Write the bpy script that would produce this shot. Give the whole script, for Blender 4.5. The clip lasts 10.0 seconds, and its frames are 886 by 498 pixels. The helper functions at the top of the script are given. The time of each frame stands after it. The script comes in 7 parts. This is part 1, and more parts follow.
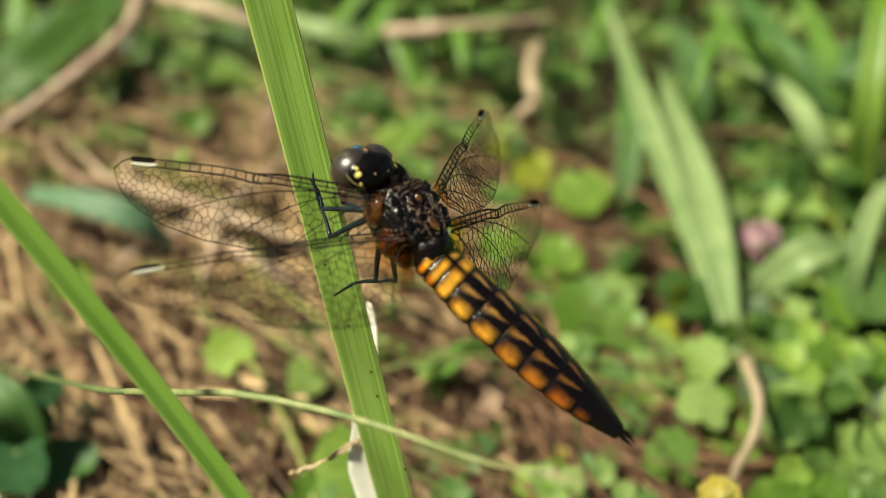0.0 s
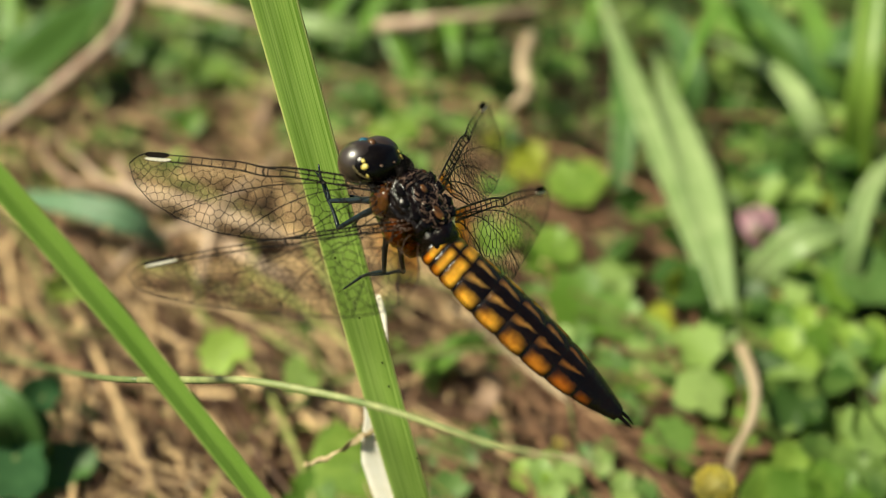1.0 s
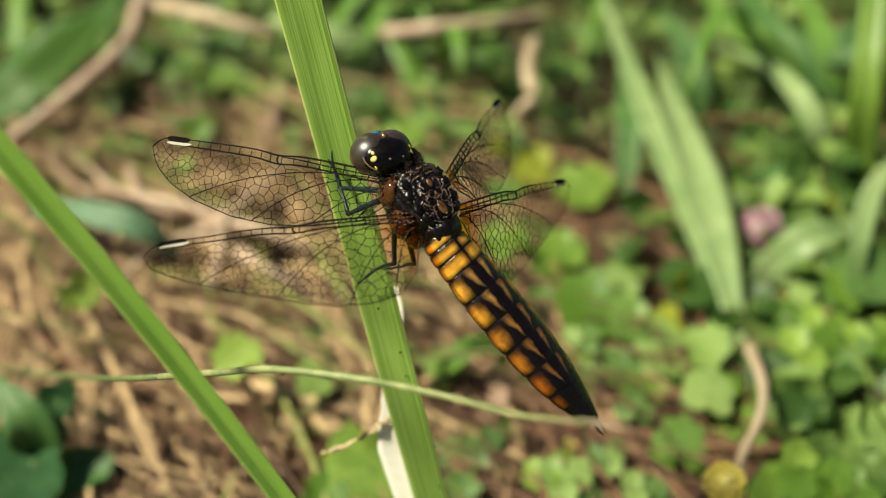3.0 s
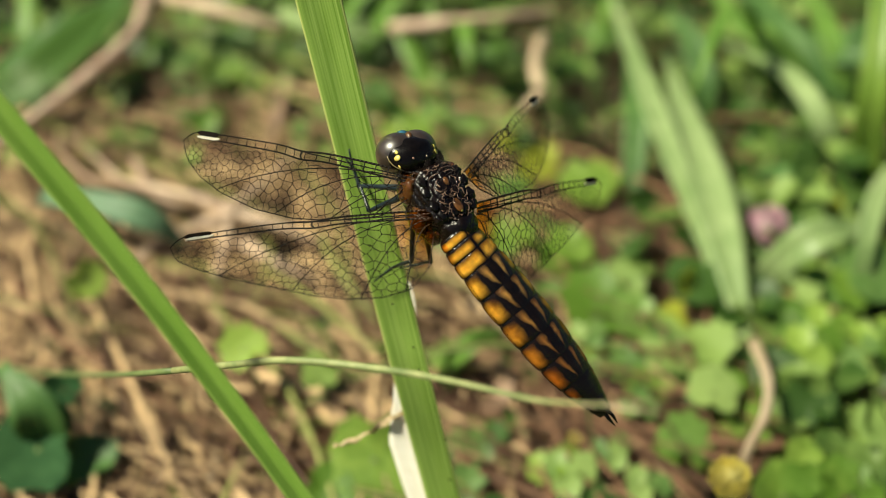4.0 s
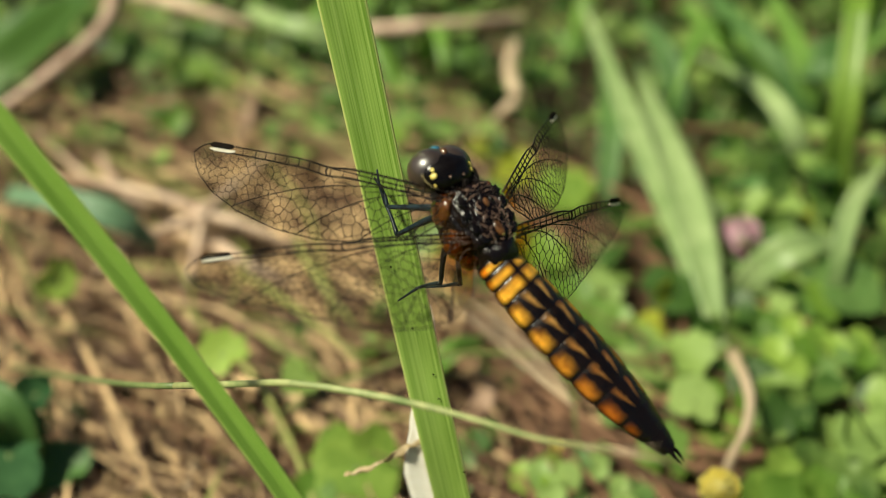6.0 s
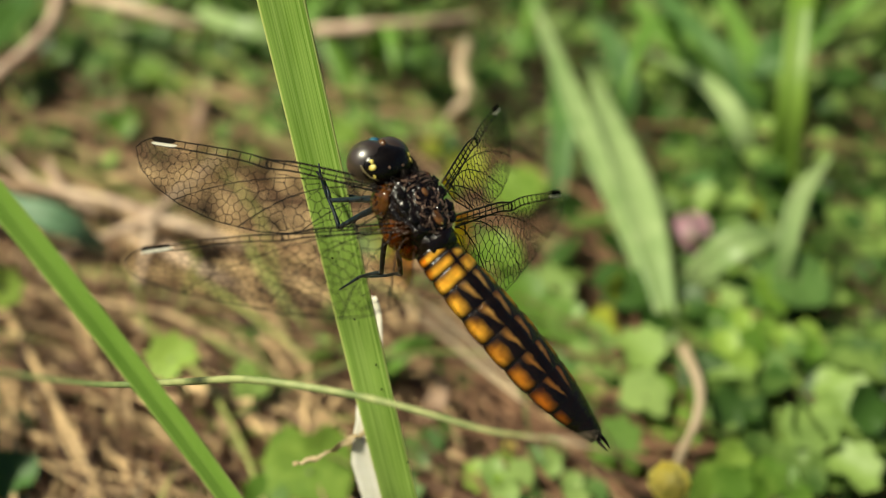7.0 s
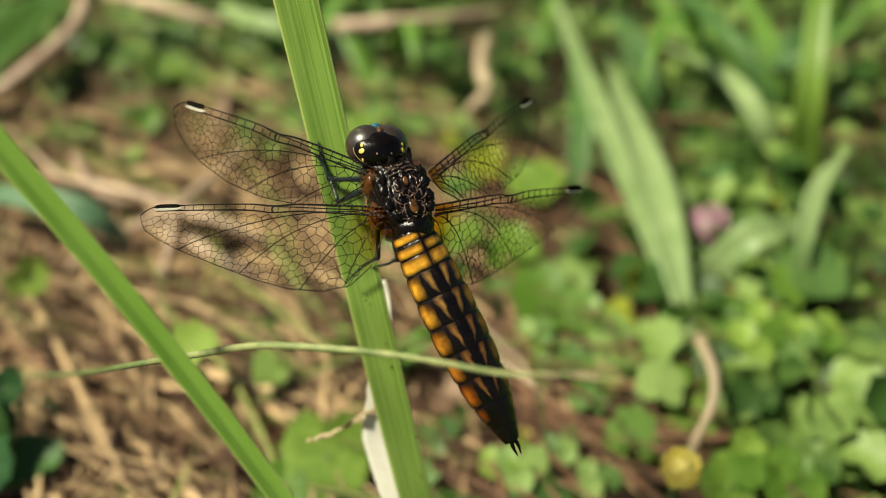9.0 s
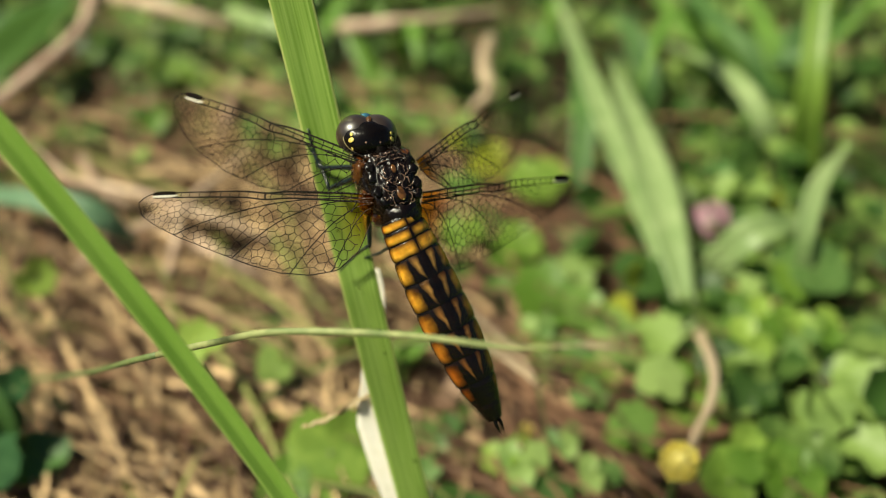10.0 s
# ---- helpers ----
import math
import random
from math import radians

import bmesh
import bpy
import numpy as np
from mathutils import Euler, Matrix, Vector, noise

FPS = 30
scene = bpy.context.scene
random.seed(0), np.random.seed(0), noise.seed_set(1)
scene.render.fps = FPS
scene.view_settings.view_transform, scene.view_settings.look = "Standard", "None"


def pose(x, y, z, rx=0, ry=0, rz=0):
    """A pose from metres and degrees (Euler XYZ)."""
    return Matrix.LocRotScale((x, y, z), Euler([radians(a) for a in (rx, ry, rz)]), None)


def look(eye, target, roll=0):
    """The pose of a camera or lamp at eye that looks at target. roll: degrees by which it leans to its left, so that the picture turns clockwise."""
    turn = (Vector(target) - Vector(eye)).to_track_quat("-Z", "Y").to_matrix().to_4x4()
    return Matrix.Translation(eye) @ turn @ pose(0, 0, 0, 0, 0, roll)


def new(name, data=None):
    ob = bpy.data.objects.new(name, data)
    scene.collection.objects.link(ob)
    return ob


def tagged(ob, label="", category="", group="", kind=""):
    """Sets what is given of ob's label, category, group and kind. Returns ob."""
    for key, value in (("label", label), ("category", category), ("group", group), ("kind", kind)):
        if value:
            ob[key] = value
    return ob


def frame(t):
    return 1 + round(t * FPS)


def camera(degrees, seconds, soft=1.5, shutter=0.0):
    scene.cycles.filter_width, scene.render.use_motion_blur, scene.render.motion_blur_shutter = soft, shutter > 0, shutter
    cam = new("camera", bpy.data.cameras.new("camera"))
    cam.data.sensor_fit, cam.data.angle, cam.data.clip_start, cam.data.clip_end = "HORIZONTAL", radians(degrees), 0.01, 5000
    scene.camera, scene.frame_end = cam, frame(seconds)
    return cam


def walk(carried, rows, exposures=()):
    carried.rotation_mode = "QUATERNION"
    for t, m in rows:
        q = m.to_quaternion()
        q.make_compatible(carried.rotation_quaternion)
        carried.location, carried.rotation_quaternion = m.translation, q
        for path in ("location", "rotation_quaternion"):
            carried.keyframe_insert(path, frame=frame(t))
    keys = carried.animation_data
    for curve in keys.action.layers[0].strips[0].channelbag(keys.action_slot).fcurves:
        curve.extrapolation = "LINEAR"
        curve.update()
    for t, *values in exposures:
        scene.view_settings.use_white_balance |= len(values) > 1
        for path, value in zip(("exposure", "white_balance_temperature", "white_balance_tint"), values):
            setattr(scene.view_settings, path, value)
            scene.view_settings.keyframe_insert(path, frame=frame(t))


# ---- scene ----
# ---- camera ----
CAMERA_ROWS = [
    (0, 0.00000, 0.00001, 0.14000, 55.00, 0.00, 0.00),
    (0.5, 0.00137, 0.00072, 0.14009, 54.26, 1.09, -0.63),
    (1, 0.00240, 0.00051, 0.14039, 54.47, 1.48, -0.56),
    (1.5, 0.00229, -0.00000, 0.14083, 54.58, 1.73, -0.52),
    (2, 0.00195, -0.00122, 0.14080, 54.68, 1.59, -0.30),
    (2.5, 0.00238, -0.00132, 0.14081, 54.58, 1.83, -0.67),
    (2.7, 0.00196, -0.00117, 0.14124, 54.68, 2.07, -0.83),
    (3.8, 0.00061, -0.00201, 0.14056, 54.87, 1.65, -0.21),
    (4, 0.00046, -0.00210, 0.14034, 54.81, 1.50, -0.22),
    (4.5, 0.00235, -0.00287, 0.14141, 55.18, 1.00, -0.98),
    (5, 0.00237, -0.00316, 0.14104, 54.97, 0.97, -1.62),
    (5.2, -0.00020, -0.00226, 0.14062, 54.92, 0.23, -1.50),
    (6.3, -0.00622, -0.00037, 0.14021, 54.82, -1.41, -2.53),
    (6.5, -0.00603, -0.00054, 0.13976, 54.63, -1.24, -3.73),
    (7, -0.00403, -0.00038, 0.14003, 54.99, -1.48, -4.55),
    (7.2, -0.00253, -0.00035, 0.13915, 55.04, -1.52, -4.63),
    (7.5, -0.00183, -0.00085, 0.13820, 55.06, -1.65, -4.52),
    (8, -0.00188, -0.00131, 0.13796, 54.69, -1.23, -4.34),
    (8.5, -0.00278, -0.00198, 0.13826, 54.67, -1.18, -3.93),
    (9, -0.00254, -0.00304, 0.13981, 54.94, -0.68, -3.27),
    (9.5, -0.00124, -0.00425, 0.13982, 55.39, -0.47, -2.98),
    (10, -0.00114, -0.00480, 0.14043, 54.97, -0.05, -3.00),
]
DRAGONFLY_ROWS = [
    (0, -0.00053, 0.07173, 0.09245, 34.91, 5.10, 46.14),
    (0.5, 0.00141, 0.07361, 0.09226, 36.07, 5.10, 45.61),
    (1, 0.00174, 0.07398, 0.09178, 35.78, 5.21, 45.14),
    (1.5, 0.00168, 0.07370, 0.09189, 36.39, 5.51, 45.88),
    (2, 0.00205, 0.07406, 0.09141, 35.93, 5.39, 45.48),
    (2.5, 0.00089, 0.07572, 0.09177, 35.34, 5.23, 44.04),
    (2.7, 0.00110, 0.07512, 0.09232, 36.67, 5.63, 43.96),
    (3.8, -0.00079, 0.07502, 0.09011, 36.10, -0.40, 29.09),
    (4, 0.00107, 0.07583, 0.09025, 35.89, 2.39, 36.06),
    (4.5, 0.00163, 0.07541, 0.08977, 36.54, 3.61, 39.41),
    (5, -0.00026, 0.07568, 0.09035, 37.22, 3.00, 36.74),
    (5.2, -0.00067, 0.07515, 0.09067, 36.75, 2.38, 36.69),
    (6.3, 0.00342, 0.07021, 0.09338, 36.74, 3.63, 38.05),
    (6.5, 0.00341, 0.07142, 0.09400, 36.89, 3.93, 38.27),
    (7, 0.00284, 0.07247, 0.09202, 36.74, 3.72, 37.55),
    (7.2, 0.00022, 0.07451, 0.09059, 36.80, 1.24, 29.11),
    (7.5, -0.00151, 0.07476, 0.08932, 40.51, -0.50, 22.41),
    (8, -0.00221, 0.07534, 0.09014, 39.81, -0.33, 22.83),
    (8.5, -0.00138, 0.07572, 0.09026, 39.16, -0.02, 23.67),
    (9, 0.00000, 0.07565, 0.08928, 39.72, 0.26, 23.61),
    (9.5, -0.00089, 0.07648, 0.08792, 39.78, -0.73, 22.26),
    (10, -0.00065, 0.07712, 0.08945, 39.99, 0.09, 22.71),
]
ABDOMEN_ROWS = [
    (0, 0.00000, -0.00300, -0.00250, -2.62, -0.00, 14.06),
    (0.5, 0.00000, -0.00300, -0.00250, -0.84, -0.00, 15.92),
    (1, 0.00000, -0.00300, -0.00250, 0.31, -0.00, 16.49),
    (1.5, 0.00000, -0.00300, -0.00250, -0.14, -0.00, 16.55),
    (2, 0.00000, -0.00300, -0.00250, 0.59, -0.00, 17.10),
    (2.5, 0.00000, -0.00300, -0.00250, 2.09, -0.00, 17.73),
    (2.7, 0.00000, -0.00300, -0.00250, 2.91, -0.00, 16.52),
    (3.8, 0.00000, -0.00300, -0.00250, 12.52, -0.00, 11.80),
    (4, 0.00000, -0.00300, -0.00250, 9.69, -0.00, 18.68),
    (4.5, 0.00000, -0.00300, -0.00250, 8.84, -0.00, 20.01),
    (5, 0.00000, -0.00300, -0.00250, 11.68, -0.00, 19.21),
    (5.2, 0.00000, -0.00300, -0.00250, 7.06, -0.00, 18.62),
    (6.3, 0.00000, -0.00300, -0.00250, -1.81, -0.00, 14.58),
    (6.5, 0.00000, -0.00300, -0.00250, 0.17, -0.00, 17.97),
    (7, 0.00000, -0.00300, -0.00250, 2.87, -0.00, 15.79),
    (7.2, 0.00000, -0.00300, -0.00250, 7.39, -0.00, 12.07),
    (7.5, 0.00000, -0.00300, -0.00250, 10.74, -0.00, 9.35),
    (8, 0.00000, -0.00300, -0.00250, 9.38, -0.00, 8.57),
    (8.5, 0.00000, -0.00300, -0.00250, 11.05, -0.00, 10.60),
    (9, 0.00000, -0.00300, -0.00250, 12.89, -0.00, 11.52),
    (9.5, 0.00000, -0.00300, -0.00250, 15.96, -0.00, 12.03),
    (10, 0.00000, -0.00300, -0.00250, 16.11, -0.00, 12.65),
]
HEAD_ROWS = [
    (0, -0.00085, 0.00660, -0.00220, 0.00, -0.00, -7.08),
    (0.5, -0.00085, 0.00660, -0.00220, 0.00, -0.00, -6.35),
    (1, -0.00085, 0.00660, -0.00220, 0.00, -0.00, -6.50),
    (1.5, -0.00085, 0.00660, -0.00220, 0.00, -0.00, -6.44),
    (2, -0.00085, 0.00660, -0.00220, 0.00, -0.00, -6.68),
    (2.5, -0.00085, 0.00660, -0.00220, 0.00, -0.00, -7.00),
    (2.7, -0.00085, 0.00660, -0.00220, 0.00, -0.00, -7.69),
    (3.8, -0.00025, 0.00620, -0.00220, 0.00, -0.00, -8.91),
    (4, -0.00032, 0.00625, -0.00220, 0.00, -0.00, -8.35),
    (4.5, -0.00054, 0.00640, -0.00220, 0.00, -0.00, -8.14),
    (5, -0.00037, 0.00628, -0.00220, 0.00, -0.00, -8.17),
    (5.2, -0.00036, 0.00628, -0.00220, 0.00, -0.00, -7.72),
    (6.3, -0.00045, 0.00634, -0.00220, 0.00, -0.00, -7.81),
    (6.5, -0.00047, 0.00635, -0.00220, 0.00, -0.00, -7.72),
    (7, -0.00042, 0.00631, -0.00220, 0.00, -0.00, -7.04),
    (7.2, -0.00025, 0.00620, -0.00220, 0.00, -0.00, -8.08),
    (7.5, -0.00025, 0.00620, -0.00220, 0.00, -0.00, -10.83),
    (8, -0.00025, 0.00620, -0.00220, 0.00, -0.00, -13.46),
    (8.5, -0.00025, 0.00620, -0.00220, 0.00, -0.00, -14.07),
    (9, -0.00025, 0.00620, -0.00220, 0.00, -0.00, -12.01),
    (9.5, -0.00025, 0.00620, -0.00220, 0.00, -0.00, -11.28),
    (10, -0.00025, 0.00620, -0.00220, 0.00, -0.00, -11.32),
]
LEFT_FORE_ROWS = [
    (0, -0.00142, 0.00388, -0.00100, 0.00, -0.99, -12.00),
    (0.5, -0.00142, 0.00388, -0.00100, 0.00, -2.20, -12.00),
    (1, -0.00142, 0.00388, -0.00100, 0.00, -2.52, -12.00),
    (1.5, -0.00142, 0.00388, -0.00100, 0.00, -2.52, -12.00),
    (2, -0.00142, 0.00388, -0.00100, 0.00, -2.17, -12.00),
    (2.5, -0.00142, 0.00388, -0.00100, 0.00, -1.90, -12.00),
    (2.7, -0.00142, 0.00388, -0.00100, 0.00, -2.94, -12.00),
    (3.8, -0.00142, 0.00388, -0.00100, 0.00, -1.38, -12.00),
    (4, -0.00142, 0.00388, -0.00100, 0.00, -1.22, -12.00),
    (4.5, -0.00142, 0.00388, -0.00100, 0.00, -3.50, -12.00),
    (5, -0.00142, 0.00388, -0.00100, 0.00, -3.58, -12.00),
    (5.2, -0.00142, 0.00388, -0.00100, 0.00, -4.35, -12.00),
    (6.3, -0.00142, 0.00388, -0.00100, 0.00, -1.26, -12.00),
    (6.5, -0.00142, 0.00388, -0.00100, 0.00, -2.85, -12.00),
    (7, -0.00142, 0.00388, -0.00100, 0.00, -3.48, -12.00),
    (7.2, -0.00142, 0.00388, -0.00100, 0.00, -3.80, -12.00),
    (7.5, -0.00142, 0.00388, -0.00100, 0.00, -4.19, -12.00),
    (8, -0.00142, 0.00388, -0.00100, 0.00, -2.28, -12.00),
    (8.5, -0.00142, 0.00388, -0.00100, 0.00, -2.70, -12.00),
    (9, -0.00142, 0.00388, -0.00100, 0.00, -2.90, -12.00),
    (9.5, -0.00142, 0.00388, -0.00100, 0.00, -3.98, -12.00),
    (10, -0.00142, 0.00388, -0.00100, 0.00, -3.43, -12.00),
]
LEFT_HIND_ROWS = [
    (0, -0.00229, 0.00079, -0.00150, 0.00, 2.71, -12.00),
    (0.5, -0.00229, 0.00079, -0.00150, 0.00, 2.32, -12.00),
    (1, -0.00229, 0.00079, -0.00150, 0.00, 1.63, -12.00),
    (1.5, -0.00229, 0.00079, -0.00150, 0.00, 1.67, -12.00),
    (2, -0.00229, 0.00079, -0.00150, 0.00, 1.52, -12.00),
    (2.5, -0.00229, 0.00079, -0.00150, 0.00, 1.29, -12.00),
    (2.7, -0.00229, 0.00079, -0.00150, 0.00, 1.28, -12.00),
    (3.8, -0.00229, 0.00079, -0.00150, 0.00, -0.26, -12.00),
    (4, -0.00229, 0.00079, -0.00150, 0.00, 0.67, -12.00),
    (4.5, -0.00229, 0.00079, -0.00150, 0.00, 0.12, -12.00),
    (5, -0.00229, 0.00079, -0.00150, 0.00, -0.64, -12.00),
    (5.2, -0.00229, 0.00079, -0.00150, 0.00, -1.11, -12.00),
    (6.3, -0.00229, 0.00079, -0.00150, 0.00, 1.83, -12.00),
    (6.5, -0.00229, 0.00079, -0.00150, 0.00, 1.38, -12.00),
    (7, -0.00229, 0.00079, -0.00150, 0.00, 0.80, -12.00),
    (7.2, -0.00229, 0.00079, -0.00150, 0.00, -1.51, -12.00),
    (7.5, -0.00229, 0.00079, -0.00150, 0.00, -2.65, -12.00),
    (8, -0.00229, 0.00079, -0.00150, 0.00, -2.78, -12.00),
    (8.5, -0.00229, 0.00079, -0.00150, 0.00, -0.86, -12.00),
    (9, -0.00229, 0.00079, -0.00150, 0.00, -2.03, -12.00),
    (9.5, -0.00229, 0.00079, -0.00150, 0.00, -3.10, -12.00),
    (10, -0.00229, 0.00079, -0.00150, 0.00, -2.15, -12.00),
]
RIGHT_FORE_ROWS = [
    (0, 0.00288, 0.00297, -0.00100, 0.00, -5.26, -12.00),
    (0.5, 0.00288, 0.00297, -0.00100, 0.00, -4.01, -12.00),
    (1, 0.00288, 0.00297, -0.00100, 0.00, -3.56, -12.00),
    (1.5, 0.00288, 0.00297, -0.00100, 0.00, -2.61, -12.00),
    (2, 0.00288, 0.00297, -0.00100, 0.00, -2.23, -12.00),
    (2.5, 0.00288, 0.00297, -0.00100, 0.00, -2.18, -12.00),
    (2.7, 0.00288, 0.00297, -0.00100, 0.00, -0.10, -12.00),
    (3.8, 0.00288, 0.00297, -0.00100, 0.00, -3.39, -12.00),
    (4, 0.00288, 0.00297, -0.00100, 0.00, -3.10, -12.00),
    (4.5, 0.00288, 0.00297, -0.00100, 0.00, -1.58, -12.00),
    (5, 0.00288, 0.00297, -0.00100, 0.00, -1.50, -12.00),
    (5.2, 0.00288, 0.00297, -0.00100, 0.00, -0.10, -12.00),
    (6.3, 0.00288, 0.00297, -0.00100, 0.00, -3.15, -12.00),
    (6.5, 0.00288, 0.00297, -0.00100, 0.00, -3.50, -12.00),
    (7, 0.00288, 0.00297, -0.00100, 0.00, -3.12, -12.00),
    (7.2, 0.00288, 0.00297, -0.00100, 0.00, -2.35, -12.00),
    (7.5, 0.00288, 0.00297, -0.00100, 0.00, -2.02, -12.00),
    (8, 0.00288, 0.00297, -0.00100, 0.00, -1.94, -12.00),
    (8.5, 0.00288, 0.00297, -0.00100, 0.00, -1.76, -12.00),
    (9, 0.00288, 0.00297, -0.00100, 0.00, -0.05, -12.00),
    (9.5, 0.00288, 0.00297, -0.00100, 0.00, 1.77, -12.00),
    (10, 0.00288, 0.00297, -0.00100, 0.00, 1.00, -12.00),
]
RIGHT_HIND_ROWS = [
    (0, 0.00241, -0.00021, -0.00150, -8.83, 0.85, -8.29),
    (0.5, 0.00241, -0.00021, -0.00150, -8.87, 0.12, -8.29),
    (1, 0.00241, -0.00021, -0.00150, -8.86, 0.30, -8.29),
    (1.5, 0.00241, -0.00021, -0.00150, -8.88, 0.05, -8.29),
    (2, 0.00241, -0.00021, -0.00150, -8.88, 0.04, -8.29),
    (2.5, 0.00241, -0.00021, -0.00150, -8.87, 0.21, -8.29),
    (2.7, 0.00241, -0.00021, -0.00150, -8.93, -0.82, -8.29),
    (3.8, 0.00241, -0.00021, -0.00150, -2.57, -1.25, -10.97),
    (4, 0.00241, -0.00021, -0.00150, -5.14, -1.58, -9.91),
    (4.5, 0.00241, -0.00021, -0.00150, -6.36, -0.16, -9.38),
    (5, 0.00241, -0.00021, -0.00150, -6.41, -1.18, -9.38),
    (5.2, 0.00241, -0.00021, -0.00150, -6.36, -0.20, -9.38),
    (6.3, 0.00241, -0.00021, -0.00150, -6.45, -2.07, -9.37),
    (6.5, 0.00241, -0.00021, -0.00150, -6.45, -2.22, -9.37),
    (7, 0.00241, -0.00021, -0.00150, -6.43, -1.73, -9.38),
    (7.2, 0.00241, -0.00021, -0.00150, -2.56, -0.55, -10.97),
    (7.5, 0.00241, -0.00021, -0.00150, 0.00, -1.12, -12.00),
    (8, 0.00241, -0.00021, -0.00150, 0.00, -0.86, -12.00),
    (8.5, 0.00241, -0.00021, -0.00150, 0.00, -0.91, -12.00),
    (9, 0.00241, -0.00021, -0.00150, 0.00, 0.47, -12.00),
    (9.5, 0.00241, -0.00021, -0.00150, 0.00, 1.85, -12.00),
    (10, 0.00241, -0.00021, -0.00150, 0.00, 1.41, -12.00),
]
BLADE_ROWS = [
    (0, -0.01169, 0.08222, 0.08679, -14.98, -14.36, -7.10),
    (0.5, -0.00944, 0.08367, 0.08678, -15.85, -13.82, -7.17),
    (1, -0.00920, 0.08419, 0.08621, -15.66, -14.01, -6.69),
    (1.5, -0.00941, 0.08401, 0.08635, -15.58, -13.67, -6.74),
    (2, -0.00895, 0.08422, 0.08591, -15.47, -13.83, -6.53),
    (2.5, -0.00982, 0.08555, 0.08650, -15.59, -13.53, -6.92),
    (2.7, -0.00938, 0.08514, 0.08710, -15.52, -13.30, -7.09),
    (3.8, -0.00829, 0.08548, 0.08539, -15.29, -13.33, -6.80),
    (4, -0.00835, 0.08589, 0.08525, -15.34, -13.32, -6.91),
    (4.5, -0.00830, 0.08612, 0.08448, -14.91, -13.68, -7.85),
    (5, -0.00967, 0.08607, 0.08515, -15.10, -14.09, -8.19),
    (5.2, -0.01004, 0.08552, 0.08531, -15.07, -14.93, -7.99),
    (6.3, -0.00638, 0.08116, 0.08782, -15.02, -14.77, -10.36),
    (6.5, -0.00642, 0.08191, 0.08844, -15.21, -15.27, -11.04),
    (7, -0.00702, 0.08371, 0.08633, -14.82, -15.14, -12.20),
    (7.2, -0.00798, 0.08556, 0.08526, -14.76, -15.42, -12.11),
    (7.5, -0.00835, 0.08575, 0.08431, -14.72, -15.38, -12.13),
    (8, -0.00920, 0.08566, 0.08519, -15.15, -15.62, -11.41),
    (8.5, -0.00851, 0.08584, 0.08540, -15.17, -15.35, -11.15),
    (9, -0.00718, 0.08629, 0.08440, -14.97, -14.62, -10.67),
    (9.5, -0.00779, 0.08734, 0.08314, -14.54, -14.47, -10.41),
    (10, -0.00763, 0.08732, 0.08482, -15.02, -14.20, -10.25),
]
LEANING_ROWS = [
    (0, -0.01729, 0.05717, 0.07439, -33.52, -24.41, 28.36),
    (0.5, -0.01462, 0.05721, 0.07407, -33.90, -23.35, 28.16),
    (1, -0.01435, 0.05723, 0.07469, -33.77, -23.39, 28.48),
    (1.5, -0.01457, 0.05684, 0.07531, -33.50, -23.20, 28.36),
    (2, -0.01361, 0.05565, 0.07528, -33.39, -23.27, 28.44),
    (2.5, -0.01368, 0.05555, 0.07529, -33.50, -23.17, 28.28),
    (2.7, -0.01392, 0.05587, 0.07588, -33.17, -22.89, 27.86),
    (3.8, -0.01333, 0.05506, 0.07521, -32.53, -22.60, 27.46),
    (4, -0.01317, 0.05489, 0.07489, -32.55, -22.58, 27.32),
    (4.5, -0.01289, 0.05477, 0.07627, -32.69, -23.46, 26.89),
    (5, -0.01310, 0.05443, 0.07569, -32.98, -23.48, 26.45),
    (5.2, -0.01431, 0.05520, 0.07499, -33.43, -24.12, 26.78),
    (6.3, -0.01576, 0.05706, 0.07411, -33.63, -24.76, 25.03),
    (6.5, -0.01481, 0.05689, 0.07350, -34.12, -24.92, 24.46),
    (7, -0.01581, 0.05789, 0.07397, -33.72, -25.12, 23.28),
    (7.2, -0.01471, 0.05803, 0.07311, -34.29, -25.77, 24.07),
    (7.5, -0.01398, 0.05752, 0.07215, -34.62, -26.16, 24.60),
    (8, -0.01369, 0.05656, 0.07168, -35.19, -26.02, 25.45),
    (8.5, -0.01319, 0.05566, 0.07201, -34.40, -25.23, 24.74),
    (9, -0.01222, 0.05470, 0.07399, -34.02, -25.06, 25.39),
    (9.5, -0.01242, 0.05401, 0.07448, -33.01, -24.62, 24.78),
    (10, -0.01144, 0.05294, 0.07478, -33.16, -24.00, 24.76),
]
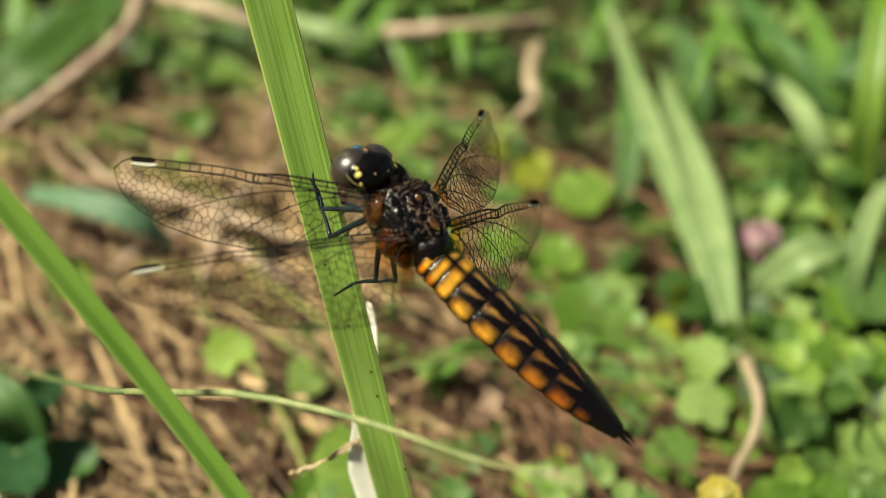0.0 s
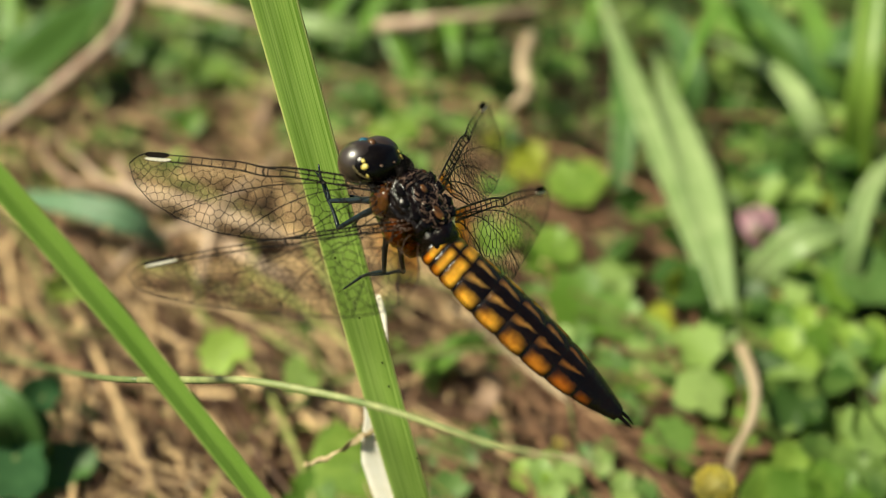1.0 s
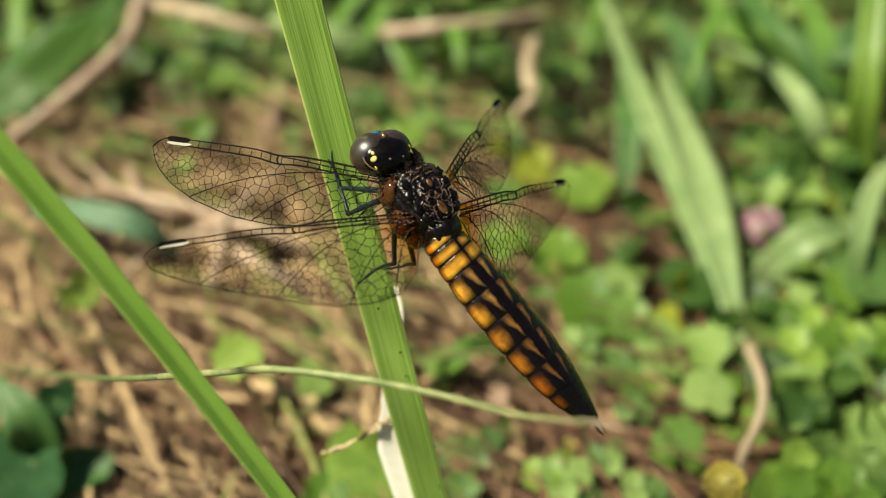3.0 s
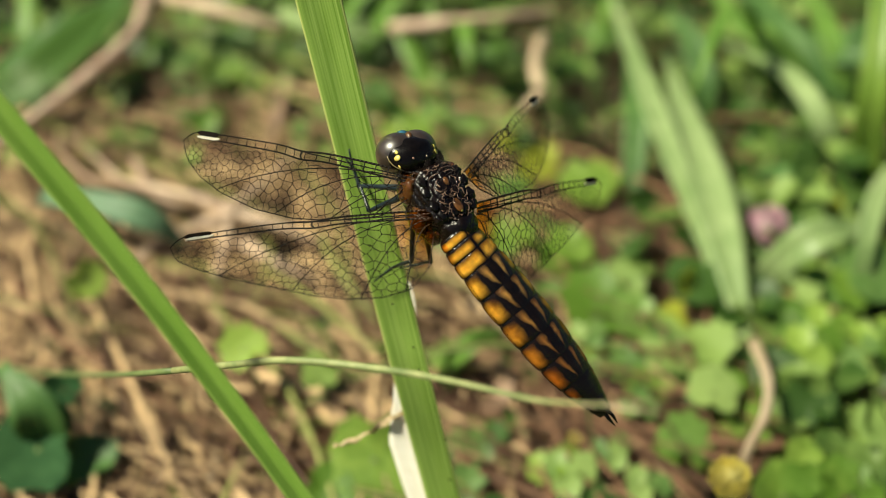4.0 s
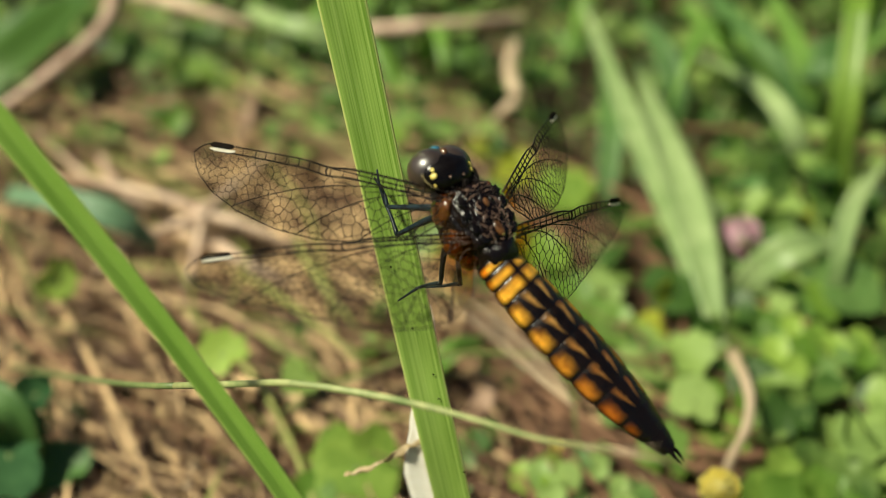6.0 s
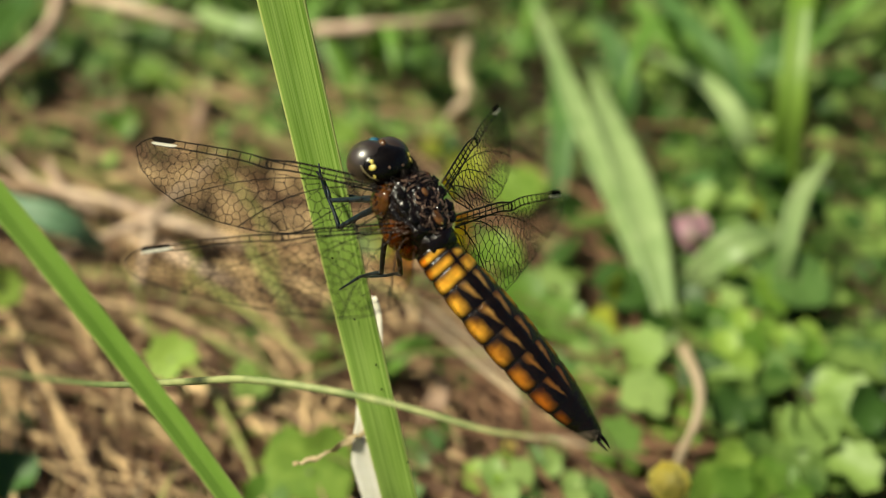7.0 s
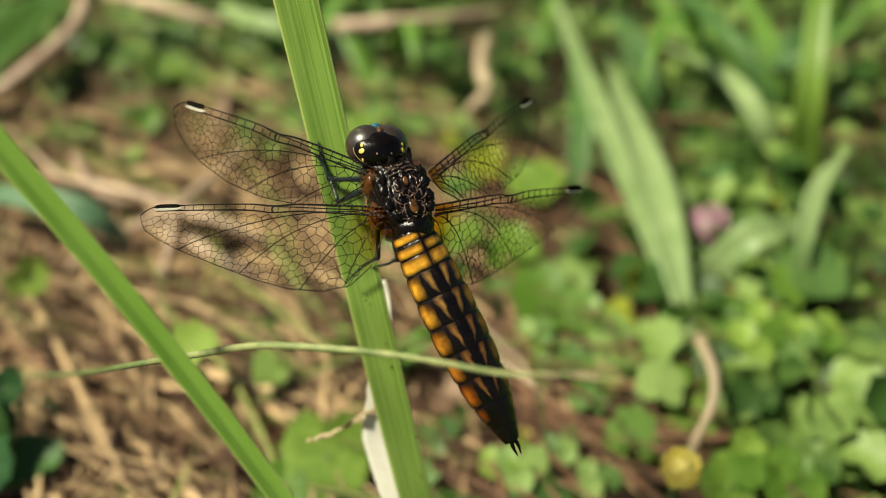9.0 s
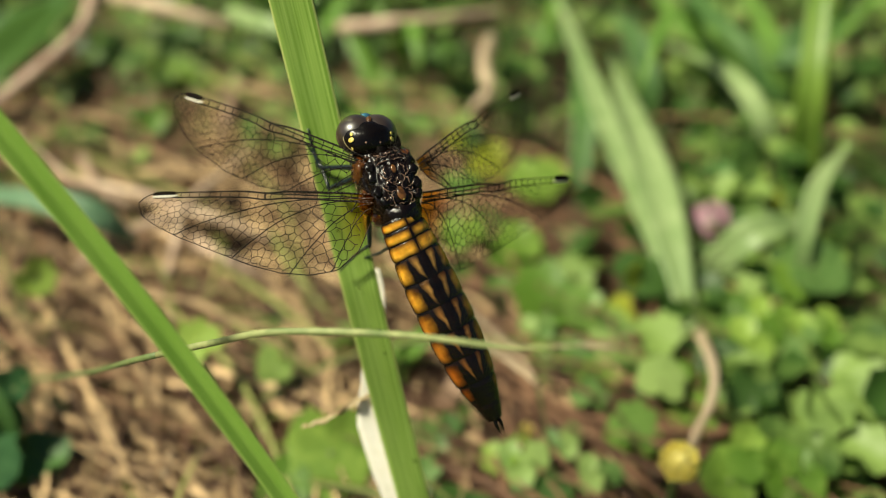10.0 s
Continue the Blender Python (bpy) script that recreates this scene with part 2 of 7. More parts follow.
STEM_ROWS = [
    (0, -0.01757, 0.06406, 0.07979, 55.00, 0.00, 0.00),
    (0.5, -0.01589, 0.06513, 0.08072, 54.26, 1.09, -0.63),
    (1, -0.01487, 0.06483, 0.08095, 54.47, 1.48, -0.56),
    (1.5, -0.01502, 0.06428, 0.08140, 54.58, 1.73, -0.52),
    (2, -0.01447, 0.06343, 0.08187, 54.69, 0.77, 0.28),
    (2.5, -0.01507, 0.06392, 0.08268, 54.60, -0.62, 1.07),
    (2.7, -0.01482, 0.06407, 0.08308, 54.71, -0.38, 0.90),
    (3.8, -0.01374, 0.06354, 0.08285, 54.87, -1.62, 2.09),
    (4, -0.01396, 0.06350, 0.08269, 54.80, -1.77, 2.08),
    (4.5, -0.01365, 0.06261, 0.08307, 55.18, -1.05, 0.44),
    (5, -0.01431, 0.06299, 0.08343, 54.96, -1.49, 0.10),
    (5.2, -0.01530, 0.06370, 0.08263, 54.89, -2.22, 0.23),
    (6.3, -0.01530, 0.06480, 0.08069, 54.79, -2.64, -1.66),
    (6.5, -0.01439, 0.06565, 0.08145, 54.46, -5.32, -0.82),
    (7, -0.01413, 0.06540, 0.08044, 54.93, -3.53, -3.12),
    (7.2, -0.01541, 0.06634, 0.08040, 54.91, -4.80, -2.33),
    (7.5, -0.01517, 0.06643, 0.08023, 54.87, -5.75, -1.64),
    (8, -0.01558, 0.06636, 0.08082, 54.46, -6.12, -0.86),
    (8.5, -0.01482, 0.06571, 0.08156, 54.38, -6.89, 0.14),
    (9, -0.01367, 0.06411, 0.08280, 54.75, -5.58, 0.19),
    (9.5, -0.01364, 0.06306, 0.08297, 55.24, -5.00, 0.16),
    (10, -0.01243, 0.06299, 0.08458, 54.70, -6.60, 1.62),
]


def keyed(rows):
    return [(t, pose(x, y, z, rx, ry, rz)) for t, x, y, z, rx, ry, rz in rows]


cam = camera(47.6, 10.0, soft=0.9)
walk(cam, keyed(CAMERA_ROWS), [(0, 0.33), (5.2, 0.31), (6.3, 0.24), (10, 0.24)])
cam.data.dof.use_dof = True
cam.data.dof.focus_distance = 0.0955
cam.data.dof.aperture_fstop = 14.8

# ---- light ----
SUN_HEIGHT, SUN_TURN = 55.0, -106.0   # degrees above the horizon; from straight ahead, minus is to the left
world = bpy.data.worlds.new("sky")
scene.world = world
world.use_nodes = True
sky = world.node_tree.nodes.new("ShaderNodeTexSky")
sky.sky_type, sky.sun_disc = "NISHITA", False
sky.sun_elevation, sky.sun_rotation = radians(SUN_HEIGHT), radians(SUN_TURN)
world.node_tree.links.new(sky.outputs[0], world.node_tree.nodes["Background"].inputs[0])
world.node_tree.nodes["Background"].inputs[1].default_value = 0.032
sun = new("sun", bpy.data.lights.new("sun", "SUN"))
sun.data.energy, sun.data.angle, sun.data.color = 5.7, radians(9.0), (1.0, 0.96, 0.72)
away = Vector((math.sin(radians(SUN_TURN)) * math.cos(radians(SUN_HEIGHT)),
               math.cos(radians(SUN_TURN)) * math.cos(radians(SUN_HEIGHT)), math.sin(radians(SUN_HEIGHT))))
sun.matrix_basis = look(away * 3, (0, 0, 0))


# ---- materials ----
def surface(name, dark, light, scale=200.0, rough=0.5, bump=0.0, thin=0.0, fine=5.0, stretch=(1, 1, 1), spec=0.5, coat=0.0, rnd=0.0, metal=0.0, each=0.0):
    """A two-tone surface with a coarse and a fine variation; thin lets light through."""
    m = bpy.data.materials.new(name)
    m.use_nodes = True
    nt = m.node_tree
    n, l = nt.nodes, nt.links
    bsdf = n["Principled BSDF"]
    tc = n.new("ShaderNodeTexCoord")
    mp = n.new("ShaderNodeMapping")
    mp.inputs["Scale"].default_value = stretch
    l.new(tc.outputs["Object"], mp.inputs["Vector"])
    a = n.new("ShaderNodeTexNoise")
    a.inputs["Scale"].default_value, a.inputs["Detail"].default_value = scale, 4.0
    b = n.new("ShaderNodeTexNoise")
    b.inputs["Scale"].default_value, b.inputs["Detail"].default_value = scale * fine, 3.0
    l.new(mp.outputs[0], a.inputs["Vector"])
    l.new(mp.outputs[0], b.inputs["Vector"])
    mix = n.new("ShaderNodeMath")
    mix.operation = "MULTIPLY_ADD"
    mix.inputs[1].default_value = 0.4
    l.new(b.outputs["Fac"], mix.inputs[0])
    half = n.new("ShaderNodeMath")
    half.operation = "MULTIPLY"
    half.inputs[1].default_value = 0.6
    l.new(a.outputs["Fac"], half.inputs[0])
    l.new(half.outputs[0], mix.inputs[2])
    ramp = n.new("ShaderNodeValToRGB")
    ramp.color_ramp.elements[0].position, ramp.color_ramp.elements[1].position = 0.33, 0.67
    ramp.color_ramp.elements[0].color, ramp.color_ramp.elements[1].color = (*dark, 1), (*light, 1)
    value = mix.outputs[0]
    if rnd:
        geo = n.new("ShaderNodeNewGeometry")
        sh = n.new("ShaderNodeMath")
        sh.operation = "MULTIPLY_ADD"
        sh.inputs[1].default_value = rnd
        l.new(geo.outputs["Random Per Island"], sh.inputs[0])
        off = n.new("ShaderNodeMath")
        off.operation = "SUBTRACT"
        off.inputs[1].default_value = rnd / 2
        l.new(value, off.inputs[0])
        l.new(off.outputs[0], sh.inputs[2])
        value = sh.outputs[0]
    if each:
        info = n.new("ShaderNodeObjectInfo")
        shift = n.new("ShaderNodeMath")
        shift.operation = "MULTIPLY_ADD"
        shift.inputs[1].default_value = each
        l.new(info.outputs["Random"], shift.inputs[0])
        less = n.new("ShaderNodeMath")
        less.operation = "SUBTRACT"
        less.inputs[1].default_value = each / 2
        l.new(value, less.inputs[0])
        l.new(less.outputs[0], shift.inputs[2])
        value = shift.outputs[0]
    l.new(value, ramp.inputs[0])
    l.new(ramp.outputs[0], bsdf.inputs["Base Color"])
    bsdf.inputs["Roughness"].default_value = rough
    bsdf.inputs["Metallic"].default_value = metal
    bsdf.inputs["Specular IOR Level"].default_value = spec
    bsdf.inputs["Coat Weight"].default_value = coat
    if bump:
        bp = n.new("ShaderNodeBump")
        bp.inputs["Strength"].default_value, bp.inputs["Distance"].default_value = 1.0, bump
        l.new(mix.outputs[0], bp.inputs["Height"])
        l.new(bp.outputs[0], bsdf.inputs["Normal"])
    if thin:
        tr = n.new("ShaderNodeBsdfTranslucent")
        l.new(ramp.outputs[0], tr.inputs["Color"])
        ms = n.new("ShaderNodeMixShader")
        ms.inputs[0].default_value = thin
        l.new(bsdf.outputs[0], ms.inputs[1])
        l.new(tr.outputs[0], ms.inputs[2])
        l.new(ms.outputs[0], n["Material Output"].inputs[0])
    return m


SOIL = surface("soil", (0.010, 0.006, 0.004), (0.060, 0.034, 0.021), 110, 0.9, 0.003, fine=6)


def mossy(m):
    """Patches of low green growth over the soil, at two sizes."""
    n, l = m.node_tree.nodes, m.node_tree.links
    ramp = [x for x in n if x.type == "VALTORGB"][0]
    tc = [x for x in n if x.type == "TEX_COORD"][0]
    total = None
    for scale in (2.2, 14.0):
        nz = n.new("ShaderNodeTexNoise")
        nz.inputs["Scale"].default_value, nz.inputs["Detail"].default_value = scale, 6.0
        l.new(tc.outputs["Object"], nz.inputs["Vector"])
        if total is None:
            total = nz.outputs["Fac"]
        else:
            av = n.new("ShaderNodeMath")
            av.operation = "ADD"
            l.new(total, av.inputs[0])
            l.new(nz.outputs["Fac"], av.inputs[1])
            total = av.outputs[0]
    mr = n.new("ShaderNodeMapRange")
    mr.inputs["From Min"].default_value, mr.inputs["From Max"].default_value = 0.88, 1.12
    mr.inputs["To Max"].default_value = 0.85
    l.new(total, mr.inputs["Value"])
    mx = n.new("ShaderNodeMixRGB")
    mx.inputs[2].default_value = (0.055, 0.105, 0.022, 1)
    l.new(mr.outputs[0], mx.inputs[0])
    l.new(ramp.outputs[0], mx.inputs[1])
    l.new(mx.outputs[0], n["Principled BSDF"].inputs["Base Color"])


mossy(SOIL)
STRAW = surface("straw", (0.09, 0.040, 0.018), (0.76, 0.53, 0.285), 90, 0.6, 0.0003, 0.2, rnd=0.7)
PALE_STRAW = surface("pale_straw", (0.50, 0.36, 0.22), (0.74, 0.60, 0.42), 120, 0.6, 0.0003, 0.2)
PINK_STRAW = surface("reddish_straw", (0.36, 0.17, 0.10), (0.60, 0.38, 0.24), 120, 0.6, 0.0003, 0.1)
PINKISH_STRAW = surface("pinkish_straw", (0.40, 0.26, 0.18), (0.68, 0.50, 0.38), 120, 0.6, 0.0003, 0.1)
BRANCH = surface("dry_branch", (0.34, 0.22, 0.15), (0.68, 0.51, 0.37), 90, 0.6, 0.0004)
LITTER = surface("litter", (0.04, 0.018, 0.010), (0.24, 0.125, 0.068), 70, 0.8, 0.0006, 0.1, rnd=0.8)
COVER = surface("ground_cover_leaf", (0.050, 0.115, 0.018), (0.27, 0.40, 0.095), 50, 0.5, 0.0003, 0.38, rnd=0.9)
BRIGHT = surface("young_leaf", (0.12, 0.24, 0.025), (0.34, 0.50, 0.085), 140, 0.5, 0.0004, 0.4, each=0.45)
TEAL = surface("bluish_leaf", (0.09, 0.20, 0.10), (0.21, 0.35, 0.20), 90, 0.5, 0.0003, 0.3)
# bluish green leaf, darkened so the colour itself holds the lower-left shadows
DEEP_SHADE = surface("deep_shade_leaf", (0.015, 0.058, 0.020), (0.055, 0.14, 0.050), 90, 0.8, 0.0003, 0.25, spec=0.15)
GRASS = surface("grass", (0.10, 0.24, 0.03), (0.25, 0.43, 0.08), 60, 0.45, 0.0002, 0.35, stretch=(1, 1, 0.3))
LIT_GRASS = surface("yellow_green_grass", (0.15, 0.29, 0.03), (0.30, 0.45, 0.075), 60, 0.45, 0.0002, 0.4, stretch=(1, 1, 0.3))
OLIVE_GRASS = surface("olive_grass", (0.14, 0.17, 0.03), (0.42, 0.44, 0.14), 60, 0.5, 0.0002, 0.3, rnd=0.7)
# darker copy of the grass green: shade is put into the colour
SHADE_TONE_GRASS = surface("shade_toned_grass", (0.05, 0.13, 0.03), (0.13, 0.26, 0.065), 60, 0.5, 0.0002, 0.3)
MID_LEAF = surface("mid_green_leaf", (0.075, 0.165, 0.025), (0.22, 0.37, 0.075), 90, 0.5, 0.0004, 0.35, each=0.6)
SOFT_LEAF = surface("soft_green_leaf", (0.12, 0.23, 0.055), (0.34, 0.48, 0.14), 90, 0.5, 0.0004, 0.35, each=0.6)
TAN_LEAF = surface("dry_tan_leaf", (0.26, 0.15, 0.09), (0.58, 0.40, 0.28), 120, 0.6, 0.0004, 0.2)
GREY_GRASS = surface("broad_grass", (0.23, 0.36, 0.12), (0.47, 0.59, 0.27), 50, 0.45, 0.0002, 0.35)
PALE_STEM = surface("pale_grass_stem", (0.13, 0.185, 0.055), (0.41, 0.42, 0.18), 260, 0.5, 0.00008, fine=3)
STEM = surface("green_stem", (0.075, 0.12, 0.03), (0.19, 0.24, 0.085), 200, 0.55, 0.00005)
YELLOW_LEAF = surface("yellowing_leaf", (0.24, 0.30, 0.015), (0.46, 0.46, 0.05), 90, 0.5, 0.0002, 0.35)
YELLOW = surface("yellow_petal", (0.95, 0.82, 0.14), (0.98, 0.93, 0.42), 300, 0.5, 0.0, 0.45)
PINK = surface("pink_petal", (0.56, 0.30, 0.38), (0.82, 0.60, 0.66), 300, 0.6, 0.0002, 0.3)


def veined_grass(name, dark, light, rim):
    """Fine parallel ribs along the blade, a paler edge, and small specks."""
    m = surface(name, dark, light, 90, 0.38, 0.0, 0.3, stretch=(1, 1, 0.12), fine=8)
    nt = m.node_tree
    n, l = nt.nodes, nt.links
    uv = n.new("ShaderNodeUVMap")
    uv.uv_map = "across"
    sep = n.new("ShaderNodeSeparateXYZ")
    l.new(uv.outputs[0], sep.inputs[0])
    wob = n.new("ShaderNodeMath")
    wob.operation = "MULTIPLY"
    wob.inputs[1].default_value = 120.0
    l.new(sep.outputs[0], wob.inputs[0])
    sn = n.new("ShaderNodeMath")
    sn.operation = "SINE"
    l.new(wob.outputs[0], sn.inputs[0])
    bp = n.new("ShaderNodeBump")
    bp.inputs["Strength"].default_value, bp.inputs["Distance"].default_value = 0.3, 0.00004
    l.new(sn.outputs[0], bp.inputs["Height"])
    bsdf = n["Principled BSDF"]
    l.new(bp.outputs[0], bsdf.inputs["Normal"])
    # streaks across the width
    wide = n.new("ShaderNodeTexNoise")
    wide.noise_dimensions = "1D"
    wide.inputs["Scale"].default_value, wide.inputs["Detail"].default_value = 16.0, 5.0
    l.new(sep.outputs[0], wide.inputs["W"])
    ramp = [x for x in n if x.type == "VALTORGB"][0]
    base = ramp.inputs[0].links[0].from_socket
    add = n.new("ShaderNodeMath")
    add.operation = "MULTIPLY_ADD"
    add.inputs[1].default_value = 0.7
    l.new(wide.outputs[0], add.inputs[0])
    sub = n.new("ShaderNodeMath")
    sub.operation = "SUBTRACT"
    sub.inputs[1].default_value = 0.35
    l.new(base, sub.inputs[0])
    l.new(sub.outputs[0], add.inputs[2])
    l.new(add.outputs[0], ramp.inputs[0])
    # pale rim
    d = n.new("ShaderNodeMath")
    d.operation = "SUBTRACT"
    d.inputs[1].default_value = 0.5
    l.new(sep.outputs[0], d.inputs[0])
    ab = n.new("ShaderNodeMath")
    ab.operation = "ABSOLUTE"
    l.new(d.outputs[0], ab.inputs[0])
    mr = n.new("ShaderNodeMapRange")
    mr.inputs["From Min"].default_value, mr.inputs["From Max"].default_value = 0.45, 0.495
    l.new(ab.outputs[0], mr.inputs["Value"])
    mx = n.new("ShaderNodeMixRGB")
    mx.inputs[2].default_value = (*rim, 1)
    l.new(mr.outputs[0], mx.inputs[0])
    l.new(ramp.outputs[0], mx.inputs[1])
    l.new(mx.outputs[0], bsdf.inputs["Base Color"])
    tr = [x for x in n if x.type == "BSDF_TRANSLUCENT"][0]
    l.new(mx.outputs[0], tr.inputs["Color"])
    return m


BLADE = veined_grass("perch_grass", (0.165, 0.30, 0.035), (0.365, 0.53, 0.12), (0.66, 0.71, 0.24))
LEAN = veined_grass("leaning_grass", (0.165, 0.33, 0.035), (0.34, 0.52, 0.10), (0.46, 0.60, 0.16))
DRY_CURL = surface("dry_curl", (0.36, 0.25, 0.12), (0.74, 0.60, 0.36), 900, 0.5, 0.00005, 0.25)
SHEATH = surface("bleached_sheath", (0.82, 0.77, 0.64), (0.93, 0.90, 0.82), 200, 0.55, 0.0001, 0.05)

SHELL = surface("black_shell", (0.0015, 0.001, 0.001), (0.006, 0.004, 0.003), 900, 0.27, 0.00006, spec=0.32)
THORAX = surface("brown_black_thorax", (0.001, 0.0006, 0.0005), (0.009, 0.004, 0.0025), 800, 0.24, 0.0002, spec=0.4)
AMBER_SHELL = surface("amber_flank", (0.006, 0.002, 0.001), (0.12, 0.042, 0.008), 520, 0.14, 0.0, coat=0.5, fine=2)
BACK_PLATE = surface("brown_back_plate", (0.015, 0.006, 0.003), (0.17, 0.070, 0.018), 500, 0.2, 0.00003, coat=0.3)
# the pinkish light tone paints in glints along the dark folds
RIDGE = surface("folded_glint_ridge", (0.010, 0.005, 0.004), (0.27, 0.165, 0.12), 1500, 0.16, 0.00002, coat=0.3)
EYE = surface("compound_eye", (0.010, 0.006, 0.004), (0.048, 0.031, 0.021), 260, 0.36, 0.0, spec=1.0, coat=0.5)
FRONS = surface("blue_frons", (0.04, 0.17, 0.28), (0.12, 0.38, 0.52), 900, 0.2, 0.0, metal=0.6, coat=0.5)
SPOT = surface("yellow_spot", (0.42, 0.31, 0.04), (0.72, 0.60, 0.14), 1600, 0.4)
RIM = surface("pale_eye_rim", (0.16, 0.12, 0.05), (0.34, 0.27, 0.12), 900, 0.4)
LEG = surface("blue_black_leg", (0.004, 0.007, 0.010), (0.018, 0.034, 0.046), 900, 0.3, 0.00003)
DARK_CELL = surface("black_wing_cell", (0.004, 0.003, 0.002), (0.012, 0.008, 0.006), 900, 0.75, spec=0.05)
VEIN = surface("wing_vein", (0.003, 0.002, 0.0015), (0.011, 0.007, 0.005), 900, 0.5, spec=0.25)
AMBER_VEIN = surface("amber_wing_vein", (0.02, 0.007, 0.002), (0.05, 0.017, 0.004), 900, 0.4)
WHITE_CELL = surface("ivory_wing_cell", (0.74, 0.70, 0.58), (0.88, 0.85, 0.75), 900, 0.4, thin=0.45)
COLLAR = surface("hairy_collar", (0.001, 0.0006, 0.0005), (0.006, 0.003, 0.002), 1500, 0.8, 0.0002, spec=0.15)
HAIR = surface("dark_hair", (0.008, 0.005, 0.003), (0.045, 0.025, 0.014), 900, 0.5)


def membrane(name):
    """A clear film, tinted amber by the hinge."""
    m = bpy.data.materials.new(name)
    m.use_nodes = True
    n, l = m.node_tree.nodes, m.node_tree.links
    n.remove(n["Principled BSDF"])
    at = n.new("ShaderNodeAttribute")
    at.attribute_name = "tint"
    ramp = n.new("ShaderNodeValToRGB")
    e = ramp.color_ramp.elements
    e[0].position, e[0].color = 0.0, (0.95, 0.94, 0.90, 1)
    e[1].position, e[1].color = 1.0, (0.84, 0.46, 0.06, 1)
    l.new(at.outputs["Fac"], ramp.inputs[0])
    clear = n.new("ShaderNodeBsdfTransparent")
    l.new(ramp.outputs[0], clear.inputs[0])
    gloss = n.new("ShaderNodeBsdfGlossy")
    gloss.inputs["Roughness"].default_value = 0.12
    lw = n.new("ShaderNodeLayerWeight")
    lw.inputs[0].default_value = 0.12
    sc = n.new("ShaderNodeMath")
    sc.operation = "MULTIPLY"
    sc.inputs[1].default_value = 0.032
    l.new(lw.outputs["Fresnel"], sc.inputs[0])
    mix = n.new("ShaderNodeMixShader")
    l.new(sc.outputs[0], mix.inputs[0])
    l.new(clear.outputs[0], mix.inputs[1])
    l.new(gloss.outputs[0], mix.inputs[2])
    l.new(mix.outputs[0], n["Material Output"].inputs[0])
    return m


FILM = membrane("wing_film")


def segment_skin(name, side, back, colour, deep):
    """Black with a flank patch and a back patch on either side; the map 'plate' holds keel-to-edge and along."""
    m = surface(name, (0.002, 0.0012, 0.001), (0.008, 0.0035, 0.002), 700, 0.26, 0.00016, spec=0.42, fine=4)
    n, l = m.node_tree.nodes, m.node_tree.links
    bsdf = n["Principled BSDF"]
    ramp = [x for x in n if x.type == "VALTORGB"][0]
    uv = n.new("ShaderNodeUVMap")
    uv.uv_map = "plate"
    tc = n.new("ShaderNodeTexCoord")
    nz = n.new("ShaderNodeTexNoise")
    nz.inputs["Scale"].default_value, nz.inputs["Detail"].default_value = 900.0, 4.0
    l.new(tc.outputs["Object"], nz.inputs["Vector"])
    ctr = n.new("ShaderNodeVectorMath")
    ctr.operation = "SUBTRACT"
    ctr.inputs[1].default_value = (0.5, 0.5, 0.5)
    l.new(nz.outputs["Color"], ctr.inputs[0])
    amp = n.new("ShaderNodeVectorMath")
    amp.operation = "SCALE"
    amp.inputs["Scale"].default_value = 0.16
    l.new(ctr.outputs[0], amp.inputs[0])
    add = n.new("ShaderNodeVectorMath")
    add.operation = "ADD"
    l.new(uv.outputs[0], add.inputs[0])
    l.new(amp.outputs[0], add.inputs[1])
    sep = n.new("ShaderNodeSeparateXYZ")
    l.new(add.outputs[0], sep.inputs[0])

    def window(socket, lo, hi, soft):
        mr = n.new("ShaderNodeMapRange")
        mr.inputs["From Min"].default_value, mr.inputs["From Max"].default_value = lo - soft, lo + soft
        l.new(socket, mr.inputs["Value"])
        mr2 = n.new("ShaderNodeMapRange")
        mr2.inputs["From Min"].default_value, mr2.inputs["From Max"].default_value = hi + soft, hi - soft
        l.new(socket, mr2.inputs["Value"])
        mu = n.new("ShaderNodeMath")
        mu.operation = "MULTIPLY"
        l.new(mr.outputs[0], mu.inputs[0])
        l.new(mr2.outputs[0], mu.inputs[1])
        return mu.outputs[0]

    def patch(u0, u1, v0, v1, slant=0.0):
        across = n.new("ShaderNodeMath")
        across.operation = "MULTIPLY_ADD"
        across.inputs[1].default_value = slant
        l.new(sep.outputs[1], across.inputs[0])
        l.new(sep.outputs[0], across.inputs[2])
        mu = n.new("ShaderNodeMath")
        mu.operation = "MULTIPLY"
        if slant:
            lim = n.new("ShaderNodeMath")
            lim.operation = "MINIMUM"
            l.new(window(sep.outputs[0], u0, 1.2, 0.05), lim.inputs[0])
            l.new(window(across.outputs[0], -1.0, u1, 0.06), lim.inputs[1])
            l.new(lim.outputs[0], mu.inputs[0])
        else:
            l.new(window(sep.outputs[0], u0, u1, 0.13), mu.inputs[0])
        l.new(window(sep.outputs[1], v0, v1, 0.16), mu.inputs[1])
        return mu.outputs[0]

    colour_in = ramp.outputs[0]
    for spot, shade in ((side, colour), (back, deep)):
        if not spot:
            continue
        mx = n.new("ShaderNodeMixRGB")
        fine = n.new("ShaderNodeTexNoise")
        fine.inputs["Scale"].default_value = 900.0
        l.new(tc.outputs["Object"], fine.inputs["Vector"])
        vary = n.new("ShaderNodeMixRGB")
        vary.inputs[1].default_value = (shade[0] * 0.30, shade[1] * 0.17, shade[2] * 0.12, 1)
        vary.inputs[2].default_value = (*shade, 1)
        glow = n.new("ShaderNodeMapRange")
        glow.inputs["From Min"].default_value, glow.inputs["From Max"].default_value = 0.28, 0.98
        blend = n.new("ShaderNodeMath")
        blend.operation = "MULTIPLY_ADD"
        blend.inputs[1].default_value = 0.55
        l.new(sep.outputs[1], blend.inputs[0])
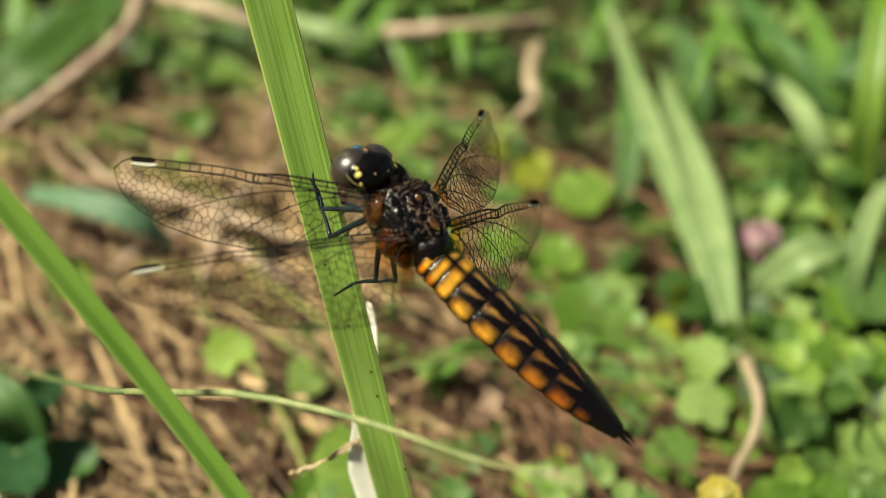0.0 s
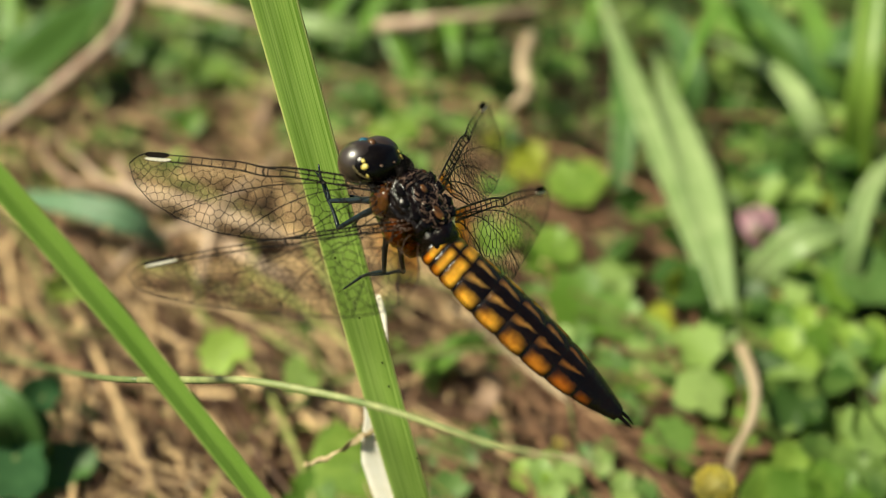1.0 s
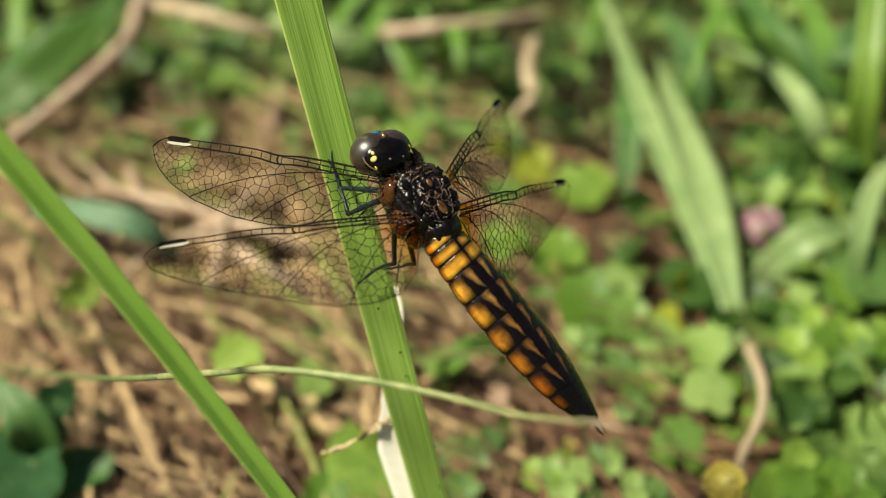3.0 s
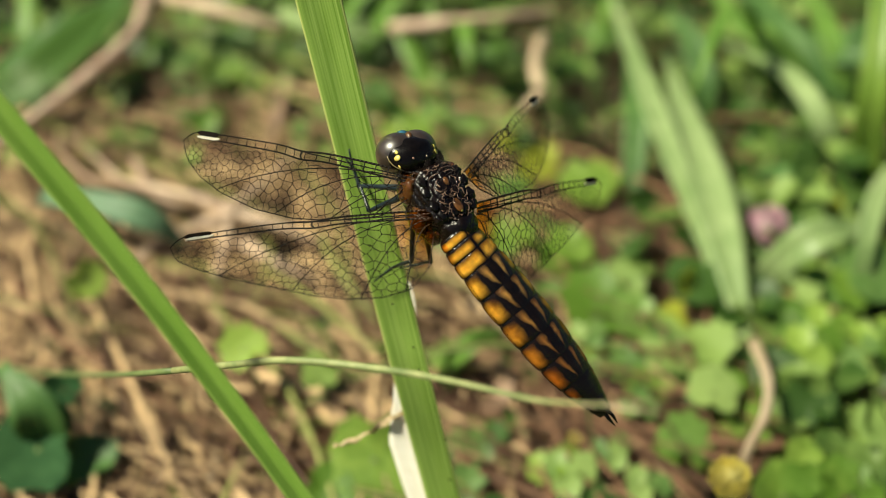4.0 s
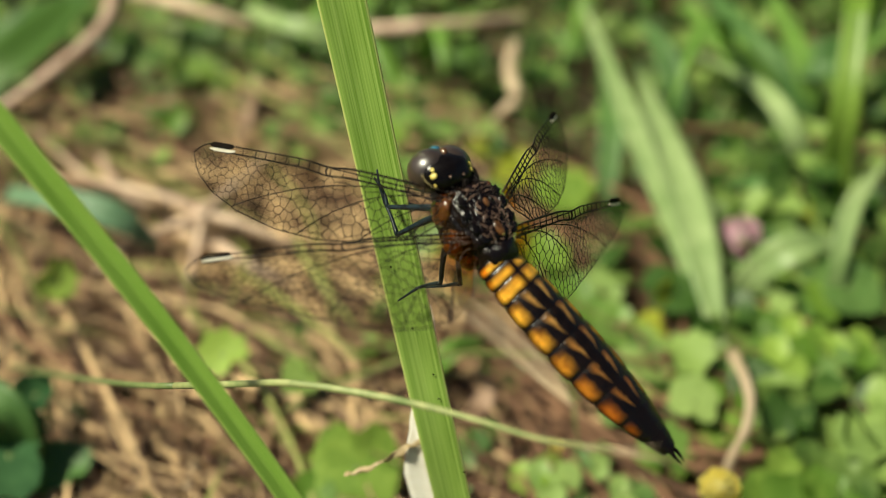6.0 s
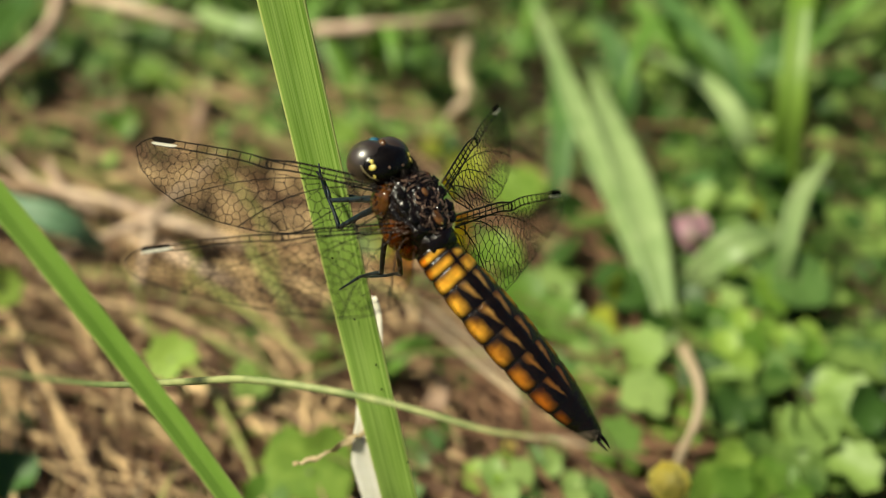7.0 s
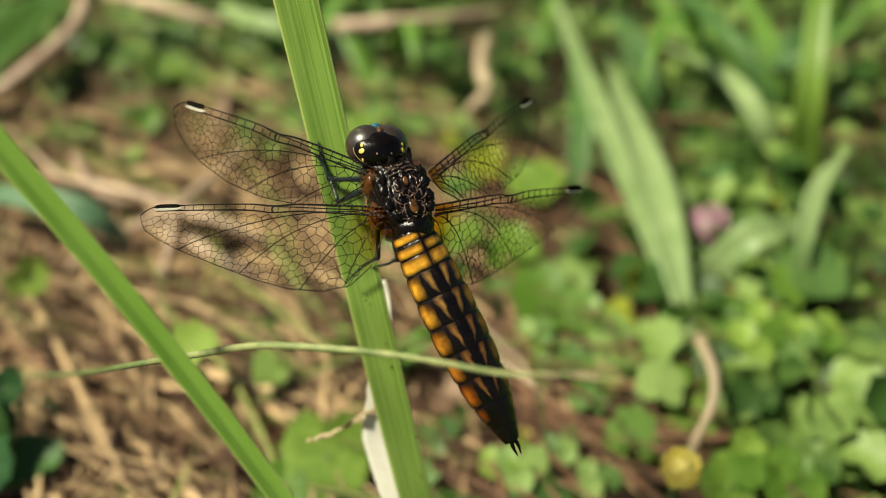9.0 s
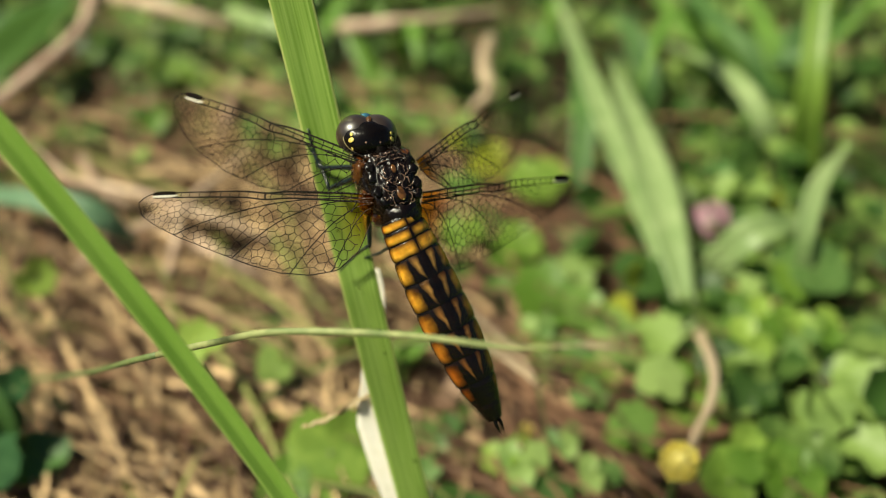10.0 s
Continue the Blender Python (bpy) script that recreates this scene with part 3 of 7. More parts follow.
        l.new(fine.outputs["Fac"], blend.inputs[2])
        l.new(blend.outputs[0], glow.inputs["Value"])
        l.new(glow.outputs[0], vary.inputs[0])
        l.new(patch(*spot), mx.inputs[0])
        l.new(colour_in, mx.inputs[1])
        l.new(vary.outputs[0], mx.inputs[2])
        colour_in = mx.outputs[0]
    l.new(colour_in, bsdf.inputs["Base Color"])
    bsdf.inputs["Subsurface Weight"].default_value = 0.3
    bsdf.inputs["Subsurface Radius"].default_value = (1.0, 0.55, 0.2)
    bsdf.inputs["Subsurface Scale"].default_value = 0.0007
    return m


# ---- building blocks ----
def mesh_object(name, verts, faces, material, parent=None, label="", smooth=True):
    me = bpy.data.meshes.new(name)
    me.from_pydata([tuple(v) for v in verts], [], faces)
    me.materials.append(material)
    if smooth:
        me.polygons.foreach_set("use_smooth", [True] * len(me.polygons))
    ob = new(name, me)
    if parent:
        ob.parent = parent
    if label:
        ob["label"] = label
    return ob


def part(name, bm, material, parent, label="", smooth=True):
    me = bpy.data.meshes.new(name)
    bm.to_mesh(me)
    bm.free()
    me.materials.append(material)
    if smooth:
        me.polygons.foreach_set("use_smooth", [True] * len(me.polygons))
    ob = new(name, me)
    ob.parent = parent
    if label:
        ob["label"] = label
    return ob


def glide(points, n):
    """n points on a smooth curve through the given ones."""
    p = [Vector(q) for q in points]
    p = [2 * p[0] - p[1]] + p + [2 * p[-1] - p[-2]]
    out = []
    k = len(p) - 3
    for i in range(n):
        s = i / (n - 1) * k
        j = min(int(s), k - 1)
        u = s - j
        a, b, c, d = p[j:j + 4]
        out.append(0.5 * (2 * b + (c - a) * u + (2 * a - 5 * b + 4 * c - d) * u * u + (3 * b - a - 3 * c + d) * u ** 3))
    return out


def tube_data(points, radii, sides=8, verts=None, faces=None):
    """A round stalk along points, closed at both ends; appends to verts and faces."""
    verts, faces = ([] if verts is None else verts), ([] if faces is None else faces)
    start = len(verts)
    side = None
    for i, p in enumerate(points):
        p = Vector(p)
        d = (Vector(points[min(i + 1, len(points) - 1)]) - Vector(points[max(i - 1, 0)])).normalized()
        if side is None:
            side = d.orthogonal().normalized()
        side = (side - d * side.dot(d)).normalized()
        up = d.cross(side)
        r = radii[i] if hasattr(radii, "__len__") else radii
        for k in range(sides):
            a = 2 * math.pi * k / sides
            verts.append(p + (side * math.cos(a) + up * math.sin(a)) * r)
    m = len(points)
    for i in range(m - 1):
        for k in range(sides):
            a, b = start + i * sides + k, start + i * sides + (k + 1) % sides
            faces.append((a, b, b + sides, a + sides))
    faces.append(tuple(start + k for k in reversed(range(sides))))
    faces.append(tuple(start + (m - 1) * sides + k for k in range(sides)))
    return verts, faces


def tube(name, points, radii, material, parent=None, label="", sides=8):
    v, f = tube_data(points, radii, sides)
    return mesh_object(name, v, f, material, parent, label)


def ribbon_data(points, normals, widths, fold=0.12, thick=0.0002, across=6, verts=None, faces=None, curl=0.0):
    """A grass blade with a folded cross-section and real thickness."""
    verts, faces = ([] if verts is None else verts), ([] if faces is None else faces)
    start = len(verts)
    n, m = across + 1, len(points)
    for i, p in enumerate(points):
        p = Vector(p)
        d = (Vector(points[min(i + 1, m - 1)]) - Vector(points[max(i - 1, 0)])).normalized()
        nn = Vector(normals[i]) if hasattr(normals[0], "__len__") else Vector(normals)
        nn = (nn - d * nn.dot(d)).normalized()
        x = d.cross(nn)
        w = widths[i]
        for side in (1, -1):
            for k in range(n):
                u = k / across * 2 - 1
                lift = fold * w * (abs(u) ** 1.3 - 0.4) + curl * w * u * u * 0.3
                edge = 1 - 0.85 * abs(u) ** 6
                verts.append(p + x * (u * w / 2) + nn * (lift + side * thick / 2 * edge))
    for i in range(m - 1):
        a = start + i * 2 * n
        b = a + 2 * n
        for k in range(n - 1):
            faces.append((a + k, b + k, b + k + 1, a + k + 1))
            faces.append((a + n + k, a + n + k + 1, b + n + k + 1, b + n + k))
        faces.append((a, a + n, b + n, b))
        faces.append((a + n - 1, b + n - 1, b + 2 * n - 1, a + 2 * n - 1))
    for a, flip in ((start, False), (start + (m - 1) * 2 * n, True)):
        for k in range(n - 1):
            q = (a + k, a + k + 1, a + n + k + 1, a + n + k)
            faces.append(tuple(reversed(q)) if flip else q)
    return verts, faces


def ribbon(name, points, normals, widths, material, parent=None, label="", fold=0.12, thick=0.0002, across=6, curl=0.0):
    v, f = ribbon_data(points, normals, widths, fold, thick, across, curl=curl)
    ob = mesh_object(name, v, f, material, parent, label)
    uv = ob.data.uv_layers.new(name="across")
    n = across + 1
    for loop in ob.data.loops:
        i = loop.vertex_index
        uv.data[loop.index].uv = ((i % n) / across, i // (2 * n) / len(points))
    return ob


def ball(name, centre, size, material, parent, label="", turn=(0, 0, 0), seg=20, rings=12, bump=0.0, seed=0.0):
    bm = bmesh.new()
    bmesh.ops.create_uvsphere(bm, u_segments=seg, v_segments=rings, radius=1.0)
    r = Euler([radians(a) for a in turn]).to_matrix()
    for v in bm.verts:
        k = 1.0
        if bump:
            k += bump * noise.noise(v.co * 2.3 + Vector((seed, seed, 0)))
        v.co = r @ Vector([c * s * k for c, s in zip(v.co, size)]) + Vector(centre)
    return part(name, bm, material, parent, label)


def mm(*v):
    return Vector(v) * 0.001


# ---- ground ----
def build_ground():
    verts, faces = [], []
    xs = [-40, -12, -4, -1.5, -0.8] + [i * 0.008 for i in range(-60, 61)] + [0.8, 1.5, 4, 12, 40]
    ys = [-40, -12, -4, -1.5, -0.6] + [-0.2 + i * 0.008 for i in range(0, 120)] + [1.0, 1.5, 4, 12, 40]
    for y in ys:
        for x in xs:
            z = 0.004 * noise.noise(Vector((x * 18, y * 18, 0))) + 0.0025 * noise.noise(Vector((x * 70, y * 70, 3)))
            verts.append((x, y, z if abs(x) < 0.7 and -0.4 < y < 0.9 else 0.0))
    w = len(xs)
    for j in range(len(ys) - 1):
        for i in range(w - 1):
            a = j * w + i
            faces.append((a, a + 1, a + w + 1, a + w))
    ob = mesh_object("ground", verts, faces, SOIL)
    tagged(ob, "dark brown soil under plant litter", "ground", kind="structure")


build_ground()


def straw_patch(rng, x, y):
    """How strawy the ground is there, 0 to 1."""
    d = 0.70 - 4.6 * (x + 0.01) - 4.0 * max(0.0, x) - 10.0 * max(0, y - 0.19) + 0.35 * noise.noise(Vector((x * 22, y * 22, 9)))
    return max(0.0, min(1.0, d))


HOLLOWS = ((-0.045, 0.216, 0.007), (-0.053, 0.193, 0.005), (-0.076, 0.240, 0.007), (-0.106, 0.245, 0.006), (-0.061, 0.125, 0.005), (-0.033, 0.132, 0.004), (-0.024, 0.288, 0.011), (0.007, 0.146, 0.005), (0.018, 0.139, 0.005), (0.075, 0.132, 0.008), (0.045, 0.201, 0.006), (-0.065, 0.193, 0.005), (-0.038, 0.281, 0.009))


def hollow(x, y):
    """A bare dark dip in the litter, 0 to 1."""
    return min(1.0, sum(1.2 * math.exp(-((x - a) ** 2 + ((y - b) * 0.75) ** 2) / (r * r)) for a, b, r in HOLLOWS))


def build_straw():
    rng = random.Random(17)
    sets = {"dry_grass": ([], []), "leaf_litter": ([], [])}
    placed = 0
    while placed < 13500:
        x, y = rng.uniform(-0.26, 0.26), rng.uniform(0.04, 0.52)
        if rng.random() > straw_patch(rng, x, y) + (0.2 if x < 0.04 and y < 0.22 else 0.05) or rng.random() < 0.92 * hollow(x, y):
            continue
        placed += 1
        ang = rng.gauss(-0.8, 0.45) if rng.random() < 0.88 else rng.uniform(-1.6, 1.6)
        length = rng.uniform(0.02, 0.11)
        d = Vector((math.cos(ang), math.sin(ang), rng.uniform(-0.12, 0.12))) * length
        side = Vector((-d.y, d.x, 0)) * rng.uniform(-0.25, 0.25)
        z = rng.uniform(0.001, 0.016)
        p0 = Vector((x, y, z)) - d / 2
        pts = glide([p0, p0 + d * 0.5 + side + Vector((0, 0, rng.uniform(0, 0.006))), p0 + d], 6)
        w = rng.uniform(0.00025, 0.0006) if rng.random() < 0.65 else rng.uniform(0.0006, 0.0012)
        key = "dry_grass" if rng.random() < (0.86 if y < 0.25 and x < 0.006 else 0.04) else "leaf_litter"
        v, f = sets[key]
        ribbon_data(pts, (rng.uniform(-.4, .4), rng.uniform(-.6, 0), 1), [w * k for k in (0.5, 1, 1, 1, 0.9, 0.4)], 0.2, 0.00025, 2, v, f)
    v, f = sets["dry_grass"]
    for i in range(150):
        x, y = rng.uniform(-0.15, -0.012), rng.uniform(0.09, 0.21)
        if rng.random() < 0.8 * hollow(x, y):
            continue
        ang, length = rng.gauss(-0.75, 0.4), rng.uniform(0.02, 0.055)
        d = Vector((math.cos(ang), math.sin(ang), rng.uniform(-0.1, 0.15))) * length
        p = Vector((x, y, rng.uniform(0.003, 0.015)))
        w = rng.uniform(0.0009, 0.0019)
        ribbon_data(glide([p - d / 2, p + Vector((-d.y, d.x, 0)) * rng.uniform(-0.2, 0.2) + Vector((0, 0, 0.005)), p + d / 2], 7), (rng.uniform(-.4, .4), -0.4, 1), [w * k for k in (0.4, 0.9, 1, 1, 0.9, 0.7, 0.2)], 0.3, 0.0003, 2, v, f)
    ob = mesh_object("dry_grass", *sets["dry_grass"], STRAW)
    tagged(ob, "tangled tan dry grass lying on the soil", "dry grass", kind="stuff")
    ob = mesh_object("leaf_litter", *sets["leaf_litter"], LITTER)
    tagged(ob, "brown withered leaf litter on the soil", "litter", kind="stuff")


build_straw()


def leaf_data(verts, faces, centre, normal, turn, size, lobes=5, cup=0.15):
    """A small rounded, scalloped leaf with a notch at its stalk."""
    n = Vector(normal).normalized()
    a = n.orthogonal().normalized()
    a = a * math.cos(turn) + n.cross(a) * math.sin(turn)
    b = n.cross(a)
    start = len(verts)
    c = Vector(centre)
    verts.append(c - n * size * 0.06)
    ring = 16
    for rad in (0.55, 1.0):
        for k in range(ring):
            t = 2 * math.pi * k / ring
            notch = 0.45 * math.exp(-((t - math.pi) / 0.35) ** 2)
            r = size / 2 * rad * (1 - notch * rad) * (1 + (0.10 * math.cos(t * lobes * 2) if rad == 1 else 0))
            lift = cup * size * rad * rad * (0.5 + 0.5 * math.cos(2 * t)) - 0.05 * size * rad * abs(math.sin(t * lobes))
            verts.append(c + a * (r * math.cos(t)) + b * (r * math.sin(t)) + n * lift)
    for k in range(ring):
        k2 = (k + 1) % ring
        faces.append((start, start + 1 + k, start + 1 + k2))
        faces.append((start + 1 + k, start + 1 + ring + k, start + 1 + ring + k2, start + 1 + k2))


def build_cover():
    rng = random.Random(11)
    v, f = [], []
    sv, sf = [], []
    placed = 0
    while placed < 15000:
        x, y = rng.uniform(-0.30, 0.30), rng.uniform(0.05, 0.56)
        clump = noise.noise(Vector((x * 30, y * 30, 2)))
        if rng.random() < straw_patch(rng, x, y) * (1.5 if y < 0.2 else 1.05) or clump < (-0.34 if x < 0.03 and y < 0.22 else -0.6) or rng.random() < 0.85 * hollow(x, y) or rng.random() < 0.75 * math.exp(-((x - 0.030) / 0.028) ** 2 - ((y - 0.262) / 0.035) ** 2):
            continue
        placed += 1
        h = rng.uniform(0.004, 0.026) * (0.8 + 0.5 * clump)
        size = (rng.uniform(0.004, 0.0095) if rng.random() < 0.75 else rng.uniform(0.009, 0.0145)) * (0.62 if y > 0.19 else 1.0)
        tilt = Vector((rng.gauss(0, 0.4), rng.gauss(-0.25, 0.4), 1))
        leaf_data(v, f, (x, y, h), tilt, rng.uniform(0, 6.28), size, rng.choice((4, 5, 6)), rng.uniform(0, 0.3))
        tube_data(glide([(x + rng.gauss(0, 0.004), y + rng.gauss(0, 0.004), -0.001), (x, y, h * 0.6), (x, y, h - 0.0006)], 4), 0.0004, 4, sv, sf)
    tagged(mesh_object("ground_cover", v, f, COVER), "low green round-leaved plants covering the ground", "ground cover", kind="stuff")
    tagged(mesh_object("ground_cover_stalks", sv, sf, STEM), "thin green stalks of the low plants", "stalks", kind="stuff")


build_cover()


def build_thin_grass():
    """Thin yellowish-green blades lying through the straw."""
    rng = random.Random(77)
    v, f = [], []
    for i in range(70):
        x, y = rng.uniform(-0.14, 0.0), rng.uniform(0.09, 0.26)
        ang, length = rng.gauss(-0.85, 0.4), rng.uniform(0.03, 0.09)
        d = Vector((math.cos(ang), math.sin(ang), rng.uniform(-0.1, 0.25))) * length
        p = Vector((x, y, rng.uniform(0.008, 0.022)))
        w = rng.uniform(0.0005, 0.0013)
        ribbon_data(glide([p - d / 2, p + Vector((-d.y, d.x, 0)) * rng.uniform(-0.15, 0.15) + Vector((0, 0, 0.004)), p + d / 2], 7), (rng.uniform(-.4, .4), -0.3, 1), [w * k for k in (0.5, 0.9, 1, 1, 0.9, 0.7, 0.2)], 0.2, 0.0002, 2, v, f)
    tagged(mesh_object("thin_grass", v, f, OLIVE_GRASS), "thin yellowish green grass lying among dry straw", "grass", kind="stuff")


build_thin_grass()


def build_far_grass():
    rng = random.Random(21)
    v, f = [], []
    for i in range(1150):
        x, y = rng.uniform(-0.40, 0.42), rng.uniform(0.24, 0.85)
        if (x < 0.0 and rng.random() < 0.45) or (0.01 < x < 0.09 and y < 0.31):
            continue
        length = rng.uniform(0.04, 0.12)
        ang = rng.uniform(0, 6.28)
        lean = rng.uniform(0.5, 1.7) if y > 0.34 else rng.uniform(0.3, 0.9)
        d = Vector((math.cos(ang) * lean, math.sin(ang) * lean, 1)).normalized() * length
        p0 = Vector((x, y, -0.002))
        pts = glide([p0, p0 + d * 0.5, p0 + d * 0.85 + Vector((d.x, d.y, -0.3 * length)) * 0.25, p0 + d + Vector((d.x, d.y, -0.6 * length)) * 0.5], 7)
        w = rng.uniform(0.0015, 0.0068)
        ribbon_data(pts, (-d.x, -d.y - 0.01, 0.3), [w * k for k in (0.6, 0.9, 1, 1, 0.85, 0.55, 0.1)], 0.15, 0.0003, 2, v, f)
    tagged(mesh_object("grass_tufts", v, f, GRASS), "green grass growing among the low plants", "grass", kind="stuff")


build_far_grass()


def build_outer_cover():
    """The same growth going on all round, sparser and coarser with distance."""
    rng = random.Random(31)
    leaf, straw, grass = ([], []), ([], []), ([], [])
    for i in range(9000):
        a, r = rng.uniform(0, 6.283), 0.28 + 0.6 * rng.random() ** 1.2
        x, y = r * math.cos(a), 0.25 + r * math.sin(a)
        big = 1 + 0.8 * (r - 0.28)
        if math.hypot(x, y) < 0.05 or (abs(x) < 0.3 and 0.05 < y < 0.56):
            continue
        dry = noise.noise(Vector((x * 5, y * 5, 4))) + (0.35 if x < -0.1 and y < 0.3 else 0.0)
        if rng.random() < 0.5 + dry:
            ang, length = rng.uniform(0, 6.28), rng.uniform(0.03, 0.10) * big
            d = Vector((math.cos(ang), math.sin(ang), 0)) * length
            p = Vector((x, y, rng.uniform(0.001, 0.012)))
            ribbon_data(glide([p, p + d * 0.5 + Vector((-d.y, d.x, 0)) * rng.uniform(-0.2, 0.2) + Vector((0, 0, 0.006)), p + d], 5), (0, -0.2, 1), [0.0016 * big * k for k in (0.5, 1, 1, 0.9, 0.3)], 0.2, 0.0003, 2, *straw)
        elif rng.random() < 0.82 or (y < 0.24 and r < 0.45):
            for k in range(2):
                leaf_data(*leaf, (x + rng.gauss(0, 0.012), y + rng.gauss(0, 0.012), rng.uniform(0.006, 0.028)), (rng.gauss(0, 0.4), rng.gauss(-0.1, 0.4), 1), rng.uniform(0, 6.28), rng.uniform(0.008, 0.016) * big, rng.choice((4, 5, 6)), 0.2)
        else:
            length, ang, lean = rng.uniform(0.04, 0.10), rng.uniform(0, 6.28), rng.uniform(0.3, 0.9)
            d = Vector((math.cos(ang) * lean, math.sin(ang) * lean, 1)).normalized() * length
            p = Vector((x, y, -0.002))
            ribbon_data(glide([p, p + d * 0.5, p + d + Vector((d.x, d.y, -0.6 * length)) * 0.4], 6), (-d.x, -d.y - 0.01, 0.3), [0.005 * big * k for k in (0.6, 1, 1, 0.9, 0.6, 0.1)], 0.15, 0.0003, 2, *grass)
    tagged(mesh_object("outer_ground_cover", *leaf, COVER), "low green round-leaved plants spreading over the ground", "ground cover", kind="stuff")
    tagged(mesh_object("outer_dry_grass", *straw, STRAW), "scattered tan dry grass lying on the soil", "dry grass", kind="stuff")
    tagged(mesh_object("outer_grass_tufts", *grass, GRASS), "green grass growing among the low plants", "grass", kind="stuff")


build_outer_cover()


def build_far_meadow():
    """Coarser grass going on into the distance."""
    rng = random.Random(55)
    v, f = [], []
    for i in range(12000):
        a, r = rng.uniform(0, 6.283), 0.75 + 5.2 * rng.random() ** 0.9
        x, y = r * math.cos(a), 0.25 + r * math.sin(a)
        length, ang, lean = rng.uniform(0.08, 0.20), rng.uniform(0, 6.28), rng.uniform(0.5, 1.6)
        d = Vector((math.cos(ang) * lean, math.sin(ang) * lean, 1)).normalized() * length
        p = Vector((x, y, -0.004))
        w = rng.uniform(0.008, 0.018)
        ribbon_data([p, p + d * 0.5, p + d * 0.85 - Vector((0, 0, 0.05 * length)), p + d * 1.1 - Vector((0, 0, 0.25 * length))], (-d.x, -d.y, 0.4), [w * k for k in (0.7, 1, 0.7, 0.1)], 0.15, 0.0006, 2, v, f)
    tagged(mesh_object("far_meadow_grass", v, f, GRASS), "green meadow grass spreading into the distance", "grass", kind="stuff")


build_far_meadow()


# ---- plants behind ----
def arc_blade(name, points, width, material, label, category="grass blade", normal=(0, -0.6, 0.8), fold=0.15, n=16, tip=0.08, root=0.55, group=""):
    pts = glide(points, n)
    ws = []
    for i in range(n):
        s = i / (n - 1)
        ws.append(width * (root + (1 - root) * min(1, s * 1.8)) * (1 if s < 0.55 else max(tip, 1 - ((s - 0.55) / 0.45) ** 1.8)))
    blade = tagged(ribbon(name, pts, normal, ws, material, fold=fold, thick=0.0004, across=6), label, category, group)
    nn = Vector(normal).normalized()
    rib = [p - nn * (0.4 * fold * w) for p, w in zip(pts, ws)]
    tube("midrib", rib[:-1], [0.00018 + 0.02 * w for w in ws[:-1]], material, blade, sides=6)
    return blade


def stalk(name, points, radius, material, label, category="stalk", taper=0.6):
    pts = glide(points, 18)
    rng = random.Random(int(abs(points[0][0]) * 1e4))
    rad = [radius * (1 + (taper - 1) * i / 17) * rng.uniform(0.88, 1.14) for i in range(18)]
    return tagged(tube(name, pts, rad, material, sides=8), label, category)


arc_blade("broad_grass_blade", [(0.0551, 0.1416, 0.0140), (0.0538, 0.1599, 0.0250), (0.0539, 0.1880, 0.0290), (0.0567, 0.2402, 0.0290)], 0.0106, GREY_GRASS, "broad grey-green grass blade rising from the low plants", tip=0.12, root=0.22)
arc_blade("broad_grass_blade", [(0.0546, 0.1440, 0.0140), (0.0500, 0.1727, 0.0260), (0.0462, 0.2137, 0.0340), (0.0452, 0.2781, 0.0360)], 0.0060, GREY_GRASS, "narrower grey-green grass blade beside a broad one", root=0.3)
arc_blade("bent_grass_blade", [(0.0928, 0.2017, 0.0120), (0.0844, 0.1983, 0.0300), (0.0794, 0.2135, 0.0360), (0.0719, 0.2468, 0.0300)], 0.0056, GREY_GRASS, "grey-green grass blade bent over in an arch", root=0.9, tip=0.35)
arc_blade("upright_grass_stem", [(0.0944, 0.1898, 0.0040), (0.0917, 0.1896, 0.0240), (0.0888, 0.1887, 0.0450), (0.0930, 0.2043, 0.0620)], 0.0066, LIT_GRASS, "thick upright yellow-green grass stem", tip=0.8, root=0.95, normal=(-0.35, -0.9, 0.2))
arc_blade("low_arched_blade", [(0.0615, 0.1607, 0.0100), (0.0632, 0.1571, 0.0220), (0.0702, 0.1559, 0.0300), (0.0852, 0.1634, 0.0270)], 0.0068, GREY_GRASS, "pale green arched grass blade over the low plants", tip=0.3)
arc_blade("shaded_grass_blade", [(0.0384, 0.1873, 0.0060), (0.0423, 0.1988, 0.0200), (0.0444, 0.2130, 0.0300), (0.0466, 0.2430, 0.0340)], 0.0065, SHADE_TONE_GRASS, "green grass blade with shade painted into its dark colour")
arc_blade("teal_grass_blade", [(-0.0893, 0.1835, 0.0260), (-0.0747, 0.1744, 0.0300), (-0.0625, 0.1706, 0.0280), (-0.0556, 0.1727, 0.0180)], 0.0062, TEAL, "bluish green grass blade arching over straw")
arc_blade("corner_grass_blade", [(-0.1291, 0.2602, 0.0200), (-0.1121, 0.2557, 0.0300), (-0.1006, 0.2616, 0.0340), (-0.0909, 0.2799, 0.0360)], 0.0100, SHADE_TONE_GRASS, "green grass blade above the dry ground", tip=0.5)
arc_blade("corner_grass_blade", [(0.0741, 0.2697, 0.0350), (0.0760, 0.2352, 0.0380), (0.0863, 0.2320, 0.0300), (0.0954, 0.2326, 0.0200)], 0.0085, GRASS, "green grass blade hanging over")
arc_blade("corner_grass_blade", [(0.0957, 0.2534, 0.0280), (0.1009, 0.2378, 0.0300), (0.1090, 0.2386, 0.0340), (0.1219, 0.2476, 0.0360)], 0.0100, SHADE_TONE_GRASS, "dark green blade behind an upright stem")
arc_blade("low_arched_blade", [(-0.0031, 0.1316, 0.0120), (-0.0003, 0.1332, 0.0200), (0.0038, 0.1345, 0.0240), (0.0096, 0.1421, 0.0200)], 0.0040, GRASS, "small arched green blade over litter", tip=0.2)

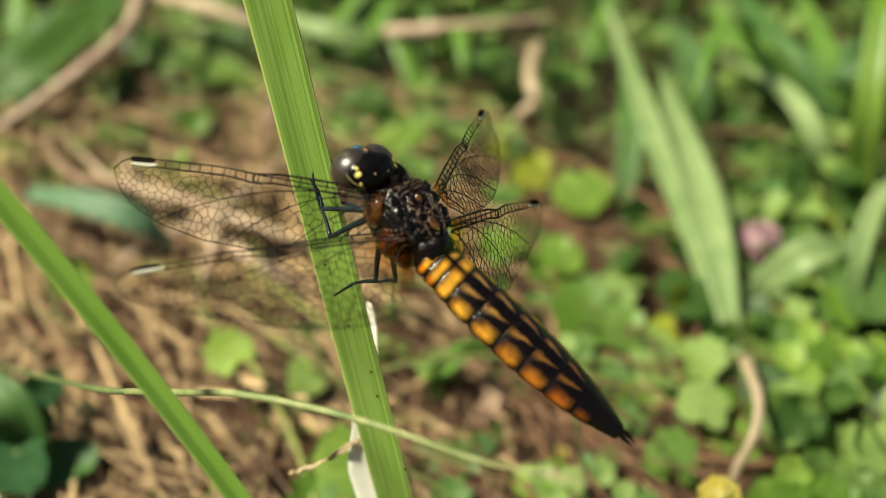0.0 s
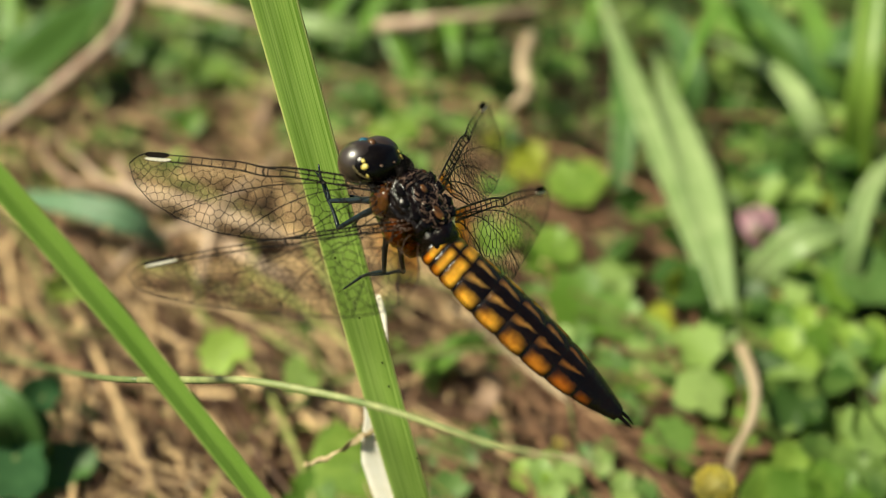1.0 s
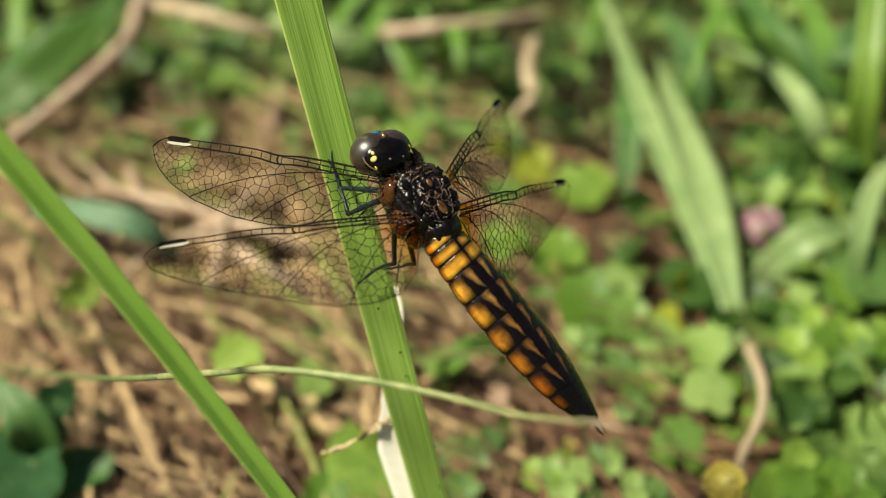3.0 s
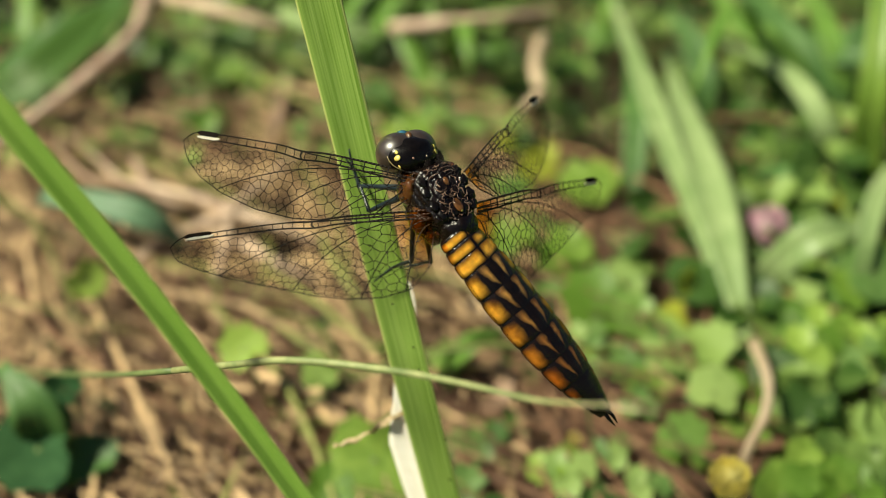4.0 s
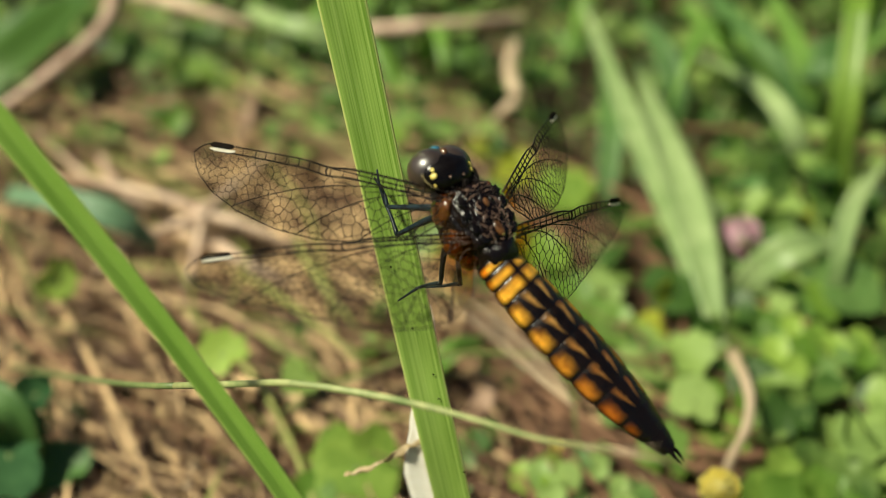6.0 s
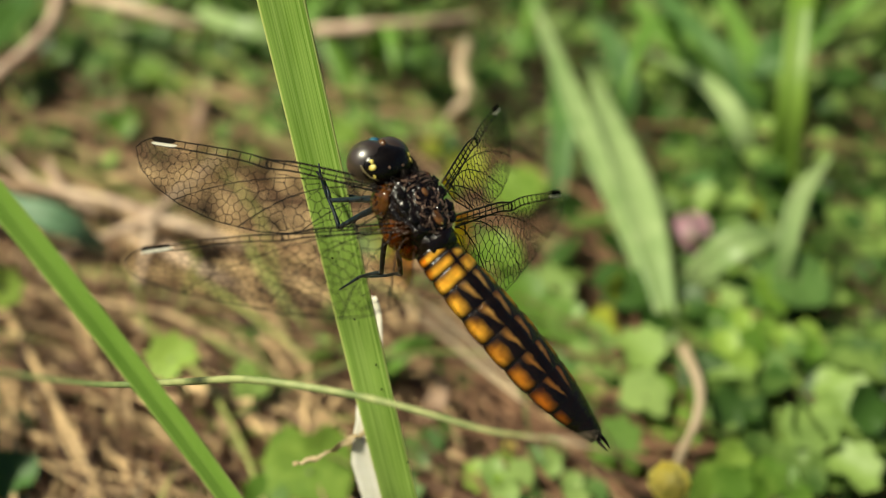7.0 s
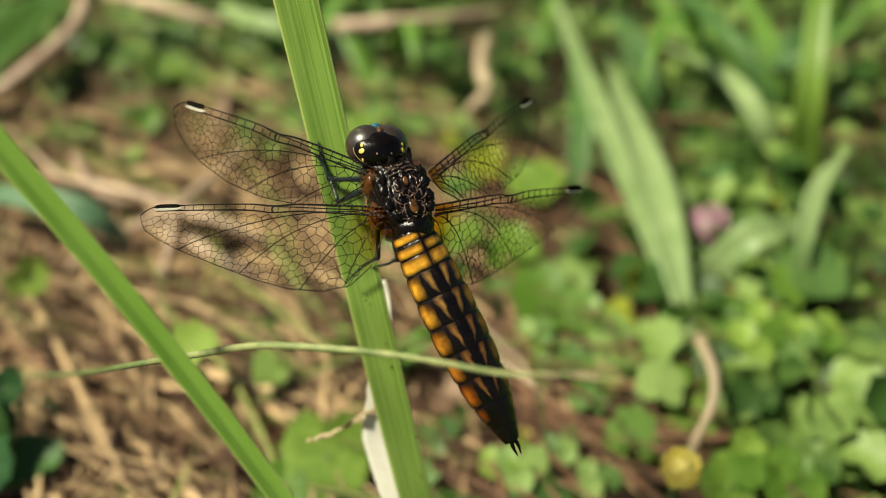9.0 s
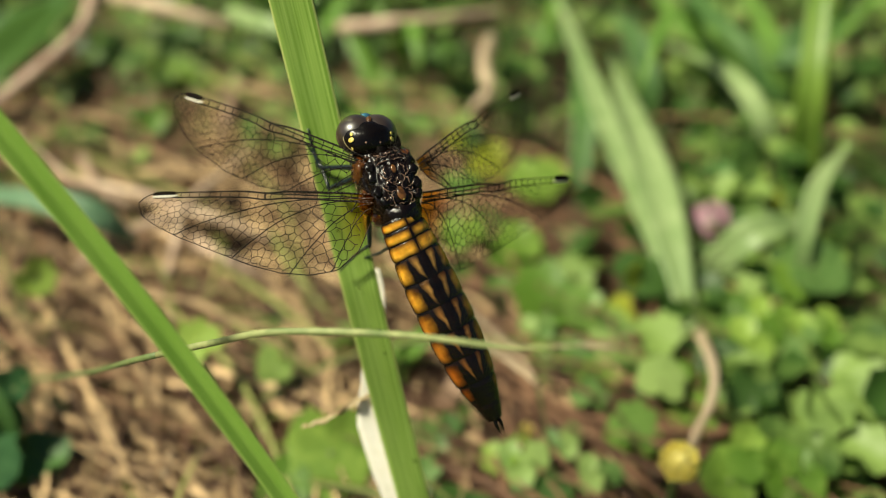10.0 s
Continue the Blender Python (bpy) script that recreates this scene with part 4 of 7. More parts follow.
stalk("dry_stalk", [(-0.0832, 0.2756, 0.0400), (-0.0807, 0.2541, 0.0410), (-0.0791, 0.2380, 0.0410), (-0.0850, 0.2228, 0.0380), (-0.0954, 0.2126, 0.0330), (-0.1059, 0.2041, 0.0280)], 0.0020, PINKISH_STRAW, "bent pale pinkish dry grass stalk")
stalk("dry_stalk", [(-0.0880, 0.2910, 0.0300), (-0.0721, 0.2770, 0.0320), (-0.0592, 0.2683, 0.0320), (-0.0469, 0.2679, 0.0280)], 0.0026, PALE_STRAW, "pale dry stalk lying on low plants")
stalk("red_stalk", [(-0.0163, 0.2660, 0.0280), (-0.0018, 0.2592, 0.0320), (0.0138, 0.2618, 0.0320), (0.0308, 0.2750, 0.0280)], 0.0020, PINKISH_STRAW, "reddish dry stalk lying on low plants")
stalk("curled_straw", [(0.0264, 0.2611, 0.0260), (0.0220, 0.2336, 0.0320), (0.0213, 0.2181, 0.0340), (0.0223, 0.2161, 0.0320), (0.0192, 0.2168, 0.0280), (0.0176, 0.2269, 0.0180)], 0.0019, PALE_STRAW, "short curled pale straw")
stalk("dry_shoot", [(0.0525, 0.1323, 0.0240), (0.0506, 0.1184, 0.0280), (0.0480, 0.1104, 0.0280), (0.0449, 0.1066, 0.0240), (0.0454, 0.1068, 0.0120)], 0.0010, PALE_STRAW, "bent tan dry shoot below a grass blade")
stalk("withered_stalk", [(-0.0559, 0.2557, 0.0040), (-0.0481, 0.2537, 0.0120), (-0.0471, 0.2747, 0.0160)], 0.0016, BRANCH, "pale withered stalk among low plants")

arc_blade("dry_leaf", [(0.0013, 0.1309, 0.0080), (0.0060, 0.1276, 0.0140), (0.0087, 0.1283, 0.0180), (0.0099, 0.1385, 0.0140)], 0.0035, TAN_LEAF, "curled tan dry leaf on the litter", tip=0.4, root=0.5, category="dry leaf")
arc_blade("low_arched_blade", [(-0.0048, 0.1395, 0.0080), (-0.0015, 0.1317, 0.0220), (0.0023, 0.1312, 0.0260), (0.0080, 0.1381, 0.0200), (0.0103, 0.1415, 0.0120)], 0.0027, GRASS, "small arched green blade over litter", tip=0.3, root=0.6)
arc_blade("hanging_grass_blade", [(0.0824, 0.2838, 0.0360), (0.0863, 0.2543, 0.0340), (0.0931, 0.2382, 0.0280), (0.1041, 0.2291, 0.0160)], 0.0085, SHADE_TONE_GRASS, "green grass blade hanging over low plants", tip=0.2, root=0.7)
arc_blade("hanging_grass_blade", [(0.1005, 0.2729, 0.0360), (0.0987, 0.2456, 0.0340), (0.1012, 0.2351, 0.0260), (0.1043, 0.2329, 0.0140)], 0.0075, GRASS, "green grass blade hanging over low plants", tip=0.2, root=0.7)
arc_blade("hanging_grass_blade", [(0.0881, 0.2548, 0.0120), (0.0969, 0.2474, 0.0220), (0.1058, 0.2469, 0.0300), (0.1171, 0.2477, 0.0340)], 0.0063, SHADE_TONE_GRASS, "dark green grass blade lying across", tip=0.2, root=0.7)
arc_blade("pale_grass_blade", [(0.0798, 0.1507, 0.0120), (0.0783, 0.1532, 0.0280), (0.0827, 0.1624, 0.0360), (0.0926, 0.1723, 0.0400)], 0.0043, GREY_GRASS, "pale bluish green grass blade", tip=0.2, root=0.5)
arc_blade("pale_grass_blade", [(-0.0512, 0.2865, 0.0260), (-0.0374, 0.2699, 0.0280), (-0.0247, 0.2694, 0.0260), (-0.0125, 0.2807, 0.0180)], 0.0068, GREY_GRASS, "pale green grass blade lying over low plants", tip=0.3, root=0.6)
arc_blade("shaded_grass_blade", [(0.0647, 0.2301, 0.0120), (0.0653, 0.2321, 0.0240), (0.0636, 0.2423, 0.0320), (0.0591, 0.2558, 0.0360)], 0.0080, SHADE_TONE_GRASS, "green grass blade with shade painted into its dark colour", tip=0.2, root=0.6)
arc_blade("shaded_grass_blade", [(0.0676, 0.2020, 0.0120), (0.0717, 0.1928, 0.0220), (0.0772, 0.1867, 0.0240), (0.0870, 0.1895, 0.0160)], 0.0046, SHADE_TONE_GRASS, "green grass blade with shade painted into its dark colour", tip=0.2, root=0.6)
arc_blade("corner_grass_blade", [(-0.1231, 0.2342, 0.0220), (-0.1068, 0.2364, 0.0300), (-0.0981, 0.2552, 0.0340), (-0.0912, 0.2917, 0.0360)], 0.0135, MID_LEAF, "broad green grass blade above the dry ground", tip=0.5, root=0.8)
stalk("dry_stalk", [(-0.1091, 0.2476, 0.0100), (-0.0961, 0.2152, 0.0200), (-0.0847, 0.1959, 0.0240), (-0.0752, 0.1925, 0.0220), (-0.0676, 0.1990, 0.0160)], 0.0010, TAN_LEAF, "thin brown bent stalk over straw")
stalk("dry_stalk", [(-0.0860, 0.2380, 0.0100), (-0.0761, 0.2092, 0.0180), (-0.0683, 0.1940, 0.0200), (-0.0614, 0.1903, 0.0180)], 0.0013, BRANCH, "pale bent stalk over straw")
stalk("dry_stalk", [(-0.0446, 0.2610, 0.0140), (-0.0447, 0.2426, 0.0180), (-0.0442, 0.2276, 0.0200), (-0.0469, 0.2252, 0.0140)], 0.0019, TAN_LEAF, "pinkish dry stalk among low plants")
stalk("dry_stalk", [(-0.0591, 0.1926, 0.0120), (-0.0463, 0.1764, 0.0180), (-0.0359, 0.1649, 0.0200), (-0.0259, 0.1627, 0.0140)], 0.0017, BRANCH, "pale broad straw lying on the ground")
stalk("dry_stalk", [(-0.0531, 0.1168, 0.0060), (-0.0503, 0.1178, 0.0120), (-0.0516, 0.1225, 0.0140)], 0.0011, PINK_STRAW, "reddish dry stalk on dark litter")
stalk("dry_stalk", [(-0.0433, 0.1106, 0.0100), (-0.0402, 0.1101, 0.0160), (-0.0399, 0.1143, 0.0160), (-0.0430, 0.1246, 0.0100)], 0.0011, PALE_STRAW, "pale dry stalk on dark litter")
stalk("dry_stalk", [(-0.0364, 0.1342, 0.0100), (-0.0311, 0.1242, 0.0120), (-0.0282, 0.1187, 0.0100)], 0.0012, PINK_STRAW, "reddish dry stalk on dark litter")


def dry_branch():
    knot = Vector((-0.0475, 0.1784, 0.0240))
    root = new("dry_branch")
    root.location = knot
    ball("knot", (0, 0, 0), (0.0030, 0.0026, 0.0024), BRANCH, root, seg=14, rings=9, bump=0.5)
    for arm in ([(-0.0567, 0.1824, 0.0260), (-0.0737, 0.1922, 0.0240), (-0.0835, 0.2064, 0.0210), (-0.0977, 0.2263, 0.0180)], [(-0.0395, 0.1748, 0.0240), (-0.0302, 0.1725, 0.0210), (-0.0224, 0.1730, 0.0160)],
                [(-0.0439, 0.1844, 0.0250), (-0.0396, 0.1998, 0.0220), (-0.0361, 0.2228, 0.0180)], [(-0.0481, 0.1716, 0.0200), (-0.0486, 0.1602, 0.0170), (-0.0460, 0.1497, 0.0140)], [(-0.0534, 0.1773, 0.0220), (-0.0634, 0.1723, 0.0200), (-0.0698, 0.1662, 0.0160)]):
        pts = glide([(0, 0, 0)] + [tuple(Vector(p) - knot) for p in arm], 12)
        tube("arm", pts, [(0.00125 - 0.00007 * i) * (1 + 0.18 * math.sin(i * 2.1 + arm[0][0] * 900)) for i in range(12)], BRANCH, root)
    tagged(root, "pale forked dead branch lying on the ground", "branch")


dry_branch()


def leafy_shoot(name, centre, size, material, label, normal=(0.1, -0.5, 1), turn=0.0, count=1, lobes=4, seed=1):
    """A stalk from the ground with one or more rounded leaves."""
    rng = random.Random(seed)
    root = new(name)
    c = Vector(centre)
    root.location = (c.x, c.y, 0)
    for i in range(count):
        off = Vector((0, 0, c.z)) if count == 1 else Vector((math.cos(turn + i * 6.283 / count) * size * 0.52, math.sin(turn + i * 6.283 / count) * size * 0.52, c.z + rng.uniform(-1, 1) * size * 0.1))
        v, f = [], []
        nn = Vector(normal) + Vector((off.x, off.y, 0)) * (0.25 / size)
        leaf_data(v, f, off, nn, rng.uniform(0, 6.28) if count == 1 else turn + i * 6.283 / count, size, lobes, 0.12)
        mesh_object("leaf", v, f, material, root)
    tube("stalk", glide([(0.002, 0.004, -0.002), (0.001, 0.002, c.z * 0.6), (0, 0, c.z - size * 0.05)], 6), 0.0005, STEM, root, sides=6)
    return tagged(root, label, "leafy plant", "%s in the ground cover" % {"clover": "clover plants", "pale_leaf": "pale leaves", "young_leaf": "young leaves", "soft_leaf": "soft green leaves", "yellowing_leaf": "yellowing leaves"}[name] if name in ("clover", "pale_leaf", "young_leaf", "soft_leaf", "yellowing_leaf") else "")


leafy_shoot("round_leaf", (-0.0356, 0.1270, 0.0300), 0.0085, BRIGHT, "bright green round leaf over straw", count=1, seed=3)
leafy_shoot("round_leaf", (-0.0708, 0.1531, 0.0260), 0.0080, BRIGHT, "yellow-green round leaf over straw", normal=(0.6, -0.8, 0.6), seed=4)
leafy_shoot("broad_leaf", (-0.0132, 0.1091, 0.0220), 0.0155, BRIGHT, "broad bright green leaf low over litter", normal=(0.2, -0.7, 1), count=1, lobes=1, seed=5)
leafy_shoot("broad_leaf", (-0.0205, 0.1039, 0.0200), 0.0090, BRIGHT, "bright green leaf low over litter", lobes=3, seed=6)
arc_blade("shaded_grass_blade", [(-0.0700, 0.1166, 0.0040), (-0.0663, 0.1135, 0.0180), (-0.0665, 0.1130, 0.0300), (-0.0729, 0.1193, 0.0340)], 0.0085, SHADE_TONE_GRASS, "green grass blade with shade painted into its dark colour", tip=0.3)
leafy_shoot("dark_leaf", (-0.0594, 0.1120, 0.0200), 0.0085, SHADE_TONE_GRASS, "green leaf with shade painted into its dark colour", lobes=2, seed=8)
leafy_shoot("dark_leaf", (-0.0668, 0.1243, 0.0240), 0.0070, DEEP_SHADE, "green leaf with shade painted into its dark colour", lobes=2, normal=(0.5, -0.6, 0.8), seed=7)
leafy_shoot("young_leaf", (0.0301, 0.1901, 0.0220), 0.0125, BRIGHT, "bright yellow-green young leaf", seed=10)
leafy_shoot("young_leaf", (0.0243, 0.1681, 0.0180), 0.0130, BRIGHT, "bright green leaf among low plants", seed=11)
leafy_shoot("young_leaf", (0.0278, 0.1505, 0.0200), 0.0150, BRIGHT, "bright green leaf among low plants", seed=12)
leafy_shoot("clover", (-0.0647, 0.2560, 0.0200), 0.0048, BRIGHT, "bright green three-leaved clover plant", count=3, seed=13)
leafy_shoot("clover", (-0.0657, 0.2319, 0.0180), 0.0044, BRIGHT, "bright green three-leaved clover plant", count=3, turn=0.6, seed=14)
leafy_shoot("clover", (-0.0121, 0.2258, 0.0180), 0.0048, BRIGHT, "green three-leaved clover among low plants", count=3, turn=1.2, seed=15)
leafy_shoot("clover", (0.0462, 0.1278, 0.0180), 0.0055, BRIGHT, "green three-leaved clover among low plants", count=3, turn=0.2, seed=16)
leafy_shoot("clover", (0.0161, 0.1090, 0.0180), 0.0053, BRIGHT, "green three-leaved clover among low plants", count=3, turn=0.9, seed=17)
leafy_shoot("clover", (0.0582, 0.1093, 0.0180), 0.0060, BRIGHT, "bright green three-leaved clover plant", count=3, turn=0.5, seed=18)
leafy_shoot("clover", (0.0372, 0.1155, 0.0160), 0.0053, BRIGHT, "green three-leaved clover among low plants", count=3, turn=1.5, seed=19)
leafy_shoot("clover", (0.0637, 0.1330, 0.0220), 0.0058, BRIGHT, "bright green three-leaved clover plant", count=3, turn=0.3, seed=20)
leafy_shoot("pale_leaf", (0.0700, 0.1604, 0.0200), 0.0074, BRIGHT, "light green rounded leaf among low plants", count=1, turn=0.0, lobes=3, seed=40)
leafy_shoot("pale_leaf", (0.0763, 0.1502, 0.0220), 0.0094, BRIGHT, "light green rounded leaf among low plants", count=1, turn=0.7, lobes=4, seed=41)
leafy_shoot("pale_leaf", (0.0861, 0.1598, 0.0220), 0.0098, BRIGHT, "light green rounded leaf among low plants", count=1, turn=1.4, lobes=5, seed=42)
leafy_shoot("clover", (0.0710, 0.1444, 0.0180), 0.0053, BRIGHT, "bright green three-leaved clover plant", count=3, turn=0.1, lobes=3, seed=43)
leafy_shoot("clover", (0.0777, 0.1378, 0.0200), 0.0055, BRIGHT, "bright green three-leaved clover plant", count=3, turn=0.8, lobes=4, seed=44)
leafy_shoot("clover", (0.0651, 0.1504, 0.0160), 0.0050, BRIGHT, "bright green three-leaved clover plant", count=3, turn=1.5, lobes=5, seed=45)
leafy_shoot("clover", (0.0901, 0.1867, 0.0200), 0.0051, BRIGHT, "bright green three-leaved clover plant", count=3, turn=0.2, lobes=3, seed=46)
leafy_shoot("clover", (0.0829, 0.1926, 0.0180), 0.0047, BRIGHT, "bright green three-leaved clover plant", count=3, turn=0.9, lobes=4, seed=47)
leafy_shoot("clover", (0.0548, 0.1234, 0.0180), 0.0055, BRIGHT, "bright green three-leaved clover plant", count=3, turn=1.6, lobes=5, seed=48)
leafy_shoot("clover", (0.0495, 0.1202, 0.0160), 0.0048, BRIGHT, "bright green three-leaved clover plant", count=3, turn=1.0, lobes=4, seed=50)
leafy_shoot("clover", (0.0340, 0.1304, 0.0160), 0.0047, BRIGHT, "bright green three-leaved clover plant", count=3, turn=1.7, lobes=5, seed=51)
leafy_shoot("pale_leaf", (0.0270, 0.1381, 0.0160), 0.0078, BRIGHT, "light green rounded leaf among low plants", count=1, turn=0.4, lobes=3, seed=52)
leafy_shoot("yellowing_leaf", (0.0454, 0.1533, 0.0220), 0.0065, YELLOW_LEAF, "small yellowing leaf on a stalk", normal=(0.8, -0.8, 0.4), seed=21)
leafy_shoot("yellowing_leaf", (0.0422, 0.1472, 0.0180), 0.0065, YELLOW_LEAF, "small yellowing leaf on a stalk", normal=(-0.7, -0.8, 0.5), seed=22)
leafy_shoot("yellowing_leaf", (0.0218, 0.2098, 0.0180), 0.0090, YELLOW_LEAF, "yellowing leaf among low plants", seed=23)
leafy_shoot("young_leaf", (0.0244, 0.1667, 0.0220), 0.0093, BRIGHT, "bright yellow-green leaf among low plants", normal=(0.1, -0.6, 1), count=1, turn=0.7, lobes=2, seed=61)
leafy_shoot("soft_leaf", (0.0328, 0.1564, 0.0200), 0.0054, SOFT_LEAF, "soft light green three-leaved plant among low plants", normal=(0.1, -0.6, 1), count=3, turn=1.4, lobes=3, seed=62)
leafy_shoot("soft_leaf", (0.0354, 0.1473, 0.0180), 0.0102, MID_LEAF, "mid green leaf among low plants", normal=(0.1, -0.6, 1), count=1, turn=2.1, lobes=2, seed=63)
leafy_shoot("soft_leaf", (0.0248, 0.1405, 0.0200), 0.0040, SOFT_LEAF, "soft light green three-leaved plant among low plants", normal=(0.1, -0.6, 1), count=3, turn=2.8, lobes=2, seed=64)
leafy_shoot("soft_leaf", (0.0195, 0.1559, 0.0160), 0.0086, MID_LEAF, "mid green leaf among low plants", normal=(0.1, -0.6, 1), count=1, turn=3.5, lobes=3, seed=65)
leafy_shoot("soft_leaf", (0.0435, 0.1225, 0.0220), 0.0091, SOFT_LEAF, "soft light green leaf among low plants", normal=(0.1, -0.6, 1), count=1, turn=4.2, lobes=3, seed=66)
leafy_shoot("soft_leaf", (0.0378, 0.1155, 0.0180), 0.0090, MID_LEAF, "mid green leaf among low plants", normal=(0.1, -0.6, 1), count=1, turn=4.9, lobes=4, seed=67)
leafy_shoot("soft_leaf", (0.0316, 0.1237, 0.0180), 0.0038, SOFT_LEAF, "soft light green three-leaved plant among low plants", normal=(0.1, -0.6, 1), count=3, turn=5.6, lobes=2, seed=68)
leafy_shoot("soft_leaf", (0.0177, 0.1071, 0.0200), 0.0048, SOFT_LEAF, "soft light green three-leaved plant among low plants", normal=(0.1, -0.6, 1), count=3, turn=0.3, lobes=3, seed=69)
leafy_shoot("soft_leaf", (0.0122, 0.1384, 0.0140), 0.0081, MID_LEAF, "mid green leaf among low plants", normal=(0.1, -0.6, 1), count=1, turn=1.0, lobes=2, seed=70)
leafy_shoot("soft_leaf", (0.0041, 0.1169, 0.0160), 0.0066, SOFT_LEAF, "soft light green leaf among low plants", normal=(0.1, -0.6, 1), count=1, turn=1.7, lobes=4, seed=71)
leafy_shoot("soft_leaf", (-0.0020, 0.1172, 0.0160), 0.0037, SOFT_LEAF, "soft light green three-leaved plant among low plants", normal=(0.1, -0.6, 1), count=3, turn=2.4, lobes=2, seed=72)
leafy_shoot("soft_leaf", (0.0011, 0.1064, 0.0180), 0.0070, SOFT_LEAF, "soft light green leaf among low plants", normal=(0.1, -0.6, 1), count=1, turn=3.1, lobes=4, seed=73)
leafy_shoot("young_leaf", (0.0551, 0.1044, 0.0220), 0.0066, BRIGHT, "bright yellow-green three-leaved plant among low plants", normal=(0.1, -0.6, 1), count=3, turn=3.8, lobes=3, seed=74)
leafy_shoot("young_leaf", (0.0601, 0.1012, 0.0200), 0.0114, BRIGHT, "bright yellow-green leaf among low plants", normal=(0.1, -0.6, 1), count=1, turn=4.5, lobes=2, seed=75)
leafy_shoot("young_leaf", (0.0499, 0.1016, 0.0200), 0.0103, BRIGHT, "bright yellow-green leaf among low plants", normal=(0.1, -0.6, 1), count=1, turn=5.2, lobes=2, seed=76)
leafy_shoot("soft_leaf", (0.0580, 0.1179, 0.0180), 0.0042, SOFT_LEAF, "soft light green three-leaved plant among low plants", normal=(0.1, -0.6, 1), count=3, turn=5.9, lobes=4, seed=77)
leafy_shoot("soft_leaf", (0.0674, 0.1307, 0.0200), 0.0098, SOFT_LEAF, "soft light green leaf among low plants", normal=(0.1, -0.6, 1), count=1, turn=0.6, lobes=4, seed=78)
leafy_shoot("soft_leaf", (0.0774, 0.1363, 0.0200), 0.0042, SOFT_LEAF, "soft light green three-leaved plant among low plants", normal=(0.1, -0.6, 1), count=3, turn=1.3, lobes=3, seed=79)
leafy_shoot("soft_leaf", (0.0651, 0.1483, 0.0160), 0.0087, MID_LEAF, "mid green leaf among low plants", normal=(0.1, -0.6, 1), count=1, turn=2.0, lobes=2, seed=80)
leafy_shoot("soft_leaf", (0.0811, 0.1521, 0.0240), 0.0141, SOFT_LEAF, "soft light green leaf among low plants", normal=(0.1, -0.6, 1), count=1, turn=2.7, lobes=2, seed=81)
leafy_shoot("soft_leaf", (0.0712, 0.1526, 0.0200), 0.0054, SOFT_LEAF, "soft light green three-leaved plant among low plants", normal=(0.1, -0.6, 1), count=3, turn=3.4, lobes=4, seed=82)
leafy_shoot("soft_leaf", (0.0318, 0.1368, 0.0160), 0.0072, SOFT_LEAF, "soft light green leaf among low plants", normal=(0.1, -0.6, 1), count=1, turn=4.1, lobes=3, seed=83)
leafy_shoot("soft_leaf", (0.0645, 0.1656, 0.0140), 0.0078, MID_LEAF, "mid green leaf among low plants", normal=(0.1, -0.6, 1), count=1, turn=4.8, lobes=3, seed=84)
leafy_shoot("young_leaf", (-0.0640, 0.2573, 0.0200), 0.0078, BRIGHT, "bright yellow-green three-leaved plant among low plants", normal=(0.1, -0.6, 1), count=3, turn=0.2, lobes=3, seed=86)
leafy_shoot("young_leaf", (-0.0647, 0.2328, 0.0180), 0.0069, BRIGHT, "bright yellow-green three-leaved plant among low plants", normal=(0.1, -0.6, 1), count=3, turn=0.9, lobes=4, seed=87)
leafy_shoot("soft_leaf", (-0.0872, 0.2768, 0.0180), 0.0071, MID_LEAF, "mid green three-leaved plant among low plants", normal=(0.1, -0.6, 1), count=3, turn=1.6, lobes=2, seed=88)
leafy_shoot("soft_leaf", (-0.1107, 0.2958, 0.0160), 0.0138, MID_LEAF, "mid green leaf among low plants", normal=(0.1, -0.6, 1), count=1, turn=2.3, lobes=2, seed=89)
leafy_shoot("soft_leaf", (-0.1179, 0.2666, 0.0140), 0.0072, MID_LEAF, "mid green three-leaved plant among low plants", normal=(0.1, -0.6, 1), count=3, turn=3.0, lobes=2, seed=90)
leafy_shoot("soft_leaf", (-0.0975, 0.2691, 0.0120), 0.0057, MID_LEAF, "mid green three-leaved plant among low plants", normal=(0.1, -0.6, 1), count=3, turn=3.7, lobes=3, seed=91)
leafy_shoot("soft_leaf", (-0.0855, 0.3096, 0.0140), 0.0062, MID_LEAF, "mid green three-leaved plant among low plants", normal=(0.1, -0.6, 1), count=3, turn=4.4, lobes=3, seed=92)
leafy_shoot("soft_leaf", (-0.0593, 0.2833, 0.0140), 0.0050, MID_LEAF, "mid green three-leaved plant among low plants", normal=(0.1, -0.6, 1), count=3, turn=5.1, lobes=3, seed=93)
leafy_shoot("young_leaf", (-0.0209, 0.1103, 0.0160), 0.0095, BRIGHT, "bright yellow-green leaf among low plants", normal=(0.1, -0.6, 1), count=1, turn=0.5, lobes=4, seed=95)
leafy_shoot("dark_leaf", (-0.0670, 0.1111, 0.0240), 0.0149, DEEP_SHADE, "bluish green leaf with shade painted into its dark colour", normal=(0.1, -0.6, 1), count=1, turn=1.2, lobes=3, seed=96)
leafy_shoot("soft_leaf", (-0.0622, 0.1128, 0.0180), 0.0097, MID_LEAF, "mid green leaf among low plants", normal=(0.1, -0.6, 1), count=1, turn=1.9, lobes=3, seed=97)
leafy_shoot("dark_leaf", (-0.0642, 0.1278, 0.0140), 0.0087, DEEP_SHADE, "bluish green leaf with shade painted into its dark colour", normal=(0.1, -0.6, 1), count=1, turn=2.6, lobes=2, seed=98)
